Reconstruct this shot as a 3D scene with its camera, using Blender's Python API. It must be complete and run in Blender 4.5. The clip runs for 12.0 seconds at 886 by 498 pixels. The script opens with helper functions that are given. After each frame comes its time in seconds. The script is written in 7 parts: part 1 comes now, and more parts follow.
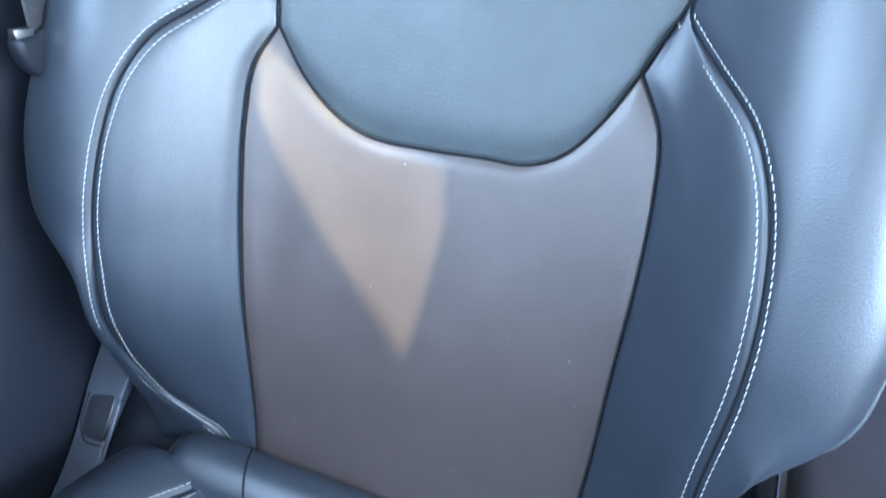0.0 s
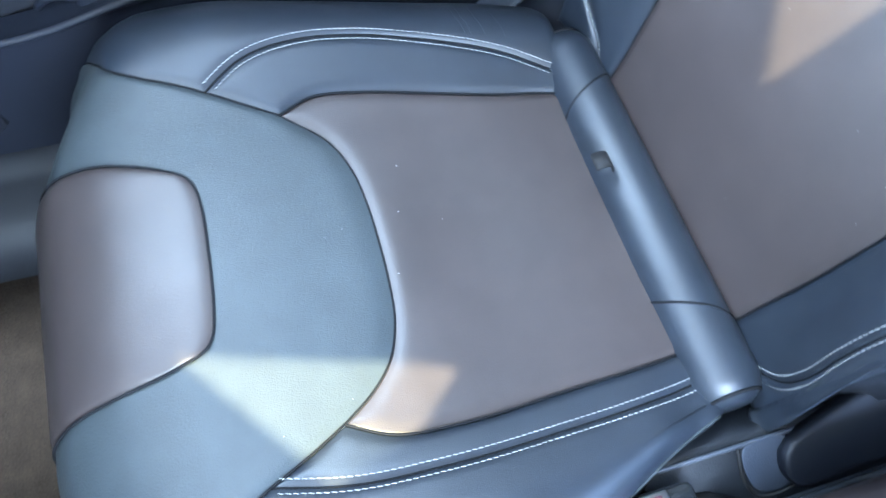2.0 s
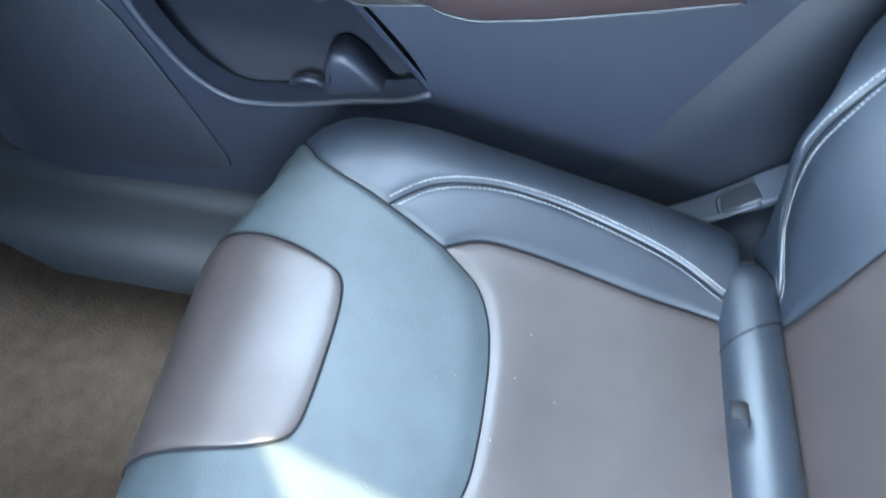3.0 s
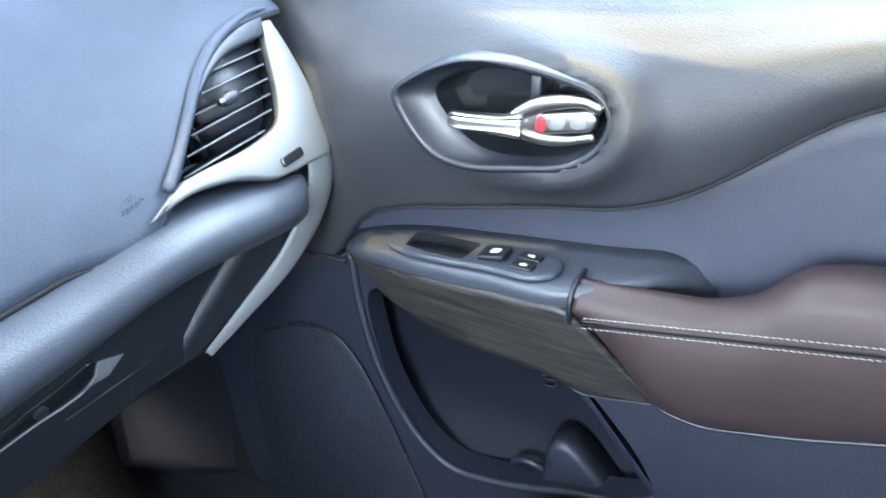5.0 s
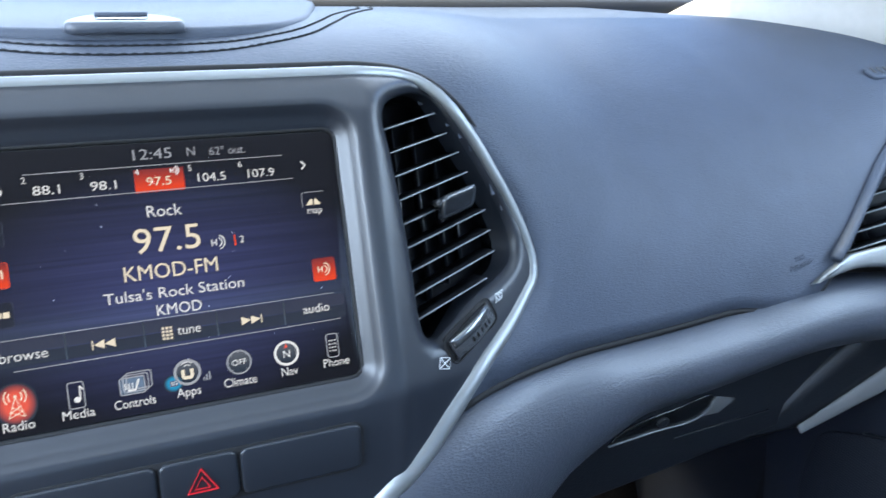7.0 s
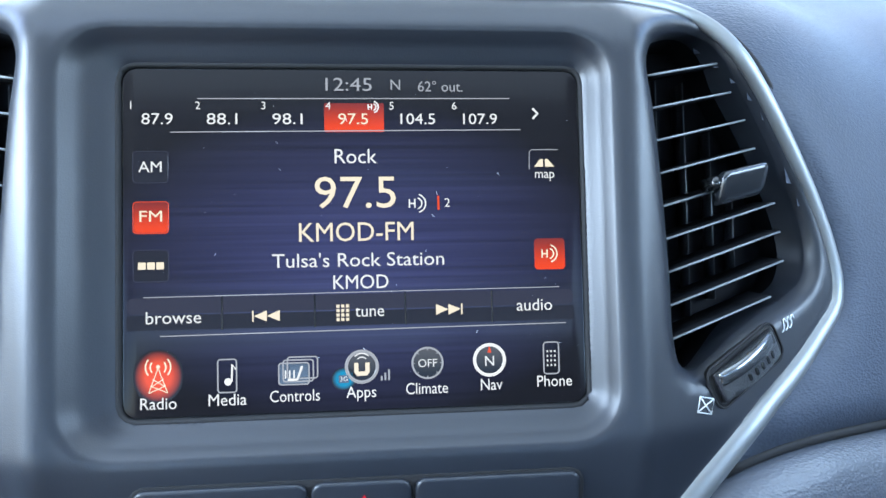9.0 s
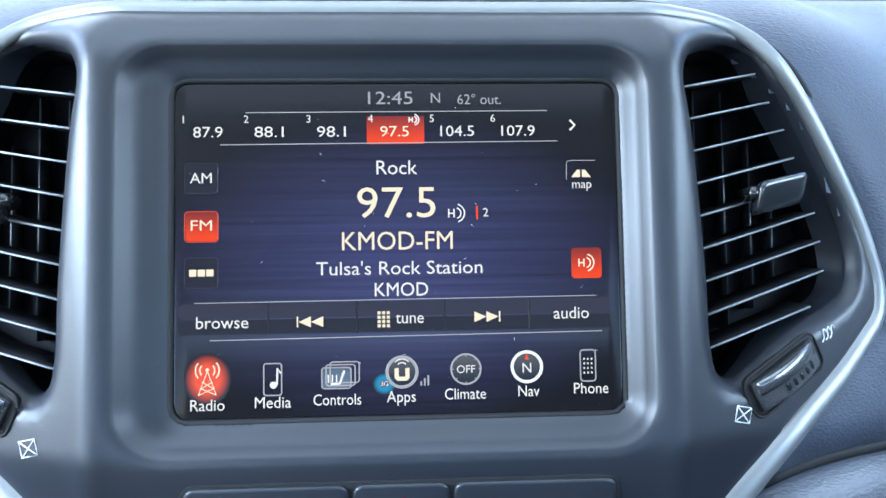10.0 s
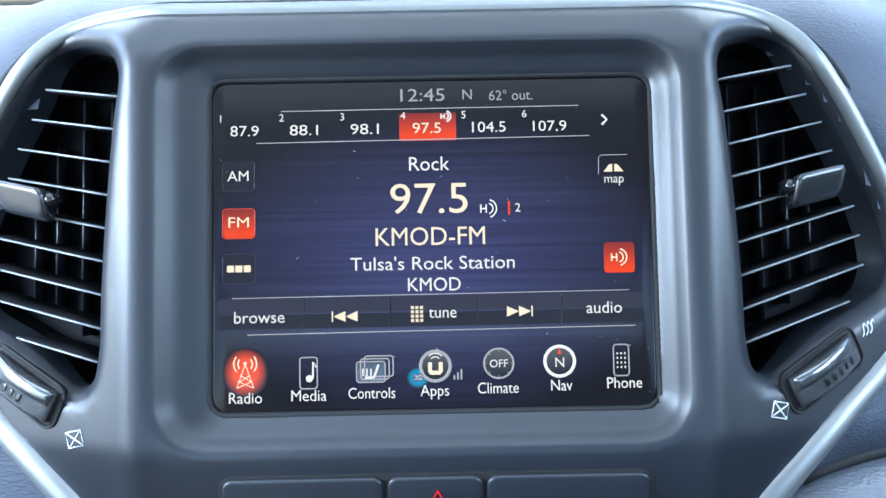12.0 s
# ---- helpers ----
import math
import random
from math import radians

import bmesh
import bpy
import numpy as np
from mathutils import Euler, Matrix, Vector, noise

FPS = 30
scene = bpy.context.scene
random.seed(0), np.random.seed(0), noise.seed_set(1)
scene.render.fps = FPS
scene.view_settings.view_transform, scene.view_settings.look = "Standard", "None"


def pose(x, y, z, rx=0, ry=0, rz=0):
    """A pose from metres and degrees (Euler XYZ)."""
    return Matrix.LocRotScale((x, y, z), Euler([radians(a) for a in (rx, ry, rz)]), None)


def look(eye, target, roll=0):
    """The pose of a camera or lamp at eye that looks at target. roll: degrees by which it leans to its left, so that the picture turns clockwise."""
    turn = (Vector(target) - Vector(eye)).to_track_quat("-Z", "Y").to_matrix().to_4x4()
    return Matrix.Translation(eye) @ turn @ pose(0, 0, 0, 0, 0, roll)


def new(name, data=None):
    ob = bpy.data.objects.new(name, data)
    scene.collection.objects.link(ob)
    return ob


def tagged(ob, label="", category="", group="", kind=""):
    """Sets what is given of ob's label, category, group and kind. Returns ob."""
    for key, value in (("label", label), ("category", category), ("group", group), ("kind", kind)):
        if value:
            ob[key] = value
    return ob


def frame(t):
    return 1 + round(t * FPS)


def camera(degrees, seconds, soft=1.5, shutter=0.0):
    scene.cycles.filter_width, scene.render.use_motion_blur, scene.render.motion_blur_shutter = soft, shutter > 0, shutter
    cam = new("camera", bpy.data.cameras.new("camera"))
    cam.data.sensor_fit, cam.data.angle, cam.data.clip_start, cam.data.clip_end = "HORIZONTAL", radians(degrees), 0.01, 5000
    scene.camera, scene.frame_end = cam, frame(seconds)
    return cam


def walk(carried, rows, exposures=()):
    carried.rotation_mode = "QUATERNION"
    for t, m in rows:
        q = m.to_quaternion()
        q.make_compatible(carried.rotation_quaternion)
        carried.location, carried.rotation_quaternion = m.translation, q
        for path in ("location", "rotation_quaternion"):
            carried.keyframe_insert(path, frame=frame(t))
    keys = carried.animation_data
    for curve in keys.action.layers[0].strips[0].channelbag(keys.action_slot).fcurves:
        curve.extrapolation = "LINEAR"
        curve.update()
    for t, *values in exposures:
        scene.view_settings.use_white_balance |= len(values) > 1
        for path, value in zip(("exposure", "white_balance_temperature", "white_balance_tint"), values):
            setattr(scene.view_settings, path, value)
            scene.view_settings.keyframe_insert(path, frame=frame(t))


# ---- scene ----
cam = camera(61.2, 12.0, shutter=0.25)
PATH = [
    (0, (0.167, 0.237, 0.864), (0.852, -1.259, -0.273), -0.5),
    (0.5, (0.201, 0.236, 0.884), (0.787, -1.028, -0.551), 1.1),
    (1, (0.151, 0.235, 0.867), (0.914, -0.744, -0.701), -0.2),
    (1.5, (0.120, 0.257, 0.884), (0.906, -0.443, -0.816), 5.7),
    (2, (0.076, 0.272, 0.905), (0.942, -0.183, -0.840), 12.0),
    (2.5, (0.087, 0.270, 0.939), (1.017, -0.007, -0.810), 16.2),
    (3, (0.101, 0.243, 0.928), (1.271, 0.217, -0.693), 11.3),
    (3.5, (0.173, 0.212, 0.932), (1.507, 0.427, -0.542), 6.0),
    (3.7, (0.164, 0.215, 0.919), (1.597, 0.479, -0.450), 6.0),
    (5.3, (0.111, 0.201, 0.918), (1.667, 1.155, 0.100), 1.1),
    (5.5, (0.095, 0.209, 0.916), (1.599, 1.262, 0.122), 1.1),
    (6, (0.071, 0.240, 0.913), (1.399, 1.551, 0.192), 0.7),
    (6.5, (0.005, 0.250, 0.916), (1.042, 1.822, 0.243), 0.9),
    (7, (-0.013, 0.253, 0.900), (0.727, 1.981, 0.216), 0.9),
    (7.5, (-0.013, 0.291, 0.882), (0.530, 2.086, 0.189), 1.1),
    (9.3, (0.004, 0.342, 0.840), (0.172, 2.248, 0.258), 0.7),
    (9.5, (0.003, 0.339, 0.843), (0.152, 2.247, 0.262), 0.6),
    (10, (0.002, 0.335, 0.844), (0.104, 2.249, 0.273), 0.1),
    (10.5, (0.000, 0.331, 0.843), (0.059, 2.247, 0.273), -0.4),
    (11, (0.002, 0.327, 0.845), (0.033, 2.244, 0.276), -0.7),
    (11.5, (0.006, 0.330, 0.845), (0.018, 2.247, 0.273), -0.9),
    (12, (0.003, 0.332, 0.843), (0.011, 2.249, 0.272), -1.0),
]
EXPOSURES = [(0, 3.80, 5700, 9), (1.0, 4.17, 5750, 8), (1.8, 4.08, 5800, 8), (2.5, 4.12, 5900, 8), (3.0, 4.4, 6100, 6), (3.7, 4.70, 6300, 6), (5.3, 3.50, 6600, 12), (6.0, 3.0, 6550, 14), (6.5, 2.7, 6300, 15), (7.0, 2.64, 6100, 12), (8, 2.80, 5900, 10), (12, 2.90, 5950, 9)]
walk(cam, [(t, look(e, g, r)) for t, e, g, r in PATH], exposures=EXPOSURES)


from mathutils.geometry import delaunay_2d_cdt

# ---- world and sun ----
world = bpy.data.worlds.new("world")
scene.world = world
world.use_nodes = True
wn = world.node_tree
sky = wn.nodes.new("ShaderNodeTexSky")
sky.sky_type, sky.sun_disc = "NISHITA", False
SUN_DIR = Vector((-0.45, 0.22, 0.86)).normalized()
sky.sun_elevation = math.asin(SUN_DIR.z)
sky.sun_rotation = math.atan2(SUN_DIR.x, SUN_DIR.y)
wn.links.new(sky.outputs[0], wn.nodes["Background"].inputs[0])
wn.nodes["Background"].inputs[1].default_value = 0.21
sun = new("sun", bpy.data.lights.new("sun", "SUN"))
sun.data.energy, sun.data.angle, sun.data.color = 2.6, radians(0.7), (1.0, 0.87, 0.50)
sun.matrix_world = look(SUN_DIR * 20, (0, 0, 0))

# added lamp under the closed headliner, standing in for sky above the front seats
roof_sky = new("roof_sky", bpy.data.lights.new("roof_sky", "AREA"))
roof_sky.data.shape, roof_sky.data.size, roof_sky.data.size_y = "RECTANGLE", 0.78, 0.50
roof_sky.data.energy, roof_sky.data.color = 0.66, (0.70, 0.86, 1.0)
roof_sky.matrix_world = pose(0, 0.53, 1.205)
# sky light through the upper windscreen
screen_sky = new("screen_sky", bpy.data.lights.new("screen_sky", "AREA"))
screen_sky.data.shape, screen_sky.data.size, screen_sky.data.size_y = "RECTANGLE", 1.15, 0.26
screen_sky.data.energy, screen_sky.data.color = 1.35, (0.78, 0.90, 1.0)
screen_sky.matrix_world = pose(0, 1.04, 1.09, -70, 0, 0)

# sky light through the driver's side window
side_sky = new("side_sky", bpy.data.lights.new("side_sky", "AREA"))
side_sky.data.shape, side_sky.data.size, side_sky.data.size_y = "RECTANGLE", 0.50, 0.26
side_sky.data.energy, side_sky.data.color = 3.0, (0.74, 0.88, 1.0)
side_sky.matrix_world = look((-0.69, 0.34, 1.01), (0.42, 0.22, 0.60))

# sky light through the passenger's side window
door_sky = new("door_sky", bpy.data.lights.new("door_sky", "AREA"))
door_sky.data.shape, door_sky.data.size, door_sky.data.size_y = "RECTANGLE", 0.95, 0.24
door_sky.data.energy, door_sky.data.color = 1.9, (0.70, 0.86, 1.0)
door_sky.matrix_world = look((0.790, 0.20, 1.045), (0.0, 0.20, 0.735))


# ---- materials ----
def mat(name, color, rough=0.5, metal=0.0, vary=0.12, scale=60.0, bump=0.0, bump_scale=900.0, spec=0.5, coat=0.0, wear=0.0, crinkle=0.0, stretch=None):
    m = bpy.data.materials.new(name)
    m.use_nodes = True
    nt = m.node_tree
    b = nt.nodes["Principled BSDF"]
    b.inputs["Metallic"].default_value = metal
    b.inputs["Specular IOR Level"].default_value = spec
    b.inputs["Coat Weight"].default_value = coat
    co = nt.nodes.new("ShaderNodeTexCoord")
    grain = co.outputs["Object"]
    if stretch:
        mp = nt.nodes.new("ShaderNodeMapping")
        mp.inputs["Scale"].default_value = stretch
        nt.links.new(grain, mp.inputs["Vector"])
        grain = mp.outputs[0]
    n1 = nt.nodes.new("ShaderNodeTexNoise")
    n1.inputs["Scale"].default_value, n1.inputs["Detail"].default_value = scale, 5
    n2 = nt.nodes.new("ShaderNodeTexNoise")
    n2.inputs["Scale"].default_value, n2.inputs["Detail"].default_value = scale * 0.12, 3
    add = nt.nodes.new("ShaderNodeMath")
    add.operation = "ADD"
    ramp = nt.nodes.new("ShaderNodeValToRGB")
    lo = [max(0.0, c * (1 - vary)) for c in color]
    hi = [min(1.0, c * (1 + vary)) for c in color]
    ramp.color_ramp.elements[0].position, ramp.color_ramp.elements[0].color = 0.3, (*lo, 1)
    ramp.color_ramp.elements[1].position, ramp.color_ramp.elements[1].color = 0.7, (*hi, 1)
    half = nt.nodes.new("ShaderNodeMath")
    half.operation = "MULTIPLY"
    half.inputs[1].default_value = 0.5
    for n in (n1, n2):
        nt.links.new(co.outputs["Object"], n.inputs["Vector"])
    nt.links.new(n1.outputs["Fac"], add.inputs[0])
    nt.links.new(n2.outputs["Fac"], add.inputs[1])
    nt.links.new(add.outputs[0], half.inputs[0])
    nt.links.new(half.outputs[0], ramp.inputs["Fac"])
    nt.links.new(ramp.outputs["Color"], b.inputs["Base Color"])
    mr = nt.nodes.new("ShaderNodeMapRange")
    mr.inputs["To Min"].default_value, mr.inputs["To Max"].default_value = rough * (0.88 - wear), min(1.0, rough * (1.12 + wear))
    nt.links.new(n2.outputs["Fac"], mr.inputs["Value"])
    nt.links.new(mr.outputs[0], b.inputs["Roughness"])
    if bump:
        v = nt.nodes.new("ShaderNodeTexVoronoi")
        v.inputs["Scale"].default_value = bump_scale
        nt.links.new(grain, v.inputs["Vector"])
        n3 = nt.nodes.new("ShaderNodeTexNoise")
        n3.inputs["Scale"].default_value, n3.inputs["Detail"].default_value = bump_scale * 0.5, 3
        nt.links.new(grain, n3.inputs["Vector"])
        mx = nt.nodes.new("ShaderNodeMath")
        mx.operation = "ADD"
        nt.links.new(v.outputs["Distance"], mx.inputs[0])
        nt.links.new(n3.outputs["Fac"], mx.inputs[1])
        bp = nt.nodes.new("ShaderNodeBump")
        bp.inputs["Strength"].default_value, bp.inputs["Distance"].default_value = bump, 0.0006
        nt.links.new(mx.outputs[0], bp.inputs["Height"])
        nt.links.new(bp.outputs["Normal"], b.inputs["Normal"])
        if crinkle:
            n4 = nt.nodes.new("ShaderNodeTexNoise")
            n4.inputs["Scale"].default_value, n4.inputs["Detail"].default_value, n4.inputs["Distortion"].default_value = 16, 3, 1.2
            nt.links.new(co.outputs["Object"], n4.inputs["Vector"])
            b2 = nt.nodes.new("ShaderNodeBump")
            b2.inputs["Strength"].default_value, b2.inputs["Distance"].default_value = crinkle, 0.006
            nt.links.new(n4.outputs["Fac"], b2.inputs["Height"])
            nt.links.new(b2.outputs["Normal"], bp.inputs["Normal"])
    return m


SCREEN_LEVEL = 2.0 ** -2.76


def glow(name, color, strength=1.0):
    m = bpy.data.materials.new(name)
    m.use_nodes = True
    b = m.node_tree.nodes["Principled BSDF"]
    b.inputs["Base Color"].default_value = (0.004, 0.004, 0.005, 1)
    b.inputs["Roughness"].default_value = 0.16
    b.inputs["Specular IOR Level"].default_value = 0.12
    b.inputs["Emission Color"].default_value = (*color, 1)
    b.inputs["Emission Strength"].default_value = strength * SCREEN_LEVEL
    return m


TRIM_DARK = mat("pillar_trim_dark", (0.0075, 0.0090, 0.0135), 0.48, vary=0.12, scale=40, bump=0.08, bump_scale=900, spec=0.3)
LEATHER_DARK = mat("leather_dark", (0.0120, 0.0160, 0.0230), 0.41, vary=0.2, scale=30, bump=0.16, bump_scale=1200, spec=0.55, crinkle=0.035)
LEATHER_TOP = mat("leather_slate_top", (0.030, 0.037, 0.041), 0.50, vary=0.18, scale=40, bump=0.3, bump_scale=900, spec=0.38, crinkle=0.03)
LEATHER_BROWN = mat("leather_brown", (0.0345, 0.0270, 0.0262), 0.42, vary=0.18, scale=30, bump=0.16, bump_scale=1200, spec=0.5, crinkle=0.03)
LEATHER_WINE = mat("leather_wine", (0.034, 0.022, 0.022), 0.54, vary=0.14, scale=30, bump=0.2, bump_scale=900, spec=0.32, crinkle=0.03)
# Armrest leather darkened to carry the shade on the console lid.
LEATHER_LID_SHADE = mat("leather_lid_shade", (0.0125, 0.0088, 0.0090), 0.56, vary=0.14, scale=30, bump=0.2, bump_scale=900, spec=0.28, crinkle=0.03)
# Shade in the seam grooves, put into a dark rod colour; dark thread too.
SEAM = mat("seam_shadow", (0.008, 0.0085, 0.010), 0.8, spec=0.1)
THREAD = mat("thread_white", (0.27, 0.275, 0.27), 0.6, scale=400)
DASH = mat("dash_soft_vinyl", (0.041, 0.050, 0.070), 0.60, vary=0.14, scale=25, bump=0.42, bump_scale=1000, spec=0.26, stretch=(0.4, 1, 1))
CAP_GREY = mat("end_cap_grey", (0.14, 0.145, 0.15), 0.42, metal=0.2, vary=0.06, scale=40, bump=0.05)
DASH_LOW = mat("dash_lower_vinyl", (0.038, 0.044, 0.058), 0.42, vary=0.12, scale=25, bump=0.35, bump_scale=850, stretch=(0.5, 1, 1))
PLASTIC = mat("plastic_black", (0.0105, 0.0125, 0.0165), 0.42, vary=0.15, scale=50, bump=0.25, bump_scale=600)
BEZEL = mat("bezel_satin_grey", (0.0110, 0.0135, 0.0190), 0.40, vary=0.1, scale=30, bump=0.06, bump_scale=1800, spec=0.45)
DOOR_UP = mat("door_upper_vinyl", (0.0185, 0.020, 0.024), 0.48, vary=0.12, scale=25, bump=0.4, bump_scale=850, spec=0.38)
DOOR_MID = mat("door_inset_cloth", (0.022, 0.026, 0.042), 0.55, vary=0.12, scale=60, bump=0.3, bump_scale=900)
DOOR_LOW = mat("door_lower_plastic", (0.012, 0.0145, 0.023), 0.46, vary=0.12, scale=40, bump=0.4, bump_scale=800, spec=0.4)
SILVER = mat("satin_silver", (0.195, 0.205, 0.21), 0.42, metal=0.6, vary=0.05, scale=40)
CHROME = mat("chrome", (0.31, 0.31, 0.305), 0.30, metal=1.0, vary=0.04, scale=40)
GLOSS_BLACK = mat("gloss_black", (0.008, 0.009, 0.010), 0.12, vary=0.1, scale=20, spec=0.6)
SLAT = mat("vent_slat_black", (0.012, 0.014, 0.017), 0.33, vary=0.1, scale=60)
# Slats and vent insides are near black to carry their shade.
VENT_SHADE = mat("vent_shade_black", (0.0045, 0.0050, 0.0065), 0.6, vary=0.1, scale=60, spec=0.08)
# Light caught by the slats' front edges, put into a pale colour.
SLAT_GLINT = mat("slat_glint_grey", (0.16, 0.175, 0.19), 0.35, vary=0.08, scale=60)
TAB = mat("tab_satin_black", (0.013, 0.015, 0.018), 0.20, vary=0.2, scale=80, spec=0.6)
KNURL = mat("wheel_knurl", (0.020, 0.022, 0.026), 0.38, vary=0.1, scale=80, bump=0.8, bump_scale=1900, spec=0.5)
GLOSS_CHROME = mat("dark_polished", (0.17, 0.18, 0.19), 0.20, metal=0.85, vary=0.1, scale=60)
WHITE_INK = mat("white_print", (0.6, 0.62, 0.63), 0.6, scale=200)
RED_PLASTIC = mat("red_plastic", (0.55, 0.02, 0.03), 0.3, scale=100)
RED_DULL = mat("red_muted", (0.10, 0.034, 0.044), 0.45, scale=100)
# Darker than the door plastic, for the shade inside the pocket.
POCKET_SHADE = mat("pocket_shade_navy", (0.0050, 0.0060, 0.0100), 0.65, vary=0.15, scale=40, bump=0.2, bump_scale=800, spec=0.15)
HEADLINER = mat("headliner_grey", (0.42, 0.41, 0.39), 0.9, vary=0.08, scale=120, bump=0.3, bump_scale=900)
PILLAR = mat("pillar_trim_light", (0.40, 0.39, 0.375), 0.7, vary=0.06, scale=100, bump=0.3, bump_scale=900)
CARPET = mat("carpet_brown", (0.066, 0.049, 0.037), 0.95, vary=0.35, scale=350, bump=1.0, bump_scale=350, spec=0.1)
RUBBER = mat("rubber_seal", (0.012, 0.012, 0.013), 0.75, spec=0.25)
WEB = mat("belt_webbing", (0.03, 0.03, 0.033), 0.7, vary=0.2, scale=300, bump=0.6, bump_scale=500)
ASPHALT = mat("asphalt_pale", (0.30, 0.29, 0.27), 0.9, vary=0.2, scale=3, bump=0.5, bump_scale=30)
CONCRETE = mat("wall_concrete", (0.55, 0.52, 0.47), 0.9, vary=0.12, scale=2)
HEDGE = mat("hedge_dark", (0.04, 0.05, 0.03), 0.8, vary=0.4, scale=6)
CAR_WHITE = mat("car_paint_white", (0.72, 0.73, 0.74), 0.25, vary=0.03, scale=4, coat=0.6)
CAR_GREY = mat("car_paint_grey", (0.16, 0.17, 0.19), 0.25, vary=0.03, scale=4, coat=0.6)


def wood_material():
    m = mat("wood_trim_grey", (0.11, 0.105, 0.10), 0.52, vary=0.2, scale=60, spec=0.4)
    nt = m.node_tree
    b = nt.nodes["Principled BSDF"]
    co = nt.nodes.new("ShaderNodeTexCoord")
    mp = nt.nodes.new("ShaderNodeMapping")
    mp.inputs["Scale"].default_value = (60, 15, 400)
    n = nt.nodes.new("ShaderNodeTexNoise")
    n.inputs["Scale"].default_value, n.inputs["Detail"].default_value, n.inputs["Distortion"].default_value = 1.0, 6, 0.6
    r = nt.nodes.new("ShaderNodeValToRGB")
    r.color_ramp.elements[0].position, r.color_ramp.elements[0].color = 0.40, (0.009, 0.009, 0.009, 1)
    r.color_ramp.elements[1].position, r.color_ramp.elements[1].color = 0.74, (0.042, 0.036, 0.032, 1)
    nt.links.new(co.outputs["Object"], mp.inputs["Vector"])
    nt.links.new(mp.outputs[0], n.inputs["Vector"])
    nt.links.new(n.outputs["Fac"], r.inputs["Fac"])
    nt.links.new(r.outputs["Color"], b.inputs["Base Color"])
    return m


def mesh_grille_material():
    m = mat("speaker_mesh", (0.012, 0.014, 0.019), 0.55, spec=0.3)
    nt = m.node_tree
    b = nt.nodes["Principled BSDF"]
    co = nt.nodes.new("ShaderNodeTexCoord")
    v = nt.nodes.new("ShaderNodeTexVoronoi")
    v.inputs["Scale"].default_value, v.inputs["Randomness"].default_value = 290, 0.0
    bp = nt.nodes.new("ShaderNodeBump")
    bp.inputs["Strength"].default_value, bp.inputs["Distance"].default_value = 1.0, 0.002
    nt.links.new(co.outputs["Object"], v.inputs["Vector"])
    nt.links.new(v.outputs["Distance"], bp.inputs["Height"])
    nt.links.new(bp.outputs["Normal"], b.inputs["Normal"])
    # punched holes are black
    r = nt.nodes.new("ShaderNodeValToRGB")
    r.color_ramp.elements[0].position, r.color_ramp.elements[0].color = 0.26, (0.004, 0.004, 0.006, 1)
    r.color_ramp.elements[1].position, r.color_ramp.elements[1].color = 0.38, (0.012, 0.014, 0.021, 1)
    nt.links.new(v.outputs["Distance"], r.inputs["Fac"])
    nt.links.new(r.outputs["Color"], b.inputs["Base Color"])
    return m


def glass_material(name="window_glass", tint=(0.93, 0.96, 0.95)):
    m = bpy.data.materials.new(name)
    m.use_nodes = True
    nt = m.node_tree
    nt.nodes.remove(nt.nodes["Principled BSDF"])
    tr = nt.nodes.new("ShaderNodeBsdfTransparent")
    tr.inputs[0].default_value = (*tint, 1)
    gl = nt.nodes.new("ShaderNodeBsdfGlossy")
    gl.inputs["Roughness"].default_value = 0.02
    fr = nt.nodes.new("ShaderNodeFresnel")
    fr.inputs["IOR"].default_value = 1.45
    mx = nt.nodes.new("ShaderNodeMixShader")
    nt.links.new(fr.outputs[0], mx.inputs[0])
    nt.links.new(tr.outputs[0], mx.inputs[1])
    nt.links.new(gl.outputs[0], mx.inputs[2])
    nt.links.new(mx.outputs[0], nt.nodes["Material Output"].inputs[0])
    return m


WOOD = wood_material()
SPEAKER = mesh_grille_material()
GLASS = glass_material()
SUN_DIMMER = glass_material("sun_dimmer_sheet", (0.60, 0.58, 0.50))
# Windscreen tint is deepened to dim the sky light on the dash.
GLASS_TINT = glass_material("windscreen_glass", (0.56, 0.60, 0.58))


# ---- building blocks ----
def obj(name, bm, material, parent=None, label="", smooth=True):
    bmesh.ops.recalc_face_normals(bm, faces=bm.faces)
    me = bpy.data.meshes.new(name)
    bm.to_mesh(me)
    bm.free()
    me.materials.append(material)
    for p in me.polygons:
        p.use_smooth = smooth
    ob = new(name, me)
    if parent is not None:
        ob.parent = parent
    if label:
        ob["label"] = label
    return ob


def part(name, bm, material, parent, label="", smooth=True):
    return obj(name, bm, material, parent, label, smooth)


def thing(name, label, category, group="", kind=""):
    return tagged(new(name), label, category, group, kind)


def hermite(xs, ys):
    xs, ys = np.array(xs, float), np.array(ys, float)
    d = np.diff(ys) / np.diff(xs)
    m = np.zeros(len(xs))
    m[0], m[-1] = d[0], d[-1]
    for i in range(1, len(xs) - 1):
        h0, h1 = xs[i] - xs[i - 1], xs[i + 1] - xs[i]
        m[i] = (d[i - 1] * h1 + d[i] * h0) / (h0 + h1)

    def f(x):
        x = np.clip(np.asarray(x, float), xs[0], xs[-1])
        i = np.clip(np.searchsorted(xs, x) - 1, 0, len(xs) - 2)
        h = xs[i + 1] - xs[i]
        t = (x - xs[i]) / h
        return ((2 * t**3 - 3 * t**2 + 1) * ys[i] + (t**3 - 2 * t**2 + t) * h * m[i]
                + (-2 * t**3 + 3 * t**2) * ys[i + 1] + (t**3 - t**2) * h * m[i + 1])
    return f


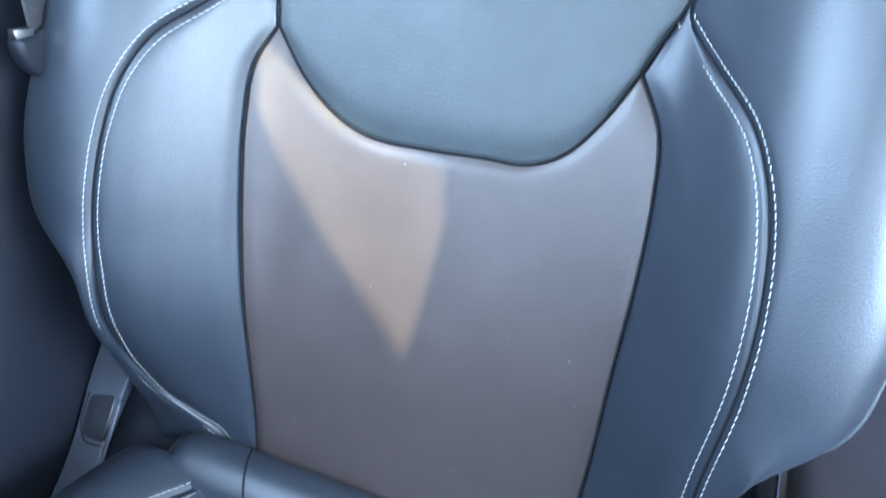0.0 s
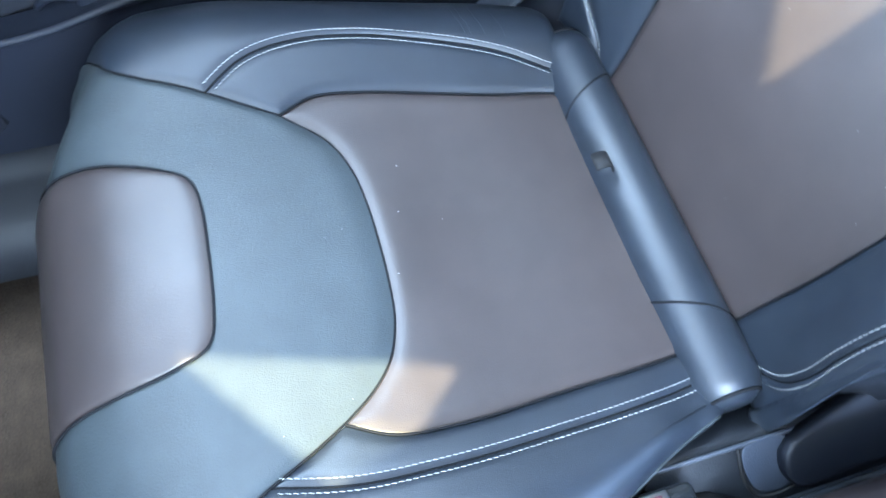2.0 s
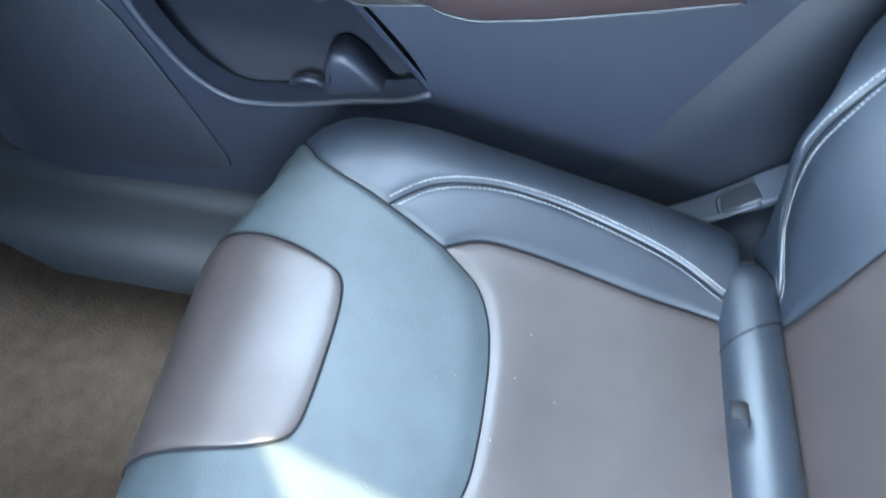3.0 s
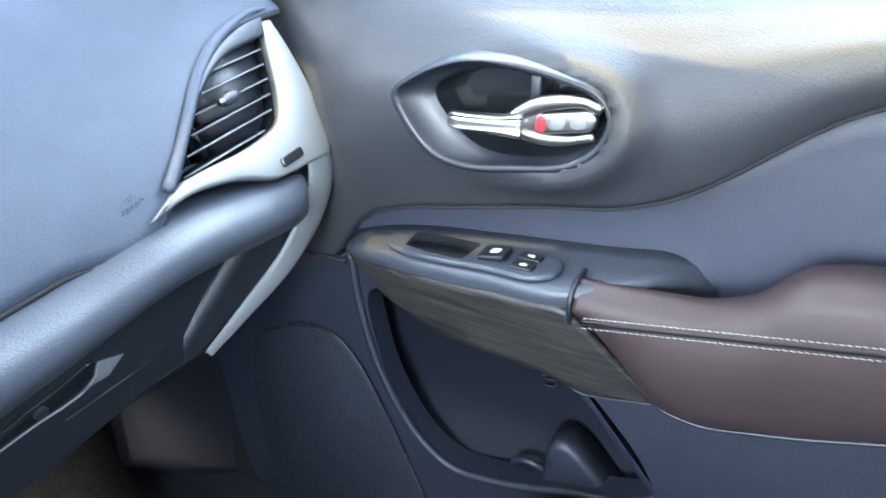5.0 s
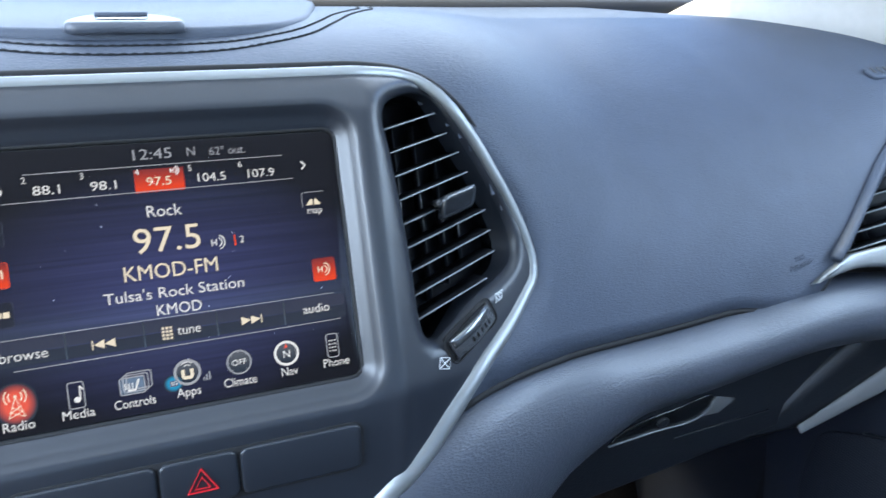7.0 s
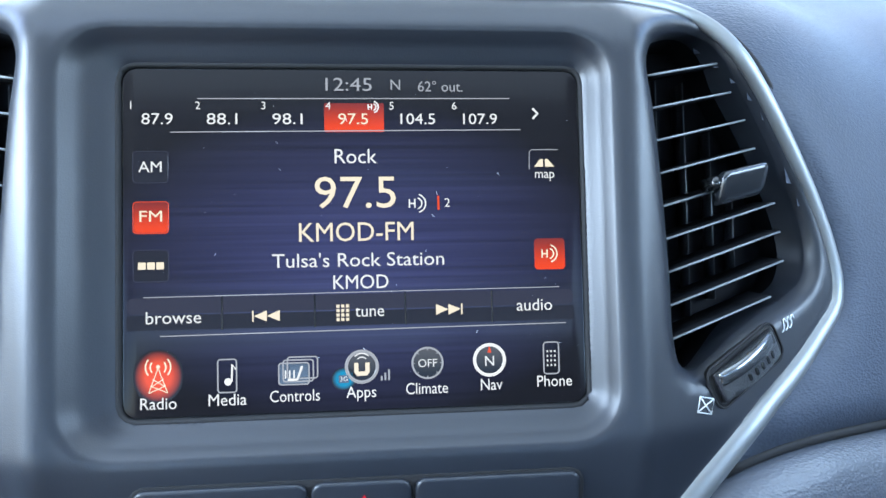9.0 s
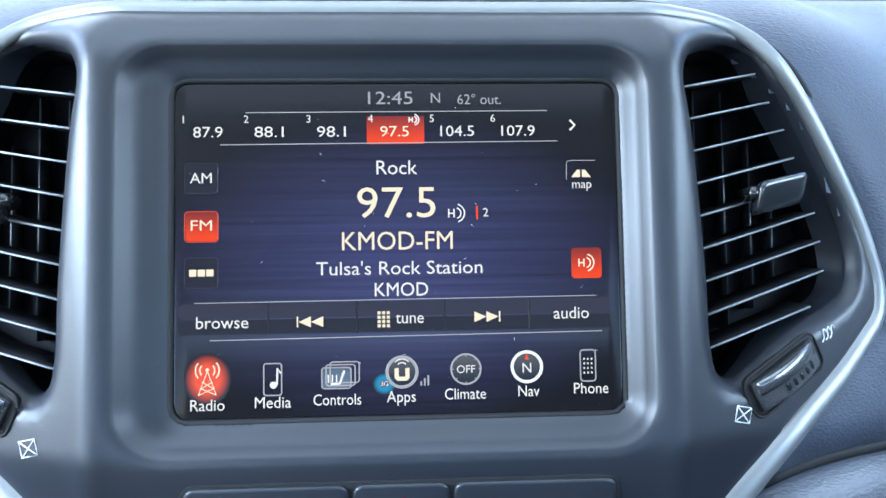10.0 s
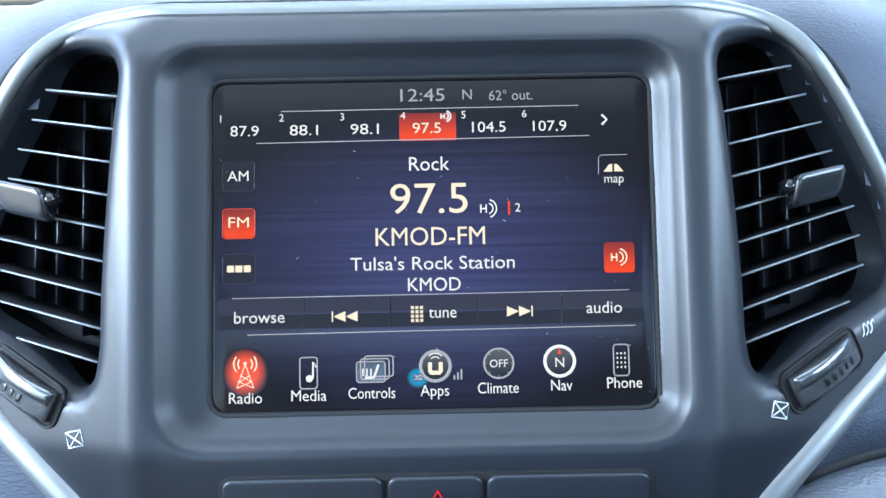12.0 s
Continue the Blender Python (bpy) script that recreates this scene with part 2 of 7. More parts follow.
def smooth_line(points, n, closed=False):
    p = np.array(points, float)
    if closed:
        p = np.vstack([p[-2:], p, p[:3]])
    t = np.r_[0, np.cumsum(np.linalg.norm(np.diff(p, axis=0), axis=1) ** 0.7 + 1e-9)]
    fs = [hermite(t, p[:, k]) for k in range(p.shape[1])]
    dense = np.linspace(t[2], t[-3], 600, endpoint=False) if closed else np.linspace(0, t[-1], 600)
    q = np.stack([f(dense) for f in fs], 1)
    if closed:
        q = np.vstack([q, q[:1]])
    return resample(q, n + 1)[:-1] if closed else resample(q, n)


def resample(q, n):
    q = np.array(q, float)
    L = np.r_[0, np.cumsum(np.linalg.norm(np.diff(q, axis=0), axis=1))]
    s = np.linspace(0, L[-1], n)
    return np.stack([np.interp(s, L, q[:, k]) for k in range(q.shape[1])], 1)


def grid_bm(P, closed_u=False, closed_v=False):
    """A sheet over the array P[i, j] of places."""
    bm = bmesh.new()
    n, m = P.shape[:2]
    v = [[bm.verts.new(P[i, j]) for j in range(m)] for i in range(n)]
    for i in range(n if closed_u else n - 1):
        for j in range(m if closed_v else m - 1):
            a, b, c, d = v[i][j], v[(i + 1) % n][j], v[(i + 1) % n][(j + 1) % m], v[i][(j + 1) % m]
            if len({a, b, c, d}) == 4:
                bm.faces.new((a, b, c, d))
    return bm


def loft(sections, closed=True, caps=True):
    """A skin through sections that have equally many places."""
    P = np.array(sections, float)
    bm = grid_bm(P, closed_v=closed)
    if caps and closed:
        bm.verts.ensure_lookup_table()
        m = P.shape[1]
        bm.faces.new([bm.verts[j] for j in range(m)])
        bm.faces.new([bm.verts[(len(P) - 1) * m + j] for j in range(m)])
    return bm


def shell(sections, thick, inward):
    """A sheet through sections with a rim that gives it depth along inward."""
    P = np.array(sections, float)
    bm = grid_bm(P)
    give_rim(bm, Vector(inward).normalized() * thick)
    return bm


def give_rim(bm, step):
    edges = [e for e in bm.edges if e.is_boundary]
    r = bmesh.ops.extrude_edge_only(bm, edges=edges)
    bmesh.ops.translate(bm, verts=[g for g in r["geom"] if isinstance(g, bmesh.types.BMVert)], vec=step)


def tube_bm(points, radius, segs=8, closed=False, flat=1.0, up=None, bm=None):
    """A round or flattened rod along points; flat scales it across the up direction."""
    p = np.array(points, float)
    n = len(p)
    bm = bm or bmesh.new()
    rings = []
    ref = np.array(up if up is not None else (0.31, 0.17, 0.94), float)
    for i in range(n):
        a = p[(i + 1) % n] if closed or i < n - 1 else p[i]
        b = p[i - 1] if closed or i > 0 else p[i]
        t = a - b
        t /= np.linalg.norm(t) + 1e-12
        rf = ref[i] if ref.ndim == 2 else ref
        s = np.cross(t, rf)
        s /= np.linalg.norm(s) + 1e-12
        w = np.cross(s, t)
        r = radius[i] if hasattr(radius, "__len__") else radius
        rings.append([bm.verts.new(p[i] + r * (math.cos(k) * s + math.sin(k) * flat * w))
                      for k in np.linspace(0, 2 * math.pi, segs, endpoint=False)])
    for i in range(n if closed else n - 1):
        A, B = rings[i], rings[(i + 1) % n]
        for k in range(segs):
            bm.faces.new((A[k], A[(k + 1) % segs], B[(k + 1) % segs], B[k]))
    if not closed:
        bm.faces.new(rings[0])
        bm.faces.new(rings[-1])
    return bm


def offset_poly(p, d):
    p = np.array(p, float)
    area = 0.5 * np.sum(p[:, 0] * np.roll(p[:, 1], -1) - np.roll(p[:, 0], -1) * p[:, 1])
    sgn = 1 if area > 0 else -1
    a, b = np.roll(p, 1, 0), np.roll(p, -1, 0)
    t1, t2 = p - a, b - p
    t1 /= np.linalg.norm(t1, axis=1)[:, None] + 1e-12
    t2 /= np.linalg.norm(t2, axis=1)[:, None] + 1e-12
    n1 = np.stack([-t1[:, 1], t1[:, 0]], 1) * sgn
    n2 = np.stack([-t2[:, 1], t2[:, 0]], 1) * sgn
    n = n1 + n2
    n /= np.maximum(np.linalg.norm(n, axis=1)[:, None], 0.4)
    k = np.clip(1 / np.maximum((n * n1).sum(1), 0.5), 1, 1.6)
    return p + n * (d * k)[:, None]


def plate_bm(poly, place, thick, bevel=0.002, steps=3, bm=None):
    """A solid plate with the outline poly, laid out by place(u, v, n), with rounded front edges."""
    bm = bm or bmesh.new()
    rings = [[(u, v, 0.0) for u, v in poly]]
    for k in range(steps + 1):
        a = k / steps * math.pi / 2
        q = offset_poly(poly, bevel * (1 - math.cos(a)))
        rings.append([(u, v, thick - bevel + bevel * math.sin(a)) for u, v in q])
    vs = [[bm.verts.new(place(*c)) for c in r] for r in rings]
    n = len(poly)
    for A, B in zip(vs, vs[1:]):
        for i in range(n):
            bm.faces.new((A[i], A[(i + 1) % n], B[(i + 1) % n], B[i]))
    f = [bm.faces.new(vs[-1]), bm.faces.new(vs[0])]
    bmesh.ops.triangulate(bm, faces=f)
    return bm


def rounded_rect(w, h, r, k=5, cu=0.0, cv=0.0):
    out = []
    for sx, sy, a0 in ((1, 1, 0), (-1, 1, 90), (-1, -1, 180), (1, -1, 270)):
        for i in range(k + 1):
            a = radians(a0 + 90 * i / k)
            out.append((cu + sx * (w / 2 - r) + r * math.cos(a), cv + sy * (h / 2 - r) + r * math.sin(a)))
    return out


def box_bm(lo, hi, bevel=0.004, segs=2, bm=None):
    bm = bm or bmesh.new()
    r = bmesh.ops.create_cube(bm, size=1)
    lo, hi = Vector(lo), Vector(hi)
    for v in r["verts"]:
        v.co = Vector(lo[i] + (v.co[i] + 0.5) * (hi[i] - lo[i]) for i in range(3))
    if bevel:
        es = list({e for v in r["verts"] for e in v.link_edges})
        bmesh.ops.bevel(bm, geom=es, offset=bevel, segments=segs, affect="EDGES", profile=0.5)
    return bm


def coons(cb, ct, cl, cr):
    """A net between four border lines: near, far (from left to right), left, right (from near to far)."""
    cb, ct, cl, cr = (np.array(c, float) for c in (cb, ct, cl, cr))
    n, m = len(cb), len(cl)
    s, t = np.linspace(0, 1, n)[:, None, None], np.linspace(0, 1, m)[None, :, None]
    A = (1 - t) * cb[:, None] + t * ct[:, None]
    B = (1 - s) * cl[None] + s * cr[None]
    D = (1 - s) * (1 - t) * cb[0] + s * (1 - t) * cb[-1] + (1 - s) * t * ct[0] + s * t * ct[-1]
    return A + B - D


def lerp(a, b, t):
    return a + (b - a) * t


def ease_ends(n, k=0.55):
    """Steps from 0 to 1 that lie closer near both ends."""
    t = np.linspace(0, 1, n)
    return (1 - k) * t + k * (0.5 - 0.5 * np.cos(math.pi * t))


def at_steps(line, steps):
    line = np.array(line, float)
    L = np.r_[0, np.cumsum(np.linalg.norm(np.diff(line, axis=0), axis=1))]
    return np.stack([np.interp(np.array(steps) * L[-1], L, line[:, k]) for k in range(line.shape[1])], 1)


def surf_normal(surf, r, s):
    h = 1e-3
    a = surf(r + h, s) - surf(r - h, s)
    b = surf(r, s + h) - surf(r, s - h)
    n = np.cross(a, b)
    return n / (np.linalg.norm(n, axis=-1, keepdims=True) + 1e-12)


def cushion_panel(name, surf, cb, ct, cl, cr, material, parent, nu=36, nv=36, dip=0.0035, width=0.006, lift=0.0, label="", flip=1, sink=0.010):
    """One sewn panel on a padded surface: its borders sink into the seams."""
    su, sv = ease_ends(nu), ease_ends(nv)
    G = coons(at_steps(cb, su), at_steps(ct, su), at_steps(cl, sv), at_steps(cr, sv))
    r, s = G[..., 0], G[..., 1]
    P = surf(r, s)
    N = surf_normal(surf, r, s) * flip
    du = np.r_[0, np.cumsum(np.linalg.norm(np.diff(P, axis=0), axis=2).mean(1))]
    dv = np.r_[0, np.cumsum(np.linalg.norm(np.diff(P, axis=1), axis=2).mean(0))]
    d = np.minimum(np.minimum(du, du[-1] - du)[:, None], np.minimum(dv, dv[-1] - dv)[None])
    P = P + N * (lift - dip * np.exp(-((d / width) ** 1.5)))[..., None]
    bm = grid_bm(P)
    bm.normal_update()
    edges = [e for e in bm.edges if e.is_boundary]
    ext = bmesh.ops.extrude_edge_only(bm, edges=edges)
    nm = Vector(N.reshape(-1, 3).mean(0)).normalized()
    bmesh.ops.translate(bm, verts=[g for g in ext["geom"] if isinstance(g, bmesh.types.BMVert)], vec=-nm * sink)
    return part(name, bm, material, parent, label)


def seam_line(surf, line, parent, flip=1, radius=0.0013, depth=0.0022, n=90, name="seam"):
    q = resample(line, n)
    P = surf(q[:, 0], q[:, 1]) - surf_normal(surf, q[:, 0], q[:, 1]) * flip * depth
    return part(name, tube_bm(P, radius * 0.72, 6), SEAM, parent, "sewn seam with groove shade as a dark rod")


def stitch_bm(P, N, size=0.0041, gap=0.0010, thick=0.00041):
    """Short slanted thread stitches along places P with normals N."""
    L = np.r_[0, np.cumsum(np.linalg.norm(np.diff(P, axis=0), axis=1))]
    verts, faces = [], []
    s = gap
    k = 0
    while s + size < L[-1]:
        a = np.array([np.interp(s, L, P[:, i]) for i in range(3)])
        b = np.array([np.interp(s + size, L, P[:, i]) for i in range(3)])
        n = np.array([np.interp(s, L, N[:, i]) for i in range(3)])
        t = b - a
        t /= np.linalg.norm(t)
        w = np.cross(n, t)
        a = a + w * 0.0002
        b = b - w * 0.0002
        base = len(verts)
        for c, h in ((a, 0.3), (a + t * size * 0.25, 1.0), (b - t * size * 0.25, 1.0), (b, 0.3)):
            for dw, dn in ((-1, 0), (-0.6, 0.8), (0.6, 0.8), (1, 0)):
                verts.append(c + w * dw * thick * (0.5 + 0.5 * h) + n * (dn * thick * h - 0.0001))
        for i in range(3):
            for j in range(3):
                p = base + i * 4 + j
                faces.append((p, p + 1, p + 5, p + 4))
        faces += [(base, base + 1, base + 2, base + 3), (base + 12, base + 13, base + 14, base + 15)]
        s += size + gap
        k += 1
    me = bpy.data.meshes.new("stitching")
    me.from_pydata([tuple(v) for v in verts], [], faces)
    bm = bmesh.new()
    bm.from_mesh(me)
    bpy.data.meshes.remove(me)
    return bm


def stitch_rows(surf, line, parent, flip=1, off=0.0055, n=160):
    q = resample(line, n)
    P = surf(q[:, 0], q[:, 1])
    N = surf_normal(surf, q[:, 0], q[:, 1]) * flip
    T = np.gradient(P, axis=0)
    T /= np.linalg.norm(T, axis=1)[:, None]
    W = np.cross(N, T)
    for sgn in (-1, 1):
        part("stitching", stitch_bm(P + W * off * sgn - N * 0.0003, N), THREAD, parent, "row of white contrast stitches")


# ---- passenger seat ----
SEAT_X = 0.367
CUSHION_X = 0.362
seat = thing("passenger_seat", "dark and brown leather car seat with white double stitching", "car seat")

prof_y = hermite([-0.10, 0.0, 0.1, 0.2, 0.3, 0.35, 0.395, 0.43, 0.47, 0.53, 0.62],
                 [-0.10, 0.0, 0.1, 0.2, 0.299, 0.350, 0.395, 0.427, 0.450, 0.458, 0.446])
prof_z = hermite([-0.10, 0.0, 0.1, 0.2, 0.3, 0.35, 0.395, 0.43, 0.47, 0.53, 0.62],
                 [0.332, 0.336, 0.343, 0.357, 0.371, 0.374, 0.366, 0.349, 0.317, 0.258, 0.17])
cross_x = hermite([0, 0.10, 0.15, 0.19, 0.225, 0.255, 0.28, 0.31, 0.36, 0.44], [0, 0.10, 0.15, 0.19, 0.223, 0.252, 0.275, 0.290, 0.293, 0.276])
cross_z = hermite([0, 0.10, 0.15, 0.19, 0.225, 0.255, 0.28, 0.31, 0.36, 0.44], [0, 0.0, 0.004, 0.016, 0.025, 0.024, 0.011, -0.018, -0.070, -0.155])
width_k = hermite([-0.10, 0.0, 0.1, 0.2, 0.29, 0.33, 0.36, 0.385, 0.41, 0.44, 0.48, 0.62], [0.86, 0.95, 1.0, 1.025, 1.03, 1.012, 0.985, 0.955, 0.92, 0.875, 0.82, 0.74])
near_k = hermite([-0.10, 0.0, 0.065, 0.15, 0.25, 0.62], [0.30, 0.42, 0.66, 0.90, 1.0, 1.0])
rear_k = hermite([-0.10, -0.03, 0.01, 0.05, 0.62], [0.05, 0.25, 0.82, 1.0, 1.0])
bolster_k = hermite([-0.10, 0.0, 0.15, 0.28, 0.36, 0.44, 0.62], [0.75, 0.95, 1.0, 0.86, 0.40, 0.15, 0.10])
sag_y = hermite([-0.1, 0.0, 0.1, 0.18, 0.26, 0.62], [0.0, 0.004, 0.006, 0.002, 0.0, 0.0])


def cushion_surf(r, s):
    r, s = np.asarray(r, float), np.asarray(s, float)
    a = np.abs(r)
    flare = 1 + (width_k(s) - 1) * np.clip((a - 0.10) / 0.08, 0, 1)
    side = cross_x(a)
    side = np.where(r < 0, side - (1 - near_k(s)) * np.maximum(0, side - 0.198) * np.clip((a - 0.198) / 0.04, 0, 1), side)
    x = CUSHION_X + np.sign(r) * side * flare
    dz = cross_z(a)
    dz = np.where(dz > 0, dz * bolster_k(s) * np.where(r < 0, rear_k(s), 1.0), dz)
    k = np.clip((s - 0.34) / 0.10, 0, 1)
    z = prof_z(s) + dz - sag_y(s) * np.clip(1 - a / 0.16, 0, 1)
    y = prof_y(s) - 0.034 * k * np.clip((a - 0.10) / 0.15, 0, 1) ** 2
    return np.stack([x, y, z], -1)


def mirror(c):
    c = np.array(c, float)
    return c * [-1, 1]


BACK_S, FRONT_S = -0.06, 0.62
ins_far = smooth_line([(0.144, BACK_S), (0.1475, -0.035), (0.151, 0.02), (0.159, 0.094), (0.163, 0.155), (0.1605, 0.202), (0.146, 0.2335)], 60)
ins_near = smooth_line([(0.156, BACK_S), (0.1557, -0.026), (0.1545, 0.069), (0.1565, 0.153), (0.152, 0.2096), (0.1364, 0.2437)], 60)
wave = smooth_line([(-0.1364, 0.2437), (-0.118, 0.217), (-0.0979, 0.198), (-0.066, 0.1845), (-0.025, 0.179), (0.0128, 0.1775), (0.050, 0.178), (0.083, 0.182), (0.116, 0.196), (0.146, 0.2335)], 80)
st_far = smooth_line([(0.172, BACK_S), (0.1803, -0.039), (0.1965, -0.002), (0.213, 0.07), (0.221, 0.146), (0.2155, 0.207), (0.199, 0.255), (0.1715, 0.2935)], 90)
st_near = smooth_line([(0.191, BACK_S), (0.1899, -0.0227), (0.1853, 0.085), (0.1829, 0.177), (0.1784, 0.2428), (0.1665, 0.3025)], 90)
band_far_a = smooth_line([(0.146, 0.2335), (0.158, 0.263), (0.1715, 0.2935)], 20)
band_far_b = smooth_line([(0.1715, 0.2935), (0.199, 0.343), (0.240, 0.390), (0.31, 0.432), (0.44, 0.455)], 40)
band_near_a = smooth_line([(0.1364, 0.2437), (0.152, 0.273), (0.1665, 0.3025)], 20)
band_near_b = smooth_line([(0.1665, 0.3025), (0.199, 0.350), (0.245, 0.397), (0.32, 0.436), (0.44, 0.455)], 40)


def line2(a, b, n=20):
    return np.linspace(np.array(a, float), np.array(b, float), n)


cushion_panel("cushion_insert", cushion_surf, line2((-0.156, BACK_S), (0.144, BACK_S)), wave, mirror(ins_near), ins_far, LEATHER_BROWN, seat, 50, 44,
              label="taupe brown leather seat insert with creased rear corners")
for m, ins, sst, ba, bb in ((np.array, ins_far, st_far, band_far_a, band_far_b), (mirror, ins_near, st_near, band_near_a, band_near_b)):
    cushion_panel("bolster_inner_panel", cushion_surf, m(line2(ins[0], sst[0])), m(ba), m(ins), m(sst), LEATHER_DARK, seat, 20, 60)
    cushion_panel("bolster_outer_panel", cushion_surf, m(line2(sst[0], (0.44, BACK_S))), m(bb), m(sst), m(line2((0.44, BACK_S), (0.44, 0.455))), LEATHER_DARK, seat, 44, 60)
    seam_line(cushion_surf, m(ins), seat)
    seam_line(cushion_surf, m(sst), seat, depth=0.0034, radius=0.0016)
    stitch_rows(cushion_surf, m(sst)[2:-1], seat)
    seam_line(cushion_surf, m(np.vstack([ba, bb[1:]])), seat)
for s0, r1 in ((-0.004, 0.250), (0.016, 0.258), (0.030, 0.262), (0.036, 0.256)):
    q = smooth_line([(0.216, s0), (0.232, s0 + 0.002), (0.242, s0 + 0.005), (r1, s0 + 0.007)], 24)
    part("leather_crease", tube_bm(list(cushion_surf(q[:, 0], q[:, 1]) - 0.0005 * np.array([0, 0, 1])), 0.0007, 6), LEATHER_DARK, seat, "worn crease in the side bolster")
part("edge_piping", tube_bm(cushion_surf(np.full(40, -0.288), np.linspace(-0.05, 0.22, 40)), 0.0014, 6), LEATHER_TOP, seat, "thin piped edge of the cushion")
seam_line(cushion_surf, wave, seat, radius=0.0013, depth=0.0026)
band_rear = np.vstack([mirror(np.vstack([band_near_a, band_near_b[1:]])[::-1]), wave[1:], np.vstack([band_far_a, band_far_b[1:]])[1:]])
cushion_panel("front_band", cushion_surf, band_rear, line2((-0.44, FRONT_S), (0.44, FRONT_S), 60), line2((-0.44, 0.455), (-0.44, FRONT_S)), line2((0.44, 0.455), (0.44, FRONT_S)),
              LEATHER_TOP, seat, 110, 60, label="slate leather thigh band across the cushion front", lift=0.0010, dip=0.0038, width=0.006)
pad_far = smooth_line([(0.178, FRONT_S), (0.160, 0.49), (0.145, 0.4535), (0.1245, 0.390), (0.108, 0.350), (0.098, 0.329)], 40)
pad_near = smooth_line([(-0.098, FRONT_S), (-0.0838, 0.4318), (-0.0731, 0.3566), (-0.066, 0.336)], 40)
pad_rear = smooth_line([(-0.066, 0.336), (-0.060, 0.3265), (-0.050, 0.3215), (-0.035, 0.3186), (0.018, 0.3144), (0.067, 0.3138), (0.084, 0.3165), (0.093, 0.3215), (0.098, 0.329)], 60)
cushion_panel("front_pad", cushion_surf, line2((-0.098, FRONT_S), (0.178, FRONT_S)), pad_rear, pad_near, pad_far, LEATHER_BROWN, seat, 44, 50, lift=0.0040, dip=0.003,
              label="brown leather pad on the cushion nose")
def pad_surf(r, s):
    return cushion_surf(r, s) + 0.0025 * surf_normal(cushion_surf, r, s)
seam_line(pad_surf, np.vstack([pad_near, pad_rear[1:], pad_far[::-1][1:]]), seat, depth=0.0002, radius=0.0016, n=140)

# backrest
B0 = np.array([SEAT_X, -0.1016, 0.3455])
BD = np.array([0, -0.377, 0.926])
BN = np.array([0, 0.926, 0.377])
bk_x = hermite([0, 0.10, 0.15, 0.19, 0.22, 0.245, 0.265, 0.285, 0.305, 0.33, 0.40], [0, 0.10, 0.147, 0.175, 0.196, 0.216, 0.236, 0.258, 0.280, 0.297, 0.302])
bk_z = hermite([0, 0.10, 0.15, 0.19, 0.22, 0.245, 0.265, 0.285, 0.305, 0.33, 0.40], [0.004, 0.002, 0.010, 0.036, 0.062, 0.083, 0.096, 0.102, 0.096, 0.074, -0.03])
bk_bulge = hermite([-0.06, 0.0, 0.05, 0.12, 0.20, 0.30, 0.38, 0.46, 0.56], [0.05, 0.16, 0.45, 0.88, 1.0, 1.0, 0.95, 0.85, 0.6])
bk_wide = hermite([-0.06, 0.0, 0.05, 0.10, 0.15, 0.185, 0.23, 0.34, 0.45, 0.56], [0.78, 0.80, 0.82, 0.835, 0.868, 1.03, 1.085, 1.045, 0.96, 0.83])
bk_bow = hermite([-0.06, 0.0, 0.1, 0.25, 0.4, 0.56], [-0.004, 0.0, 0.006, 0.004, 0.0, -0.01])


def back_surf(r, s):
    r, s = np.asarray(r, float), np.asarray(s, float)
    a = np.abs(r)
    flare = 1 + (bk_wide(s) - 1) * np.clip((a - 0.26) / 0.06, 0, 1)
    flare = np.where(r < 0, 1 + (flare * 0.90 - 1) * np.clip((a - 0.27) / 0.06, 0, 1) + (flare - 1) * (1 - np.clip((a - 0.27) / 0.06, 0, 1)), flare)
    x = np.sign(r) * bk_x(a) * flare
    z = bk_z(a)
    z = np.where(z > 0, z * bk_bulge(s), z) + bk_bow(s)
    return B0 + x[..., None] * np.array([1.0, 0, 0]) + s[..., None] * BD + z[..., None] * BN


BS, TS = -0.03, 0.54
bins_far = smooth_line([(0.138, BS), (0.1425, 0.02), (0.150, 0.08), (0.1615, 0.17), (0.168, 0.24), (0.1697, 0.285), (0.1665, 0.328), (0.151, 0.3585)], 60)
bins_near = smooth_line([(0.138, BS), (0.142, 0.02), (0.148, 0.08), (0.1508, 0.168), (0.1537, 0.229), (0.1522, 0.286), (0.1462, 0.326), (0.1255, 0.362)], 60)
bwave = smooth_line([(-0.1255, 0.362), (-0.1054, 0.3259), (-0.0824, 0.2997), (-0.0599, 0.2895), (-0.0271, 0.2885), (0.0163, 0.2865), (0.0641, 0.2873), (0.0903, 0.2966), (0.1234, 0.3214), (0.151, 0.3585)], 80)
bsh_far = smooth_line([(0.151, 0.3585), (0.1535, 0.378), (0.157, 0.400), (0.164, 0.43), (0.172, 0.46), (0.18, TS)], 30)
bsh_near = smooth_line([(0.1255, 0.362), (0.1374, 0.388), (0.1457, 0.4025), (0.156, 0.43), (0.166, 0.46), (0.176, TS)], 30)
bst_far = smooth_line([(0.150, BS), (0.188, 0.0003), (0.222, 0.016), (0.2457, 0.034), (0.2575, 0.065), (0.2605, 0.10), (0.2612, 0.14), (0.2636, 0.185), (0.2628, 0.23), (0.2596, 0.270), (0.251, 0.308), (0.2357, 0.338), (0.2041, 0.368), (0.176, 0.395), (0.1635, 0.412), (0.168, 0.44), (0.177, 0.47), (0.185, TS)], 140)
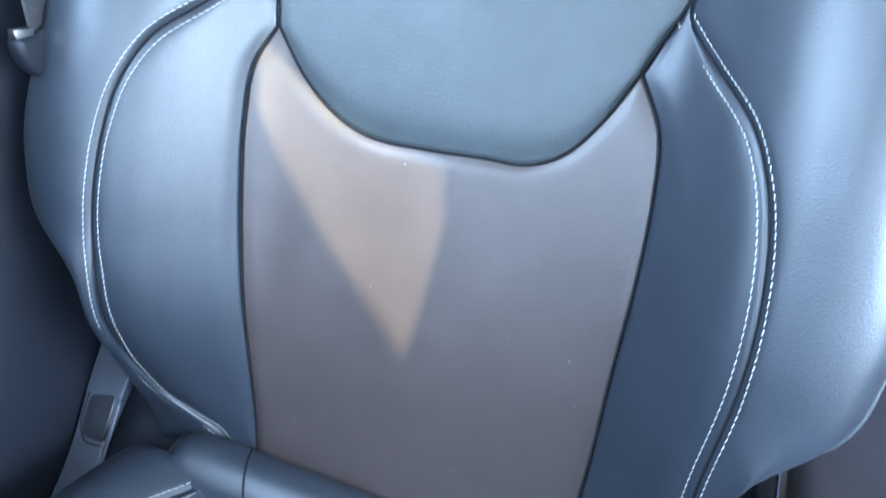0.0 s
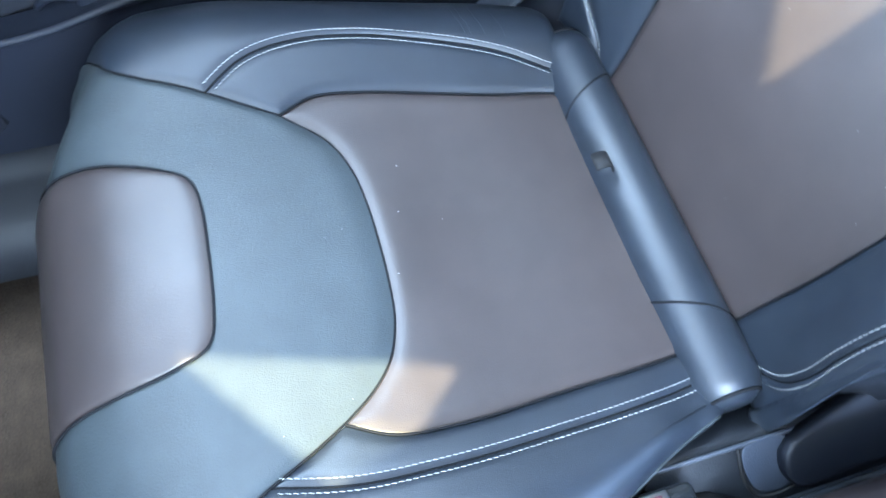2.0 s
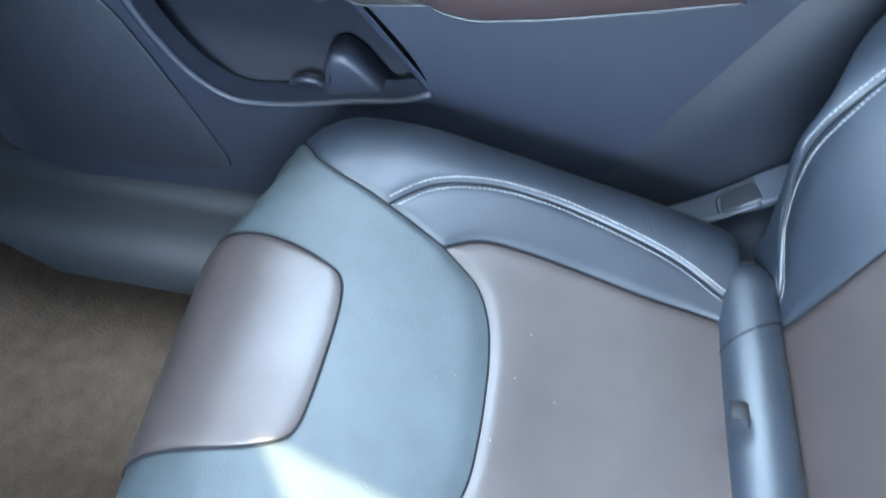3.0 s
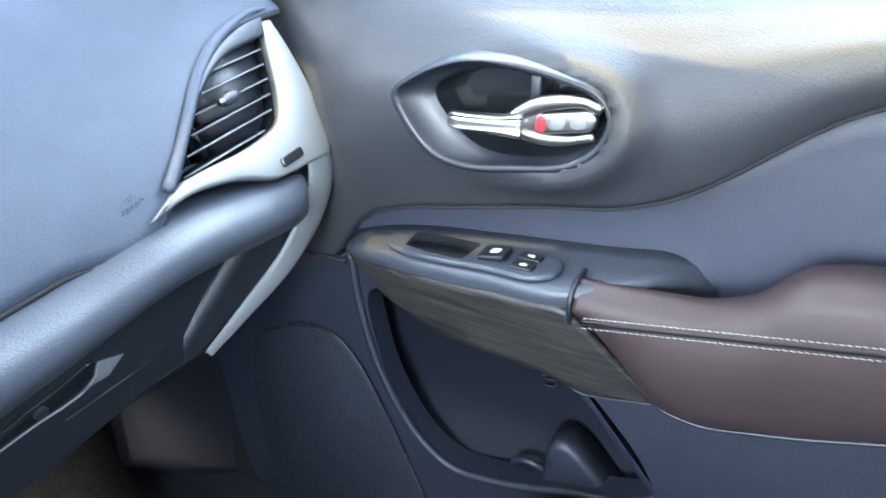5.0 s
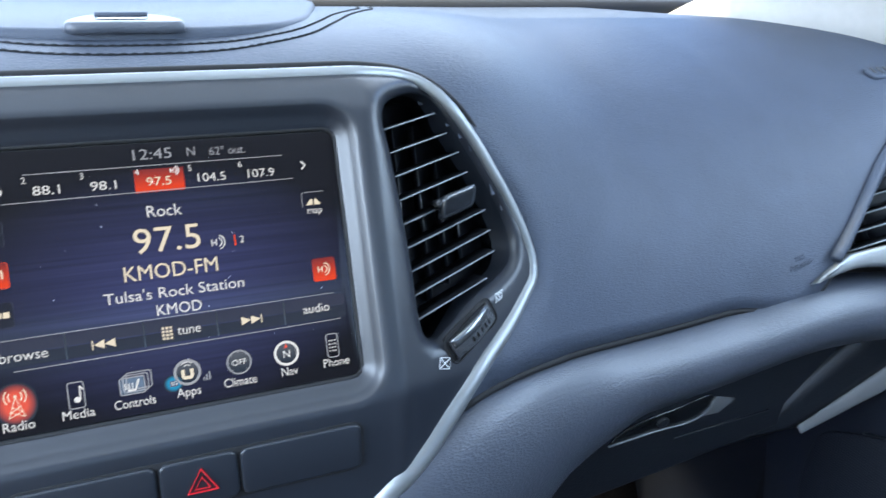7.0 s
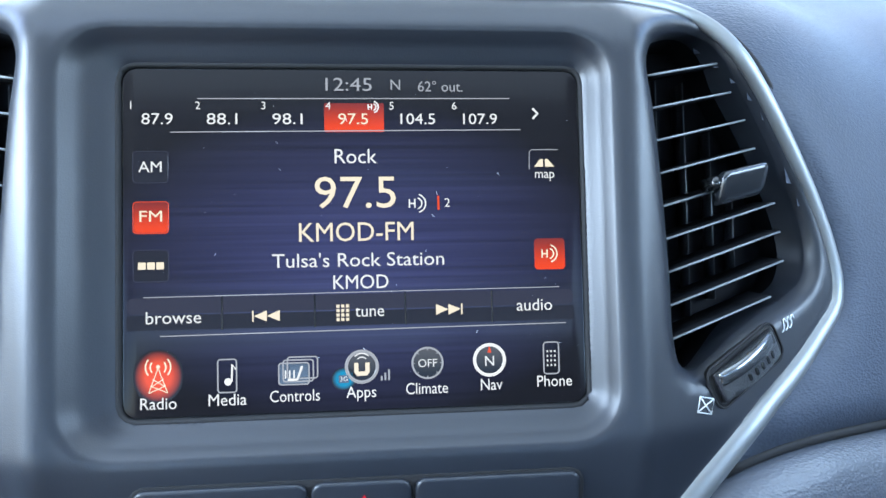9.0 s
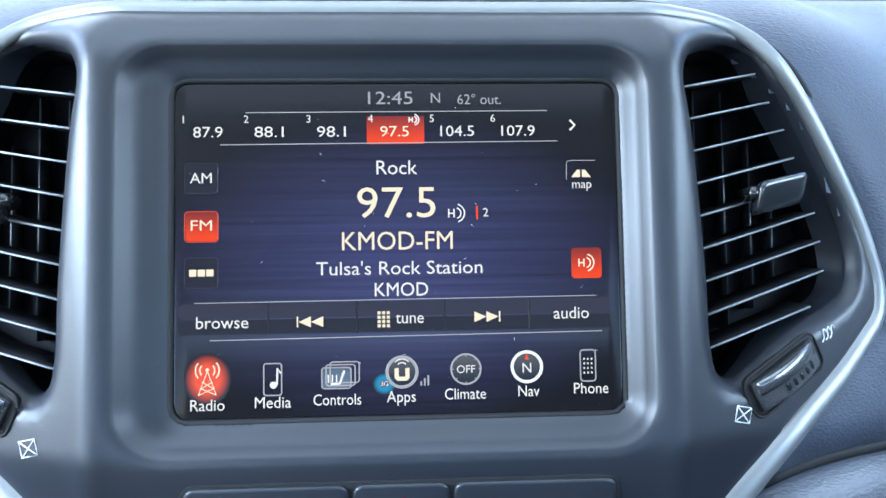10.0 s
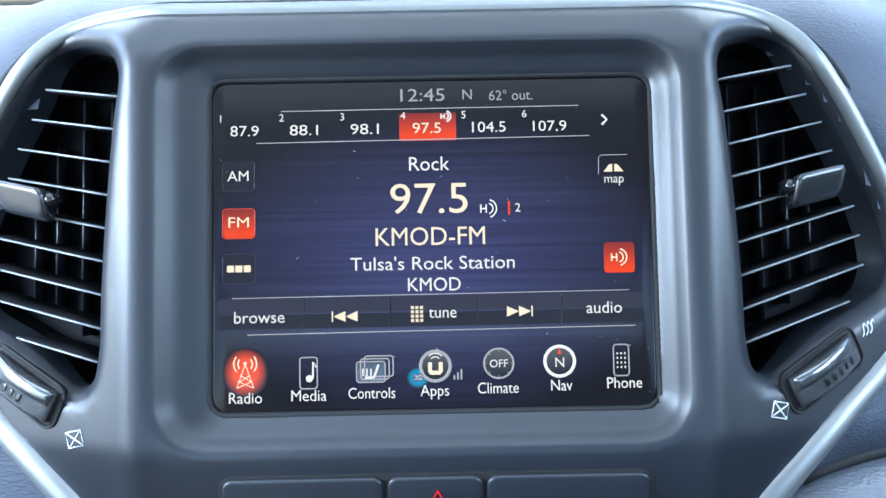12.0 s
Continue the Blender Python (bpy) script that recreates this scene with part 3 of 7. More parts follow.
bst_near = smooth_line([(0.150, BS), (0.203, -0.008), (0.229, 0.015), (0.240, 0.05), (0.2425, 0.10), (0.2447, 0.1372), (0.2524, 0.2008), (0.2524, 0.250), (0.2473, 0.288), (0.2397, 0.313), (0.2234, 0.340), (0.1869, 0.3678), (0.160, 0.3875), (0.1475, 0.400), (0.152, 0.412), (0.161, 0.435), (0.171, 0.465), (0.181, TS)], 140)
cushion_panel("back_insert", back_surf, line2((-0.138, BS), (0.138, BS)), bwave, mirror(bins_near), bins_far, LEATHER_BROWN, seat, 50, 60, flip=-1,
              label="taupe brown leather backrest insert")
cushion_panel("shoulder_panel", back_surf, bwave, line2((-0.176, TS), (0.18, TS), 40), mirror(bsh_near), bsh_far, LEATHER_TOP, seat, 50, 40, lift=0.003, dip=0.006, width=0.012, flip=-1,
              label="slate leather shoulder panel with scalloped lower edge")
for m, bi, bs, bb in ((np.array, bins_far, bsh_far, bst_far), (mirror, bins_near, bsh_near, bst_near)):
    cushion_panel("back_bolster_inner", back_surf, m(line2(bi[0], bb[0])), m(line2(bs[-1], bb[-1])), m(np.vstack([bi, bs[1:]])), m(bb), LEATHER_DARK, seat, 24, 90, flip=-1)
    cushion_panel("back_bolster_outer", back_surf, m(line2(bb[0], (0.40, BS))), m(line2(bb[-1], (0.40, TS))), m(bb), m(line2((0.40, BS), (0.40, TS))), LEATHER_DARK, seat, 44, 90, flip=-1)
    seam_line(back_surf, m(bi), seat, flip=-1, radius=0.0012, depth=0.0026)
    sewn = bb[bb[:, 1] < 0.402]
    seam_line(back_surf, m(sewn), seat, flip=-1, depth=0.0034, radius=0.0013, n=140)
    seam_line(back_surf, m(bs), seat, flip=-1, radius=0.0016, depth=0.0015)
    stitch_rows(back_surf, m(sewn)[5:], seat, flip=-1, n=220)
    edge = smooth_line([(0.318, 0.05), (0.322, 0.14), (0.326, 0.19), (0.330, 0.25), (0.330, 0.34), (0.328, 0.45)], 60)
    part("edge_piping", tube_bm(back_surf(*(m(edge).T)) - 0.0012 * surf_normal(back_surf, *(m(edge).T)), 0.0021, 8), LEATHER_TOP, seat, "thin piped edge of the backrest")
seam_line(back_surf, bwave, seat, flip=-1, radius=0.0014, depth=0.0024)
part("backrest_shell", loft([[B0 + BD * s + BN * d + np.array([x * k, 0, 0]) for x, d in ((-0.25, -0.03), (0.25, -0.03), (0.28, -0.07), (0.2, -0.12), (-0.2, -0.12), (-0.28, -0.07))]
                             for s, k in ((-0.06, 0.8), (0.1, 0.88), (0.25, 1.0), (0.45, 0.95), (0.55, 0.8))]), PLASTIC, seat, "black plastic back shell")
part("cushion_pan", box_bm((SEAT_X - 0.225, -0.13, 0.12), (SEAT_X + 0.225, 0.36, 0.30), 0.03, 3), PLASTIC, seat, "black seat pan")
for sx in (-0.19, 0.19):
    part("seat_rail", box_bm((SEAT_X + sx - 0.02, -0.25, 0.02), (SEAT_X + sx + 0.02, 0.32, 0.125), 0.004), PLASTIC, seat)

# lumbar roll with two cross seams and closed ends
ROLL_Y, ROLL_Z, ROLL_R = -0.070, 0.328, 0.0305
roll_xs = np.r_[np.linspace(-0.206, -0.196, 4), np.linspace(-0.185, 0.185, 34), np.linspace(0.196, 0.206, 4)]
roll_secs = []
for x in roll_xs:
    e = 1 - 0.55 * max(0.0, (abs(x) - 0.185) / 0.021) ** 2.2
    roll_secs.append([(SEAT_X + x, ROLL_Y + ROLL_R * e * 1.05 * math.cos(a), ROLL_Z + ROLL_R * e * math.sin(a)) for a in np.linspace(0, 2 * math.pi, 28, endpoint=False)])
roll = part("rear_roll", loft(roll_secs), LEATHER_DARK, seat, "tight dark leather roll at the cushion rear")
for sx in (-1, 1):
    pts = [(SEAT_X + sx * (0.098 + 0.045 * min(1.0, max(0.0, (a + 0.1) / 2.9))), ROLL_Y + ROLL_R * 0.985 * 1.05 * math.cos(a), ROLL_Z + ROLL_R * 0.985 * math.sin(a)) for a in np.linspace(-0.6, 3.6, 30)]
    part("roll_seam", tube_bm(pts, 0.0013, 6), SEAM, roll)
    cap = [(SEAT_X + sx * 0.199, ROLL_Y + ROLL_R * 0.80 * math.cos(a), ROLL_Z + ROLL_R * 0.80 * math.sin(a)) for a in np.linspace(0.3, 2.9, 20)]
    part("end_piping", tube_bm(cap, 0.0018, 6), SEAM, roll)
tag_secs = []
for t in np.linspace(0, 1, 14):
    a = -0.10 + 2.5 * t
    rr = 0.0125 * (1 - 0.25 * t)
    cy, cz = ROLL_Y + 0.0325, ROLL_Z + 0.0285
    tag_secs.append([(SEAT_X + 0.028 + w, cy + rr * math.cos(a + 0.8) + d * 0.3, cz + rr * math.sin(a + 0.8) + d) for w, d in ((-0.0085, 0), (0.0085, 0), (0.0085, 0.0022), (-0.0085, 0.0022))])
part("tag", loft(tag_secs), RUBBER, seat, "small folded black fabric tag")

# hinge cover beside the backrest on the door side: a strip that rises to the back, with a lid tab
def shield_place(u, v, n):
    return (u, -0.047 - 0.66 * v + 0.75 * n, 0.260 + 0.75 * v + 0.66 * n)


shield = part("hinge_cover", plate_bm([tuple(p) for p in smooth_line([(0.659, -0.09), (0.661, 0.0), (0.662, 0.06), (0.660, 0.20), (0.690, 0.21), (0.702, 0.12), (0.700, 0.04), (0.700, -0.09)], 44, True)],
                                      shield_place, 0.018, 0.003), DASH_LOW, seat, "grey plastic hinge cover with a small lid")
part("cover_ridge", tube_bm([shield_place(0.6595, v, 0.0165) for v in np.linspace(-0.08, 0.094, 16)], 0.0022, 8), DASH_LOW, shield, "raised inner edge")
part("release_tab", plate_bm([(0.665, 0.050), (0.663, 0.053), (0.663, 0.093), (0.666, 0.096), (0.688, 0.091), (0.692, 0.086), (0.691, 0.054), (0.688, 0.050)],
                             lambda u, v, n: shield_place(u, v, n + 0.0165), 0.0035, 0.0015), PLASTIC, shield, "small hinged lid")
part("tab_gap", tube_bm([shield_place(u, v, 0.0182) for u, v in smooth_line([(0.664, 0.047), (0.686, 0.046), (0.694, 0.058), (0.696, 0.090)], 20)], 0.0010, 6), RUBBER, shield)
part("hinge_slope", shell([[(x, y, z - 0.10 * max(0.0, x - 0.60)) for y, z in ((-0.20, 0.45), (-0.15, 0.395), (-0.105, 0.345), (-0.06, 0.305), (-0.02, 0.265), (0.02, 0.22))] for x in (0.54, 0.57, 0.60, 0.63, 0.657)], 0.05, (0, -0.3, -0.9)), TRIM_DARK, seat, "dark plastic slope beside the roll")


# side shield toward the console, with its recliner cover
def inner_place(u, v, n):
    return (0.131 - 0.80 * v - 0.60 * n, u, 0.332 - 0.60 * v + 0.80 * n)


hinge_i = part("side_shield", plate_bm([(0.03, 0.0), (-0.02, 0.0), (-0.20, 0.0), (-0.24, 0.03), (-0.24, 0.075), (-0.085, 0.066), (-0.022, 0.030), (0.03, 0.022)], lambda u, v, n: inner_place(u, v, n - 0.012), 0.012, 0.003), PLASTIC, seat, "black plastic seat side shield")
part("shield_lip", tube_bm([inner_place(u, 0.0, -0.0005) for u in np.linspace(0.03, -0.145, 14)], 0.0020, 8), DASH_LOW, hinge_i, "raised top edge")
part("hinge_plate", plate_bm([tuple(p) for p in smooth_line([(-0.057, 0.004), (-0.060, 0.030), (-0.068, 0.042), (-0.082, 0.046), (-0.100, 0.043), (-0.100, 0.004)], 30, True)], lambda u, v, n: inner_place(u, v, n - 0.001), 0.0025, 0.001), DASH, hinge_i, "pale plate in the shield's notch")
part("notch_edge", tube_bm([inner_place(u, v, 0.0008) for u, v in smooth_line([(-0.053, 0.002), (-0.056, 0.030), (-0.066, 0.046), (-0.084, 0.050), (-0.112, 0.046)], 24)], 0.0016, 6), RUBBER, hinge_i)
part("recliner_cover", plate_bm([tuple(p) for p in smooth_line([(-0.088, 0.012), (-0.094, 0.040), (-0.16, 0.042), (-0.25, 0.040), (-0.26, 0.0), (-0.20, -0.022), (-0.13, -0.010)], 40, True)], inner_place, 0.014, 0.004), TRIM_DARK, hinge_i, "smooth dark recliner cover")
part("shield_top", shell([[(x, y, z) for x, z in ((0.131, 0.331), (0.142, 0.326), (0.156, 0.316), (0.172, 0.300))] for y in np.linspace(0.03, -0.20, 8)], 0.02, (0, 0, -1)), PLASTIC, hinge_i, "dark recess between shield and roll")

# lint and dust on the leather
lint = bmesh.new()
rng = random.Random(7)
for k in range(15):
    if k < 7:
        r, q = rng.uniform(-0.14, 0.15), rng.uniform(0.0, 0.30)
        p, nrm = back_surf(r, q), -surf_normal(back_surf, np.array(r), np.array(q))
    else:
        r, q = rng.uniform(-0.15, 0.15), rng.uniform(-0.03, 0.34)
        p, nrm = cushion_surf(r, q), surf_normal(cushion_surf, np.array(r), np.array(q))
    t = np.cross(nrm, (math.cos(k * 1.7), math.sin(k * 2.3), 0.2))
    t /= np.linalg.norm(t)
    L = rng.choice((0.0005, 0.0007, 0.0010, 0.0018))
    tube_bm([p + nrm * 0.0006 - t * L * 0.5, p + nrm * 0.0012 + np.cross(nrm, t) * L * 0.15, p + nrm * 0.0006 + t * L * 0.5], 0.00028, 5, bm=lint)
tagged(obj("lint", lint, THREAD), "tiny white lint specks on the seat leather", "lint", kind="stuff")

# buckle and belt end at the inboard side
buckle = thing("belt_buckle", "black seat belt buckle with red release button", "seat belt buckle")
part("buckle_body", box_bm((0.092, 0.000, 0.285), (0.119, 0.072, 0.346), 0.007, 3), GLOSS_BLACK, buckle)
part("button_frame", box_bm((0.0945, 0.024, 0.3435), (0.1165, 0.070, 0.3485), 0.002), CHROME, buckle, "bright frame round the button")
part("release_button", box_bm((0.0975, 0.030, 0.346), (0.1135, 0.067, 0.3500), 0.0015), RED_DULL, buckle, "dull red release button")
part("buckle_stalk", box_bm((0.098, -0.08, 0.20), (0.112, 0.01, 0.30), 0.004), PLASTIC, buckle)

# centre armrest box
console = thing("center_console", "black centre console with brown leather armrest lid", "console")
part("console_body", box_bm((-0.085, -0.42, 0.02), (0.085, 0.02, 0.34), 0.012, 3), PLASTIC, console)
part("side_wing", box_bm((0.083, -0.42, 0.02), (0.112, -0.085, 0.255), 0.008, 2), PLASTIC, console, "dark side trim beside the seat")
part("console_front", box_bm((-0.10, 0.0, 0.02), (0.10, 0.62, 0.28), 0.015, 3), PLASTIC, console)
part("armrest_lid", box_bm((-0.08, -0.42, 0.345), (0.078, -0.02, 0.40), 0.018, 4), LEATHER_LID_SHADE, console, "brown leather armrest lid")
part("lid_edge", box_bm((-0.083, -0.42, 0.336), (0.083, -0.015, 0.347), 0.003), GLOSS_BLACK, console)


# ---- dashboard ----
SC = np.array([0, 0.62, 0.76])
SA = radians(20)
SV = np.array([0, math.sin(SA), math.cos(SA)])
SN = np.array([0, -math.cos(SA), math.sin(SA)])


def sp(u, v, n=0.0):
    """A place on the centre panel: u across, v up along it, n out of it, from the middle of the screen."""
    return SC + np.array([u, 0, 0]) + v * SV + n * SN


dash = thing("dashboard", "dark grained soft dashboard with silver accents", "dashboard")
low_z = hermite([-0.75, 0.05, 0.12, 0.157, 0.19, 0.24, 0.28, 0.33, 0.405, 0.505, 0.53, 0.555, 0.607, 0.66, 0.70, 0.735],
                [0.62, 0.62, 0.654, 0.666, 0.668, 0.662, 0.656, 0.653, 0.656, 0.668, 0.695, 0.719, 0.758, 0.780, 0.788, 0.790])
low_y = hermite([-0.75, 0.05, 0.12, 0.19, 0.272, 0.405, 0.505, 0.53, 0.555, 0.607, 0.66, 0.735],
                [0.585, 0.585, 0.590, 0.612, 0.645, 0.660, 0.655, 0.664, 0.677, 0.698, 0.710, 0.716])


def bez3(a, b, c, d, n):
    t = np.linspace(0, 1, n)[:, None]
    a, b, c, d = (np.array(q, float) for q in (a, b, c, d))
    return (1 - t) ** 3 * a + 3 * (1 - t) ** 2 * t * b + 3 * (1 - t) * t * t * c + t**3 * d


def dash_section(x):
    w = np.clip((abs(x) - 0.165) / 0.20, 0, 1)
    w = w * w * (3 - 2 * w)
    ax = max(x, 0.05)
    e = np.array([float(low_y(ax)), float(low_z(ax))])
    r = np.clip((x - 0.50) / 0.20, 0, 1)
    A = np.array([1.08 - 0.10 * r, 0.868 - 0.012 * r])
    c1 = (1 - w) * np.array([0.60, 0.885]) + w * np.array([0.86, 0.866])
    c2 = (1 - w) * np.array([0.69, 0.86]) + w * ((1 - r) * np.array([0.700, 0.80]) + r * (e + (0.06, 0.045)))
    q = bez3(A, c1, c2, e, 40)
    return [(x, y, z) for y, z in q]


xs = np.r_[np.linspace(-0.74, -0.25, 14), np.linspace(-0.22, 0.10, 14), np.linspace(0.12, 0.40, 40), np.linspace(0.41, 0.735, 36)]
pad_bm = shell([dash_section(x) for x in xs], 0.02, (0, 1, -0.2))
ex = np.linspace(0.15, 0.735, 80)
part("pad_seam_line", tube_bm([(x, float(low_y(x)) + 0.002, float(low_z(x)) - 0.003) for x in ex], 0.0030, 6), RUBBER, dash)

# raised airbag lettering low on the pad
cu = bpy.data.curves.new("lettering", "FONT")
cu.body, cu.size, cu.extrude, cu.align_x = "SRS\nAIRBAG", 0.0065, 0.0003, "CENTER"
tmp = bpy.data.objects.new("lettering", cu)
me = bpy.data.meshes.new_from_object(tmp)
bpy.data.objects.remove(tmp)
sec = np.array(dash_section(0.481))
i0 = int(np.argmin(np.abs(sec[:, 2] - 0.687)))
up = sec[i0 - 1] - sec[i0 + 1]
up /= np.linalg.norm(up)
out = np.cross((1.0, 0.0, 0.0), up)
bm = bmesh.new()
bm.from_mesh(me)
bpy.data.meshes.remove(me)
for v in bm.verts:
    a, b, c = v.co
    q = np.array(dash_section(0.481 + a))[i0]
    v.co = q + up * b + out * (c + 0.0003)
part("airbag_lettering", bm, DASH, dash, "raised tonal airbag lettering", smooth=False)
# small demister outlet near the pillar
ds = np.array(dash_section(0.674))


def outlet_place(u, v, n):
    return (u, v, float(np.interp(-v, -ds[:, 1], ds[:, 2])) + n - 0.002)


gr = part("demister_outlet", plate_bm(rounded_rect(0.052, 0.016, 0.0075, 5, 0.674, 0.770), outlet_place, 0.0035, 0.0015), DASH, dash, "small demister outlet near the pillar")
for k in range(5):
    part("slat", plate_bm(rounded_rect(0.004, 0.009, 0.001, 2, 0.656 + 0.009 * k, 0.770), lambda u, v, n: outlet_place(u, v, n + 0.0025), 0.002, 0.0006), PLASTIC, gr)

# lower roll and glovebox front
roll_z = hermite([-0.75, 0.05, 0.12, 0.157, 0.19, 0.24, 0.28, 0.33, 0.405, 0.505, 0.60, 0.66, 0.715], [0.62, 0.62, 0.654, 0.666, 0.668, 0.662, 0.656, 0.653, 0.656, 0.668, 0.662, 0.655, 0.655])
roll_y = hermite([-0.75, 0.05, 0.12, 0.19, 0.272, 0.405, 0.505, 0.60, 0.715], [0.585, 0.585, 0.590, 0.612, 0.645, 0.660, 0.655, 0.650, 0.648])
secs = []
for x in np.linspace(0.06, 0.668, 70):
    y, z = float(roll_y(x)), float(roll_z(x)) - 0.004
    k = float(np.interp(x, [0.06, 0.16, 0.24, 0.32, 0.55, 0.65, 0.684], [2.6, 2.0, 1.25, 0.84, 0.72, 0.66, 0.6]))
    f = float(np.interp(x, [0.06, 0.60, 0.64, 0.668], [1.0, 1.0, 0.75, 0.2]))
    pts = smooth_line([(y + 0.012, z - 0.001), (y - 0.004 * f, z - 0.003), (y - 0.022 * f, z - 0.020 * k), (y - 0.026 * f, z - 0.042 * k), (y - 0.012 * f, z - 0.070 * k), (y + 0.016, z - 0.090 * k), (y + 0.045, z - 0.098 * k)], 22)
    secs.append([(x, a, b) for a, b in pts])
part("lower_roll", shell(secs, 0.012, (0, 1, 0)), DASH_LOW, dash, "rounded lower dash roll")
gb_poly = [(0.24, 0.59), (0.66, 0.625), (0.690, 0.622), (0.665, 0.580), (0.60, 0.523), (0.565, 0.500), (0.40, 0.478), (0.26, 0.462), (0.22, 0.50)]


def gb_place(u, v, n):
    return (u, 0.700 - n + (0.60 - v) * 0.10 - 0.01 * max(0, u - 0.6), v)


glove = part("glovebox_door", plate_bm(gb_poly, gb_place, 0.012, 0.004), PLASTIC, dash, "black glovebox door")
gh = [tuple(p) for p in smooth_line([(0.331, 0.527), (0.345, 0.540), (0.40, 0.551), (0.4385, 0.5555), (0.4365, 0.546), (0.424, 0.5355), (0.373, 0.532)], 36, True)]
# Black plate on the door front paints the shade of a recess.
part("glovebox_handle", plate_bm(gh, lambda u, v, n: gb_place(u, v, n + 0.010), 0.004, 0.0015), GLOSS_BLACK, glove, "flat black plate for the shaded glovebox handle recess")
part("handle_edge", tube_bm([np.array(gb_place(u, v, 0.0145)) for u, v in smooth_line([(0.331, 0.5275), (0.373, 0.5313), (0.424, 0.5348), (0.4345, 0.5415), (0.4385, 0.5525)], 24)], 0.0011, 6), SILVER, glove, "bright handle edge")
# Sunlit corner of the recess, put into a pale grey plate.
part("handle_end_lit", plate_bm([(0.4265, 0.5345), (0.4370, 0.5420), (0.4405, 0.5530), (0.4650, 0.5455), (0.4480, 0.5335)], lambda u, v, n: gb_place(u, v, n + 0.0115), 0.0025, 0.001), CAP_GREY, glove, "end of the handle recess, its light put into pale grey")
part("glovebox_lock", loft([[gb_place(0.3845 + 0.0060 * k * math.cos(a), 0.5400 + 0.0050 * k * math.sin(a), n) for a in np.linspace(0, 6.283, 18, endpoint=False)] for k, n in ((1, 0.012), (1, 0.0158), (0.85, 0.0168), (0.4, 0.0164))]), PLASTIC, glove, "small round lock")
part("glove_gap", tube_bm([np.array(gb_place(u, v, 0.013)) for u, v in ((0.404, 0.5165), (0.45, 0.5185), (0.512, 0.5212))], 0.0010, 6), BEZEL, glove)
part("under_dash", shell([[(x, y, z) for y, z in ((0.70, 0.50), (0.72, 0.47), (0.80, 0.45), (0.95, 0.42), (1.02, 0.30))] for x in np.linspace(-0.70, 0.56, 20)], 0.01, (0, 0, 1)), PLASTIC, dash)
end_line = smooth_line([(0.692, 0.664, 0.680), (0.696, 0.652, 0.664), (0.694, 0.647, 0.640), (0.683, 0.650, 0.608), (0.652, 0.664, 0.560), (0.60, 0.680, 0.520), (0.555, 0.692, 0.490)], 40)
part("end_cap", tube_bm(end_line, [0.021 - 0.0165 * t for t in np.linspace(0, 1, 40)], 14, flat=0.30, up=(0, -0.9, 0.4)), CAP_GREY, dash, "light grey end cap of the dash")
inner = np.linspace((0.640, 0.668, 0.640), (0.50, 0.704, 0.487), 40)
part("cap_return", shell([[p + (q - p) * t for t in (0.0, 0.35, 0.7, 1.0)] for p, q in zip(end_line + [0.0, 0.004, 0.0], inner)], 0.006, (0, 1, 0)), PLASTIC, dash, "dark panel between glovebox and end cap")
part("dash_side", loft([[(x, y, z) for y, z in ((0.68, 0.665), (0.72, 0.77), (0.98, 0.84), (1.05, 0.72), (0.90, 0.66), (0.72, 0.65))] for x in (0.60, 0.708)]), PLASTIC, dash)

# side vent with its silver surround
VT = np.array([0.49, 0.653, 0.675])
VU = np.array([1.0, 0.010, -0.005])
VV = np.array([0.0, 0.479, 0.878])
VN = np.array([0.011, -0.878, 0.479])


def vp(u, v, n=0.0):
    return VT + u * VU + v * VV + n * VN


silver = smooth_line([(-0.006, -0.005), (0.0425, 0.0015), (0.075, -0.001), (0.0987, -0.0055), (0.118, -0.0125), (0.1339, -0.0175), (0.155, -0.0185), (0.1793, -0.0180), (0.2167, -0.0176)], 26)
silver = np.vstack([silver, smooth_line([(0.2240, -0.004), (0.2293, 0.0145), (0.2315, 0.045), (0.2305, 0.0719), (0.227, 0.100), (0.2218, 0.1225)], 16), [(0.2150, 0.1230), (0.2078, 0.1210)],
                    smooth_line([(0.2030, 0.105), (0.1965, 0.0843), (0.187, 0.058), (0.1780, 0.0400), (0.1700, 0.0305), (0.1589, 0.0255), (0.135, 0.0205), (0.1112, 0.0175), (0.07, 0.0160), (0.0356, 0.0140)], 26)])
svent = thing("side_vent", "black slatted air vent in a satin silver surround", "air vent")
part("silver_surround", plate_bm([tuple(p) for p in silver], lambda u, v, n: vp(u, v, n - 0.004), 0.010, 0.003), SILVER, svent, "satin silver painted surround")
hood = smooth_line([(0.022, 0.012), (0.047, 0.034), (0.075, 0.061), (0.112, 0.094), (0.145, 0.112), (0.18, 0.124), (0.213, 0.129)], 30)
hood_i = smooth_line([(0.036, 0.016), (0.060, 0.040), (0.085, 0.064), (0.119, 0.089), (0.150, 0.102), (0.182, 0.107), (0.2055, 0.110)], 30)
part("vent_hood", plate_bm([tuple(p) for p in np.vstack([hood, hood_i[::-1]])], lambda u, v, n: vp(u, v, n - 0.02), 0.026, 0.003), BEZEL, svent, "dark grey vent frame")
part("vent_lip", tube_bm([vp(u, v, 0.004) for u, v in smooth_line([(0.02, 0.012), (0.047, 0.036), (0.075, 0.063), (0.112, 0.097), (0.145, 0.117), (0.18, 0.130), (0.205, 0.1345), (0.222, 0.1340)], 40)], [0.005 - 0.0035 * max(0.0, (k - 30) / 9) for k in range(40)], 8), DASH, svent)
vopen = [tuple(p) for p in np.vstack([hood_i, smooth_line([(0.2045, 0.105), (0.188, 0.058), (0.1785, 0.040), (0.165, 0.0285), (0.10, 0.0185), (0.05, 0.0165)], 20)])]
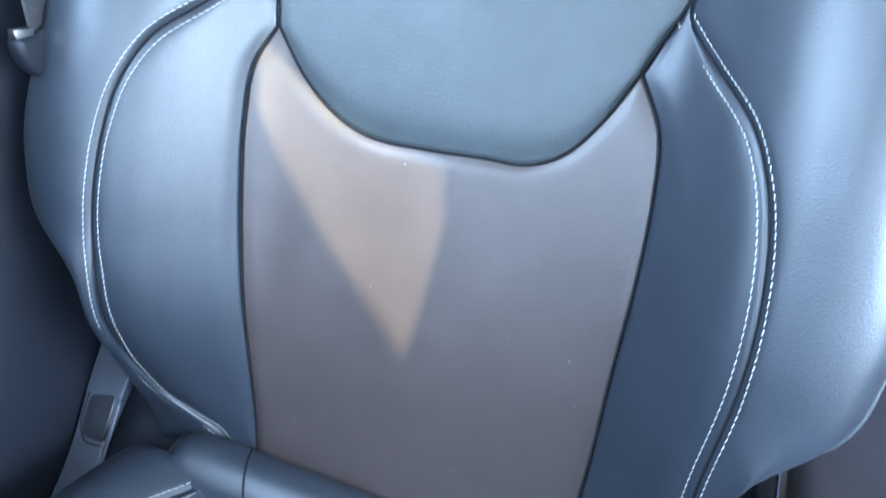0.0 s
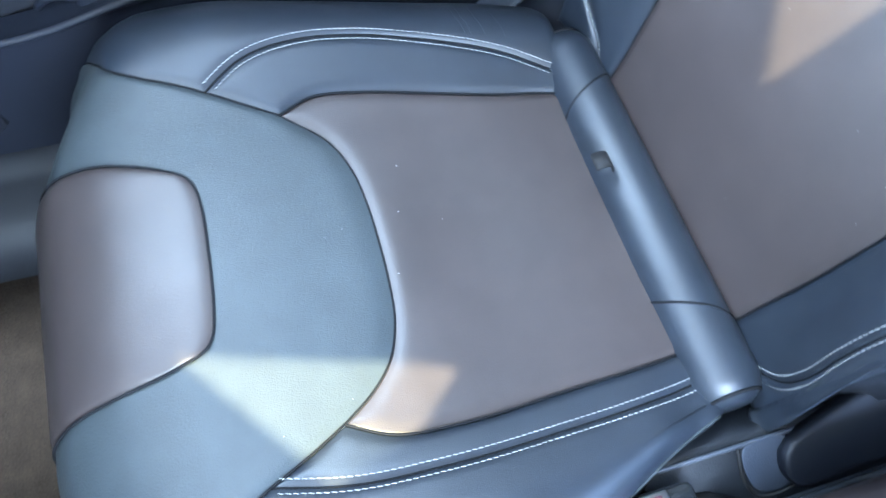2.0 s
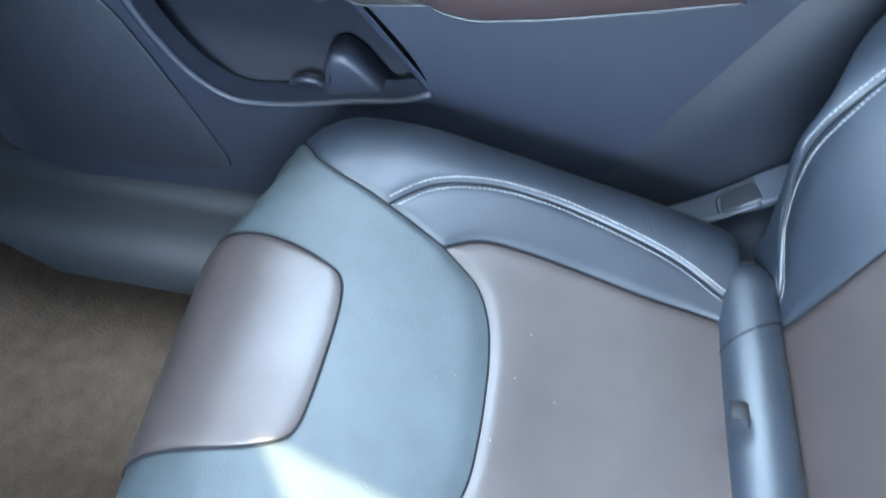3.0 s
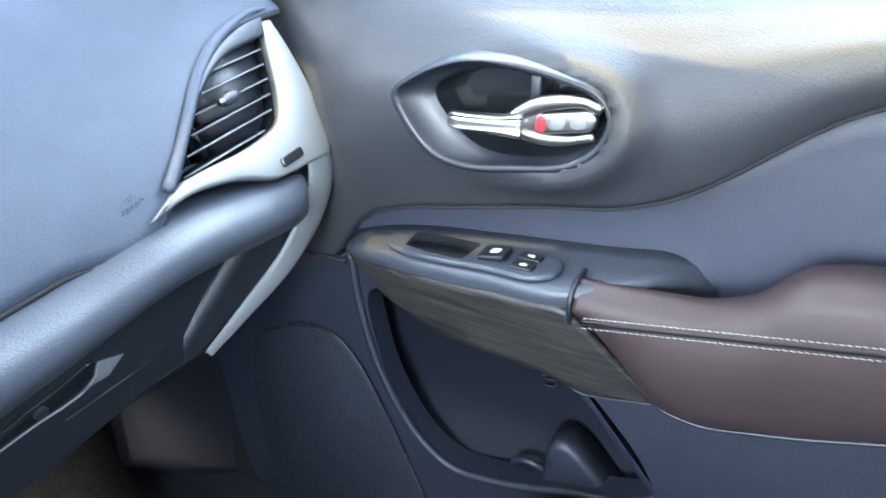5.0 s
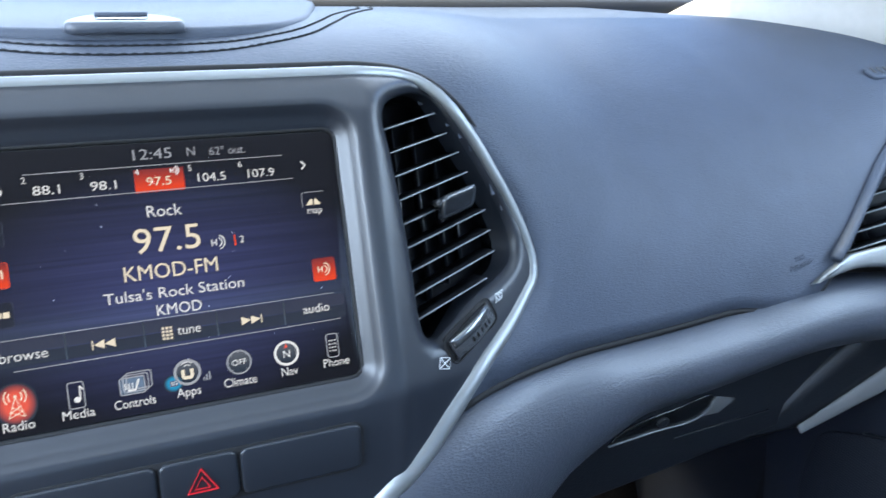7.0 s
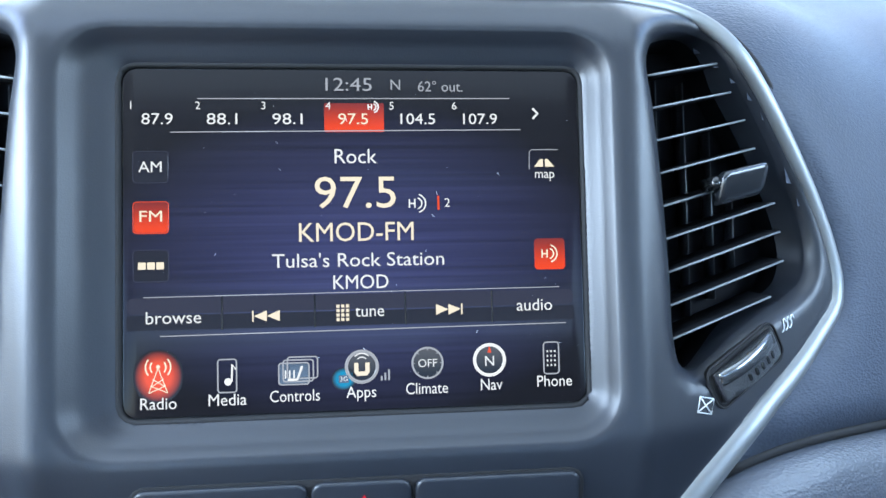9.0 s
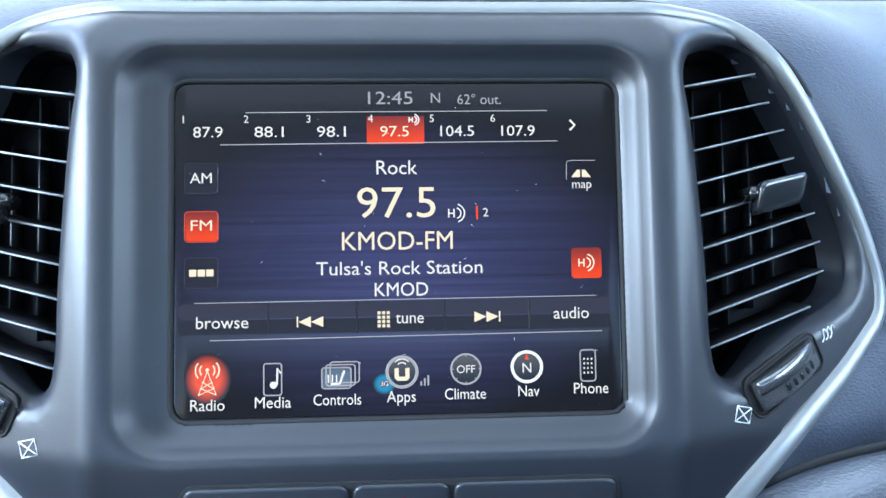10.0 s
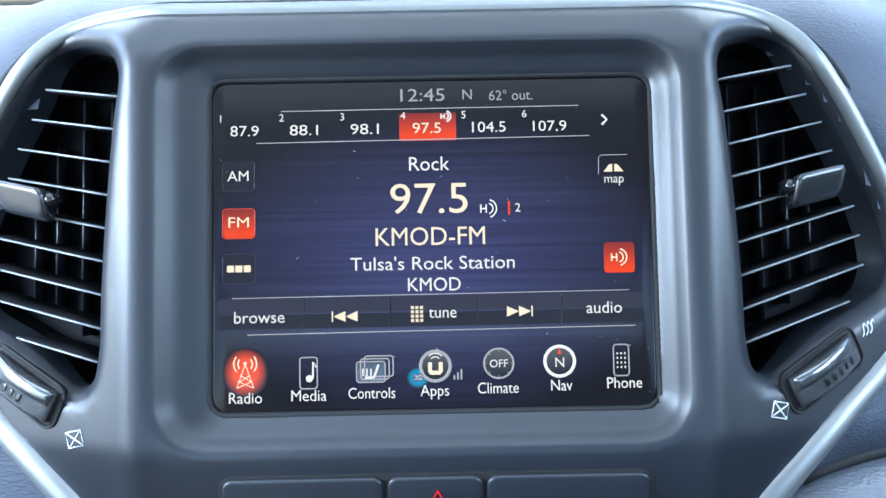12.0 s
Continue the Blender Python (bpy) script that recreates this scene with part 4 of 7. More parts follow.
part("vent_cavity", plate_bm(vopen, lambda u, v, n: vp(u, v, n - 0.045), 0.004, 0.001), GLOSS_BLACK, svent)
part("cavity_wall", loft([[vp(u, v, -0.002) for u, v in vopen], [vp(u, v, -0.045) for u, v in vopen]], caps=False), GLOSS_BLACK, svent)


def span_at(poly, v):
    """The widest stretch of a closed outline at height v."""
    xs_ = []
    for (u0, v0), (u1, v1) in zip(poly, list(poly[1:]) + [poly[0]]):
        if (v0 - v) * (v1 - v) < 0:
            xs_.append(u0 + (u1 - u0) * (v - v0) / (v1 - v0))
    return (min(xs_), max(xs_)) if len(xs_) > 1 else None


for k in range(7):
    v0 = 0.021 + 0.0136 * k
    sp0 = span_at(vopen, v0 + 0.004)
    if sp0:
        a, b = sp0
        part("slat", loft([[vp(u, v0 + 0.10 * (u - 0.10) + dv, dn) for dv, dn in ((0.0, -0.004), (0.0012, -0.004), (0.0035, -0.022), (0.0020, -0.022))] for u in (a + 0.001, b - 0.001)]), VENT_SHADE, svent)
        part("slat_glint", tube_bm([vp(u, v0 + 0.0006 + 0.10 * (u - 0.10), -0.0038) for u in (a + 0.001, b - 0.001)], 0.0008, 5), SLAT_GLINT, svent)
for k in range(6):
    u0 = 0.075 + 0.022 * k
    part("vane", loft([[vp(u0 + du, v, n) for du, n in ((-0.0008, -0.024), (0.0008, -0.024), (0.0008, -0.040), (-0.0008, -0.040))] for v in (0.025, min(0.108, 0.03 + 0.75 * (u0 - 0.03)))]), SLAT, svent)


def knob_bm(place, u, v, s=1.0, tilt=0.0):
    secs = []
    for t in np.linspace(0, 1, 8):
        w = (0.0055 + 0.0015 * math.sin(t * 3.1)) * s * (0.7 if t in (0.0, 1.0) else 1)
        secs.append([place(u + (t - 0.2) * 0.026 * s, v + tilt * t * 0.012 + w * math.cos(a), 0.004 + 0.004 * math.sin(a)) for a in np.linspace(0, 2 * math.pi, 14, endpoint=False)])
    return loft(secs)


part("vent_tab", knob_bm(vp, 0.118, 0.063, 0.9, 0.25), BEZEL, svent, "vent direction tab")
part("tab_stud", loft([[vp(0.112 + 0.003 * k * math.cos(a), 0.063 + 0.003 * k * math.sin(a), n) for a in np.linspace(0, 6.28, 12, endpoint=False)] for k, n in ((1, 0.004), (1, 0.009), (0.4, 0.011))]), CHROME, svent)
part("vent_button", plate_bm(rounded_rect(0.032, 0.0095, 0.003, 4, 0.161, -0.0058), lambda u, v, n: vp(u, v + 0.10 * (u - 0.161), n + 0.005), 0.004, 0.0015), GLOSS_BLACK, svent, "small vent shut-off button")

# ---- centre panel ----
stack = thing("infotainment_panel", "satin dark centre panel with touch screen and two air vents", "car radio")


def under(d):
    """How far the face turns back below the screen."""
    return 0.34 * d * d / (d + 0.006)


def face_n(u, v):
    d = max(0.0, abs(u) - 0.106)
    return 0.012 - 0.48 * d * d / (d + 0.012) - 22.0 * max(0.0, v - 0.072) ** 2 - under(max(0.0, -v - 0.076))


CU = -0.0045


def ps(u, v, n=0.0):
    """A place on the moulded face, whose middle lies a little beside the middle of the screen."""
    return sp(u + CU, v, n)


half_trim = [(0.0, 0.0968), (0.07, 0.0968), (0.118, 0.0972), (0.137, 0.0972), (0.150, 0.0942), (0.1595, 0.088), (0.1675, 0.0795), (0.1845, 0.0590), (0.200, 0.0360), (0.2115, 0.0165), (0.2205, -0.003), (0.2253, -0.0195), (0.2235, -0.0320), (0.2145, -0.0415), (0.196, -0.058), (0.170, -0.0765), (0.1435, -0.0998), (0.126, -0.117), (0.106, -0.132), (0.085, -0.150)]
tl = smooth_line(half_trim, 80)
contour = np.vstack([tl[::-1] * [-1, 1], tl[1:]])
part("silver_trim", tube_bm([ps(u, v, face_n(u, v) - 0.001) for u, v in contour], [0.0036 + 0.0030 * float(np.clip((-v - 0.02) / 0.08, 0, 1)) for u, v in contour], 10, flat=0.75, up=SN), SILVER, stack, "satin silver edge line")
part("trim_gap", tube_bm([ps(u, v, face_n(u, v) - 0.004) for u, v in offset_poly(contour, -0.0075)], 0.0020, 8), RUBBER, stack)

def even_loop(loop, n):
    loop = np.array(loop, float)
    return resample(np.vstack([loop, loop[:1]]), n + 1)[:-1]


scr_o = even_loop(rounded_rect(0.177, 0.133, 0.006, 8, -CU), 200)
rim_o = even_loop(rounded_rect(0.2036, 0.1560, 0.018, 10), 200)


def loop_dist(P, loop):
    """Distance of each place in P from a closed outline."""
    A, B = loop[None], np.roll(loop, -1, 0)[None]
    e = B - A
    t = np.clip(((P[:, None] - A) * e).sum(2) / ((e * e).sum(2) + 1e-15), 0, 1)
    return np.sqrt((((A + t[..., None] * e) - P[:, None]) ** 2).sum(2).min(1))


def in_loop(P, loop):
    A, B = loop[None], np.roll(loop, -1, 0)[None]
    x, y = P[:, None, 0], P[:, None, 1]
    cross = ((A[..., 1] > y) != (B[..., 1] > y)) & (x < (B[..., 0] - A[..., 0]) * (y - A[..., 1]) / (B[..., 1] - A[..., 1] + 1e-15) + A[..., 0])
    return cross.sum(1) % 2 == 1


vent_r = smooth_line([(0.1215, 0.072), (0.1245, 0.0785), (0.133, 0.0838), (0.145, 0.0868), (0.1555, 0.0850), (0.1610, 0.080), (0.1695, 0.067), (0.184, 0.0465), (0.198, 0.023), (0.2072, 0.002), (0.2090, -0.011), (0.2050, -0.0205), (0.195, -0.0270), (0.180, -0.0335), (0.1642, -0.0410), (0.149, -0.0505), (0.138, -0.0558), (0.1330, -0.0535), (0.1304, -0.045), (0.1290, -0.0146), (0.1268, 0.020), (0.124, 0.05)], 110, True)
vent_l = vent_r[::-1] * [-1, 1]
# the throat narrows at its outer side down to the slats
vent_in = vent_r.copy()
vent_in[:, 0] -= np.clip((vent_r[:, 0] - 0.14) / 0.03, 0, 1) * 0.0075
outline = np.vstack([contour, np.linspace((0.085, -0.150), (-0.085, -0.150), 40)[1:-1]])
ramp = hermite([0, 0.06, 0.5, 0.80, 0.92, 1.0], [-0.0115, -0.0108, -0.0080, -0.0055, -0.0036, -0.0014])
brow = hermite([0, 0.0022, 0.007, 0.05, 1.0], [-0.0014, -0.0003, 0, 0, 0])


def panel_n(P):
    """Height of the moulded panel face over places (u, v)."""
    u, v = np.abs(P[:, 0]), P[:, 1]
    d = np.maximum(0, u - 0.106)
    n = 0.012 - 0.48 * d * d / (d + 0.012) - 22.0 * np.maximum(0, v - 0.072) ** 2 - under(np.maximum(0, -v - 0.076))
    ds_, dr_ = loop_dist(P, scr_o), loop_dist(P, rim_o)
    n = n + np.where(in_loop(P, rim_o), ramp(ds_ / (ds_ + dr_ + 1e-9)), brow(dr_)) + 0.0016 * np.exp(-(((u - 0.1120) / 0.0060) ** 2)) * np.clip((0.092 - v) / 0.02, 0, 1)
    for loop in (vent_r, vent_l):
        n = n - 0.0085 * np.clip(1 - loop_dist(P, loop) / 0.0085, 0, 1) ** 2
    return n - 0.002 * np.clip(1 - loop_dist(P, outline) / 0.005, 0, 1) ** 2


# the pad ends at the rim of the centre panel

pv = list(pad_bm.verts)
rel = np.array([tuple(v.co) for v in pv]) - SC
flat2 = np.stack([rel[:, 0] - CU, rel @ SV], 1)
rim_face = np.array([face_n(u, v) for u, v in outline])
gap = np.linalg.norm(flat2[:, None] - outline[None], axis=2)
near = gap.argmin(1)
over = rel @ SN - (rim_face[near] - 0.007 + 0.85 * gap.min(1))
for v, d in zip(pv, over):
    if d > 0:
        v.co = v.co - Vector(SN) * d
face_c = [f for f in pad_bm.faces]
rel = np.array([tuple(f.calc_center_median()) for f in face_c]) - SC
flat2 = np.stack([rel[:, 0] - CU, rel @ SV], 1)
hide = in_loop(flat2, offset_poly(outline, 0.004)) & (rel @ SN > -0.075)
bmesh.ops.delete(pad_bm, geom=[f for f, h in zip(face_c, hide) if h], context="FACES")
part("upper_pad", pad_bm, DASH, dash, "blue-black grained passenger side pad")

rings = [scr_o, vent_r, vent_l, outline]
more = [even_loop(rounded_rect(lerp(0.177, 0.2036, k), lerp(0.133, 0.156, k), lerp(0.006, 0.018, k), 10, -CU * (1 - k)), 200) for k in (0.08, 0.3, 0.55, 0.8)] + [offset_poly(rim_o, -d) for d in (0.0, 0.0011, 0.0022, 0.0045)]
more += [offset_poly(loop, -d) for loop in (vent_r, vent_l) for d in (0.0008, 0.002, 0.0035, 0.0055, 0.0075)]
more += [offset_poly(outline, d) for d in (0.001, 0.0025, 0.005)]
extra = np.vstack(more)
gu, gv = np.meshgrid(np.arange(-0.225, 0.225, 0.003), np.arange(-0.149, 0.10, 0.003))
G = np.stack([gu.ravel(), gv.ravel()], 1)
G = G[~in_loop(G, rim_o) & (loop_dist(G, rim_o) > 0.006) & (loop_dist(G, vent_r) > 0.009) & (loop_dist(G, vent_l) > 0.009) & (loop_dist(G, outline) > 0.006)]
pts = np.vstack([*rings, extra, G])


def on_face(P):
    return in_loop(P, outline) & ~in_loop(P, scr_o) & ~in_loop(P, vent_r) & ~in_loop(P, vent_l)


nb = sum(len(r) for r in rings)
pts = np.vstack([pts[:nb], pts[nb:][on_face(pts[nb:])]])
links, k0 = [], 0
for r in rings:
    links += [(k0 + i, k0 + (i + 1) % len(r)) for i in range(len(r))]
    k0 += len(r)
net = delaunay_2d_cdt([Vector(p) for p in pts], links, [], 0, 1e-6)
P2 = np.array([tuple(v) for v in net[0]])
tri = np.array([t for t in net[2] if len(t) == 3])
tri = tri[on_face(P2[tri].mean(1))]
hn = panel_n(P2)
me = bpy.data.meshes.new("panel_face")
me.from_pydata([tuple(ps(u, v, n)) for (u, v), n in zip(P2, hn)], [], [tuple(int(i) for i in t) for t in tri])
bm = bmesh.new()
bm.from_mesh(me)
bpy.data.meshes.remove(me)
bmesh.ops.delete(bm, geom=[v for v in bm.verts if not v.link_faces], context="VERTS")
give_rim(bm, Vector(-SN) * 0.006)
part("panel_face", bm, BEZEL, stack, "satin dark grey moulded panel face")
part("screen_gasket", loft([[ps(u, v, n) for u, v in scr_o] for n in (-0.006, 0.0006)], caps=False), RUBBER, stack)
part("screen_seal", tube_bm([ps(u, v, 0.0004) for u, v in offset_poly(scr_o, -0.0006)], 0.0013, 6, closed=True), RUBBER, stack, "thin dark seal round the screen")
for sg in (1, -1):
    rim_n = panel_n(vent_r)
    wingp = part("air_vent", loft([[ps(sg * u, v, n + d) for (u, v), n in zip(loop, rim_n)] for loop, d in ((vent_r, 0.0002), (lerp(vent_r, vent_in, 0.15), -0.002), (vent_in, -0.008))], caps=False), BEZEL, stack, "black slatted air vent")
    part("vent_throat", loft([[ps(sg * u, v, n + d) for (u, v), n in zip(vent_in, rim_n)] for d in (-0.008, -0.034)], caps=False), VENT_SHADE, wingp)
    part("vent_cavity", plate_bm([(sg * u, v) for u, v in vent_r], lambda u, v, n: ps(u, v, face_n(u, v) - 0.042 + n), 0.006, 0.001), VENT_SHADE, wingp)
    for k, b in enumerate((0.160, 0.1676, 0.1756, 0.181, 0.186, 0.1925, 0.195, 0.1965, 0.187)):
        v0, sl = 0.0657 - 0.01365 * k - (0.003 if sg < 0 else 0.0), 0.27 if sg > 0 else 0.215
        s0 = span_at([tuple(p) for p in vent_in], v0 + sl * 0.03)
        if s0 and b - s0[0] > 0.03:
            a = s0[0] - 0.001
            rows = [[ps(sg * u, v0 + sl * (u - 0.1285) + dv, face_n(u, v0) + dn) for dv, dn in ((0.0, -0.009), (0.0010, -0.009), (0.0030, -0.028), (0.0020, -0.028))] for u in np.linspace(a, b, 5)]
            part("slat", loft(rows), VENT_SHADE, wingp)
            part("slat_glint", tube_bm([ps(sg * u, v0 + 0.0005 + sl * (u - 0.1285), face_n(u, v0) - 0.0088) for u in np.linspace(a, b, 5)], 0.00052, 5), SLAT_GLINT, wingp)
    for k, u0 in enumerate((0.1345, 0.150, 0.165, 0.178)):
        part("vane", loft([[ps(sg * u0 + du, v, face_n(u0, v) + n) for du, n in ((-0.0004, -0.027), (0.0004, -0.027), (0.0004, -0.040), (-0.0004, -0.040))] for v in (-0.045 + 0.55 * (u0 - 0.134), 0.070 - 1.4 * max(0, u0 - 0.15))]), SLAT, wingp)
    secs = []
    for t in np.linspace(0, 1, 16):
        end = max(0.0, (t - 0.84) / 0.16)
        hv = 0.0068 * (1 - 0.30 * end ** 2) * (0.86 if t == 0 else 1.0)
        nz = 0.0046 * math.sqrt(1 - 0.8 * end ** 2) * (0.7 if t == 0 else 1.0)
        u, v = 0.1518 + 0.0282 * t, 0.0182 + 0.0068 * t
        prof = rounded_rect(2 * hv, 2 * nz, min(0.0030, 0.8 * nz), 4)
        secs.append([ps(sg * (u + 0.10 * b), v + b, face_n(u, v) + q + 0.0005 + 0.30 * (b - 0.002)) for b, q in prof])
    part("vent_tab", loft(secs), TAB, wingp, "flat vent direction tab")
    part("tab_stud", loft([[ps(sg * (0.1506 + 0.0030 * k * math.cos(a)), 0.0208 + 0.0030 * k * math.sin(a), face_n(0.1506, 0.02) + n) for a in np.linspace(0, 6.28, 14, endpoint=False)] for k, n in ((1, -0.008), (1, 0.001), (0.7, 0.0024), (0.3, 0.0030))]), GLOSS_BLACK, wingp)
    # thumb wheel
    ca, sa = math.cos(0.475), math.sin(0.475)
    wu, wv = 0.1642, -0.0545

    def wheel_place(a, b, n):
        u, v = wu + a * ca - b * sa, wv + a * sa + b * ca
        return ps(sg * u, v, face_n(u, v) + n)
    part("wheel_well", plate_bm(rounded_rect(0.0430, 0.0172, 0.0045, 5), lambda a, b, n: wheel_place(a, b, n - 0.004), 0.0046, 0.0012), RUBBER, wingp)
    part("well_rim", tube_bm([wheel_place(a, b, 0.0004) for a, b in rounded_rect(0.0440, 0.0182, 0.0050, 5)], 0.0006, 6, closed=True), RUBBER, wingp)

    def drum(a):
        return 0.0078 * math.cos(a / 0.0185 * 1.18)
    secs = []
    for a in np.linspace(-0.0185, 0.0185, 19):
        secs.append([wheel_place(a, b, drum(a) * k) for b, k in ((-0.0064, 0.0), (-0.0064, 0.84), (-0.0050, 1.0), (0.0050, 1.0), (0.0064, 0.84), (0.0064, 0.0))])
    wheel = part("thumb_wheel", loft(secs), KNURL, wingp, "knurled vent thumb wheel")
    part("wheel_face", shell([[wheel_place(a, b, drum(a) * k + 0.0007) for b, k in ((0.0006, 1.0), (0.0022, 1.02), (0.0040, 1.02), (0.0054, 0.96), (0.0063, 0.82))] for a in np.linspace(-0.0172, 0.0172, 16)], 0.001, -SN), GLOSS_CHROME, wheel, "polished half of the wheel")
    for k in range(5):
        a = -0.0045 + 0.0042 * k
        part("slot", plate_bm(rounded_rect(0.0017, 0.0034, 0.0007, 3, a, -0.0022), lambda u, v, n: wheel_place(u, v, drum(u) + n - 0.0002), 0.0007, 0.0002), GLOSS_BLACK, wheel)
    # printed marks: shut and open airflow
    mu, mv, q = (0.1410, -0.0690, 0.0035) if sg > 0 else (0.1368, -0.0746, 0.0035)

    def mark(u, v):
        return ps(sg * u, v, float(panel_n(np.array([(u, v)]))[0]) + 0.0003)
    crn = [mark(mu + q * a, mv + q * b) for a, b in ((-0.80, 1.08), (1.30, 0.62), (0.80, -1.08), (-1.30, -0.62))]
    bm = tube_bm(np.array(crn), 0.0003, 4, closed=True)
    for s0_, s1_ in ((crn[0], crn[2]), (crn[1], crn[3])):
        tube_bm([s0_, s1_], 0.0003, 4, bm=bm)
    part("shut_mark", bm, WHITE_INK, wingp)
    bm = bmesh.new()
    for k in range(3):
        tube_bm([mark(0.1868 + 0.0024 * k + 0.0020 * q + 0.0006 * math.sin(q * 6), -0.0425 + 0.0008 * k + 0.0058 * q) for q in np.linspace(0, 1, 8)], 0.00032, 4, bm=bm)
        tip = np.array([0.1889 + 0.0024 * k, -0.0367 + 0.0008 * k])
        tube_bm([mark(*(tip + (-0.0013, -0.0008))), mark(*tip), mark(*(tip + (0.0007, -0.0014)))], 0.0003, 4, bm=bm)
    part("flow_mark", bm, WHITE_INK, wingp)

def fp2(u, v, n):
    return sp(u, v, face_n(u, v) + n)


def blank(u0, u1, v0, v1, name, label):
    cu, cv = (u0 + u1) / 2, (v0 + v1) / 2
    return part(name, plate_bm(rounded_rect(u1 - u0, v1 - v0, 0.004, 4, cu, cv), lambda u, v, n: fp2(u, v, n), 0.0028, 0.0015), BEZEL, stack, label)


part("button_gap", plate_bm(rounded_rect(0.1665, 0.0275, 0.006, 4, 0.0, -0.1020), lambda u, v, n: fp2(u, v, n), 0.0008, 0.0002), RUBBER, stack)
blank(-0.0815, -0.0202, -0.1145, -0.0895, "blank_button", "blank satin button")
hz = blank(-0.0188, 0.0178, -0.1145, -0.0895, "hazard_button", "hazard button with red triangle")
blank(0.0192, 0.0815, -0.1145, -0.0895, "blank_button", "blank satin button")
RED_GLOW = glow("red_mark", (0.9, 0.03, 0.05), 0.9)
part("hazard_mark", tube_bm([fp2(0.0004 + a, -0.1020 + b, 0.0032) for a, b in ((-0.0070, -0.0052), (0.0070, -0.0052), (0.0, 0.0068))], 0.0007, 5, closed=True), RED_GLOW, hz)
part("hazard_mark", tube_bm([fp2(0.0004 + a * 0.5, -0.1030 + b * 0.5, 0.0032) for a, b in ((-0.0070, -0.0052), (0.0070, -0.0052), (0.0, 0.0068))], 0.0005, 5, closed=True), RED_GLOW, hz)

# top of the dash over the screen: stitched pad and covered tray
def lid_place(u, v, n):
    return (u, v, min(0.8665 + 0.07 * (v - 0.75), 0.8765) - 0.008 + n)


tray = part("storage_lid", plate_bm([tuple(p) for p in smooth_line([(-0.150, 0.95), (-0.142, 0.86), (-0.125, 0.805), (-0.095, 0.768), (-0.05, 0.752), (0.0, 0.748), (0.05, 0.752), (0.085, 0.766), (0.110, 0.795), (0.128, 0.845), (0.145, 0.95), (0.10, 0.985), (-0.10, 0.985)], 70, True)], lid_place, 0.010, 0.004), DASH, dash, "dash top storage lid")
latch = part("lid_latch", plate_bm([tuple(p) for p in smooth_line([(-0.0385, 0.7455), (-0.0355, 0.765), (-0.0265, 0.7785), (-0.006, 0.782), (0.0145, 0.7785), (0.0235, 0.765), (0.0265, 0.7455), (-0.006, 0.7435)], 44, True)], lambda u, v, n: lid_place(u, v, n + 0.008), 0.0065, 0.003), DASH_LOW, tray, "storage lid latch")
# Slot is not cut: a flat black plate paints its dark opening.
part("latch_slot_shade", plate_bm(rounded_rect(0.029, 0.014, 0.003, 4, -0.0078, 0.7595), lambda u, v, n: lid_place(u, v, n + 0.0142), 0.001, 0.0003), GLOSS_BLACK, latch)
part("latch_lip", plate_bm(rounded_rect(0.030, 0.0035, 0.0015, 4, -0.0078, 0.7675), lambda u, v, n: lid_place(u, v, n + 0.0142), 0.003, 0.001), DASH, latch)


def pad_height(x, y):
    q = np.array(dash_section(x))
    return float(np.interp(-y, -q[:, 1], q[:, 2]))


for off in (0.0, 0.0125):
    half = [(0.0, 0.7365 - off), (0.03, 0.7375 - off), (0.064, 0.744 - off), (0.098 + 0.4 * off, 0.762 - off), (0.121 + 0.7 * off, 0.792 - 0.6 * off), (0.141 + 0.9 * off, 0.830 - 0.3 * off), (0.165 + 0.9 * off, 0.872 - 0.2 * off), (0.190 + off, 0.925), (0.205 + off, 0.985)]
    line = smooth_line([(-x, y) for x, y in half[:0:-1]] + half, 300)
    L = np.array([(x, y, pad_height(x, y) + 0.0006) for x, y in line])
    part("stitching", stitch_bm(L, np.tile([0.0, 0.0, 1.0], (len(L), 1)), 0.0045, 0.0016, 0.0007), SEAM, dash, "dark tonal stitching")
    part("stitch_groove", tube_bm(L - [0, 0, 0.0009], 0.0010, 5), SEAM, dash)


# ---- passenger door ----
DX = 0.72
door = thing("passenger_door", "closed black front door with wood trim and brown armrest", "car door")
crease = hermite([-0.40, 0.05, 0.20, 0.241, 0.2633, 0.30, 0.342, 0.416, 0.50, 0.578, 0.61, 0.63, 0.65, 0.90], [0.80, 0.795, 0.757, 0.7235, 0.7043, 0.678, 0.6597, 0.6445, 0.6262, 0.6075, 0.594, 0.574, 0.542, 0.528])


def upper_x(y, t):
    """How far out the upper door panel stands at height share t of the way from the crease to the sill."""
    base = 0.722 - 0.012 * math.sin(math.pi * min(t / 0.75, 1.0))
    return base + 0.060 * max(0.0, (t - 0.60) / 0.40) ** 1.8


# outlines of the handle bezel, outer and inner
HX = 0.700
bez_o = smooth_line([(0.5655, 0.7290), (0.5640, 0.7370), (0.5550, 0.7450), (0.525, 0.763), (0.4923, 0.7744), (0.45, 0.7765), (0.40, 0.7700), (0.3665, 0.759), (0.3554, 0.7399), (0.3612, 0.7146), (0.384, 0.6935), (0.4384, 0.6795), (0.494, 0.6731), (0.5244, 0.6798), (0.5460, 0.6985), (0.5590, 0.7165)], 64, True)
bez_i = smooth_line([(0.5243, 0.7395), (0.5071, 0.7554), (0.475, 0.7650), (0.4334, 0.7650), (0.3987, 0.7605), (0.3739, 0.7506), (0.3645, 0.7384), (0.3732, 0.7169), (0.3903, 0.7031), (0.4398, 0.6914), (0.4787, 0.6943), (0.5094, 0.7152)], 64, True)


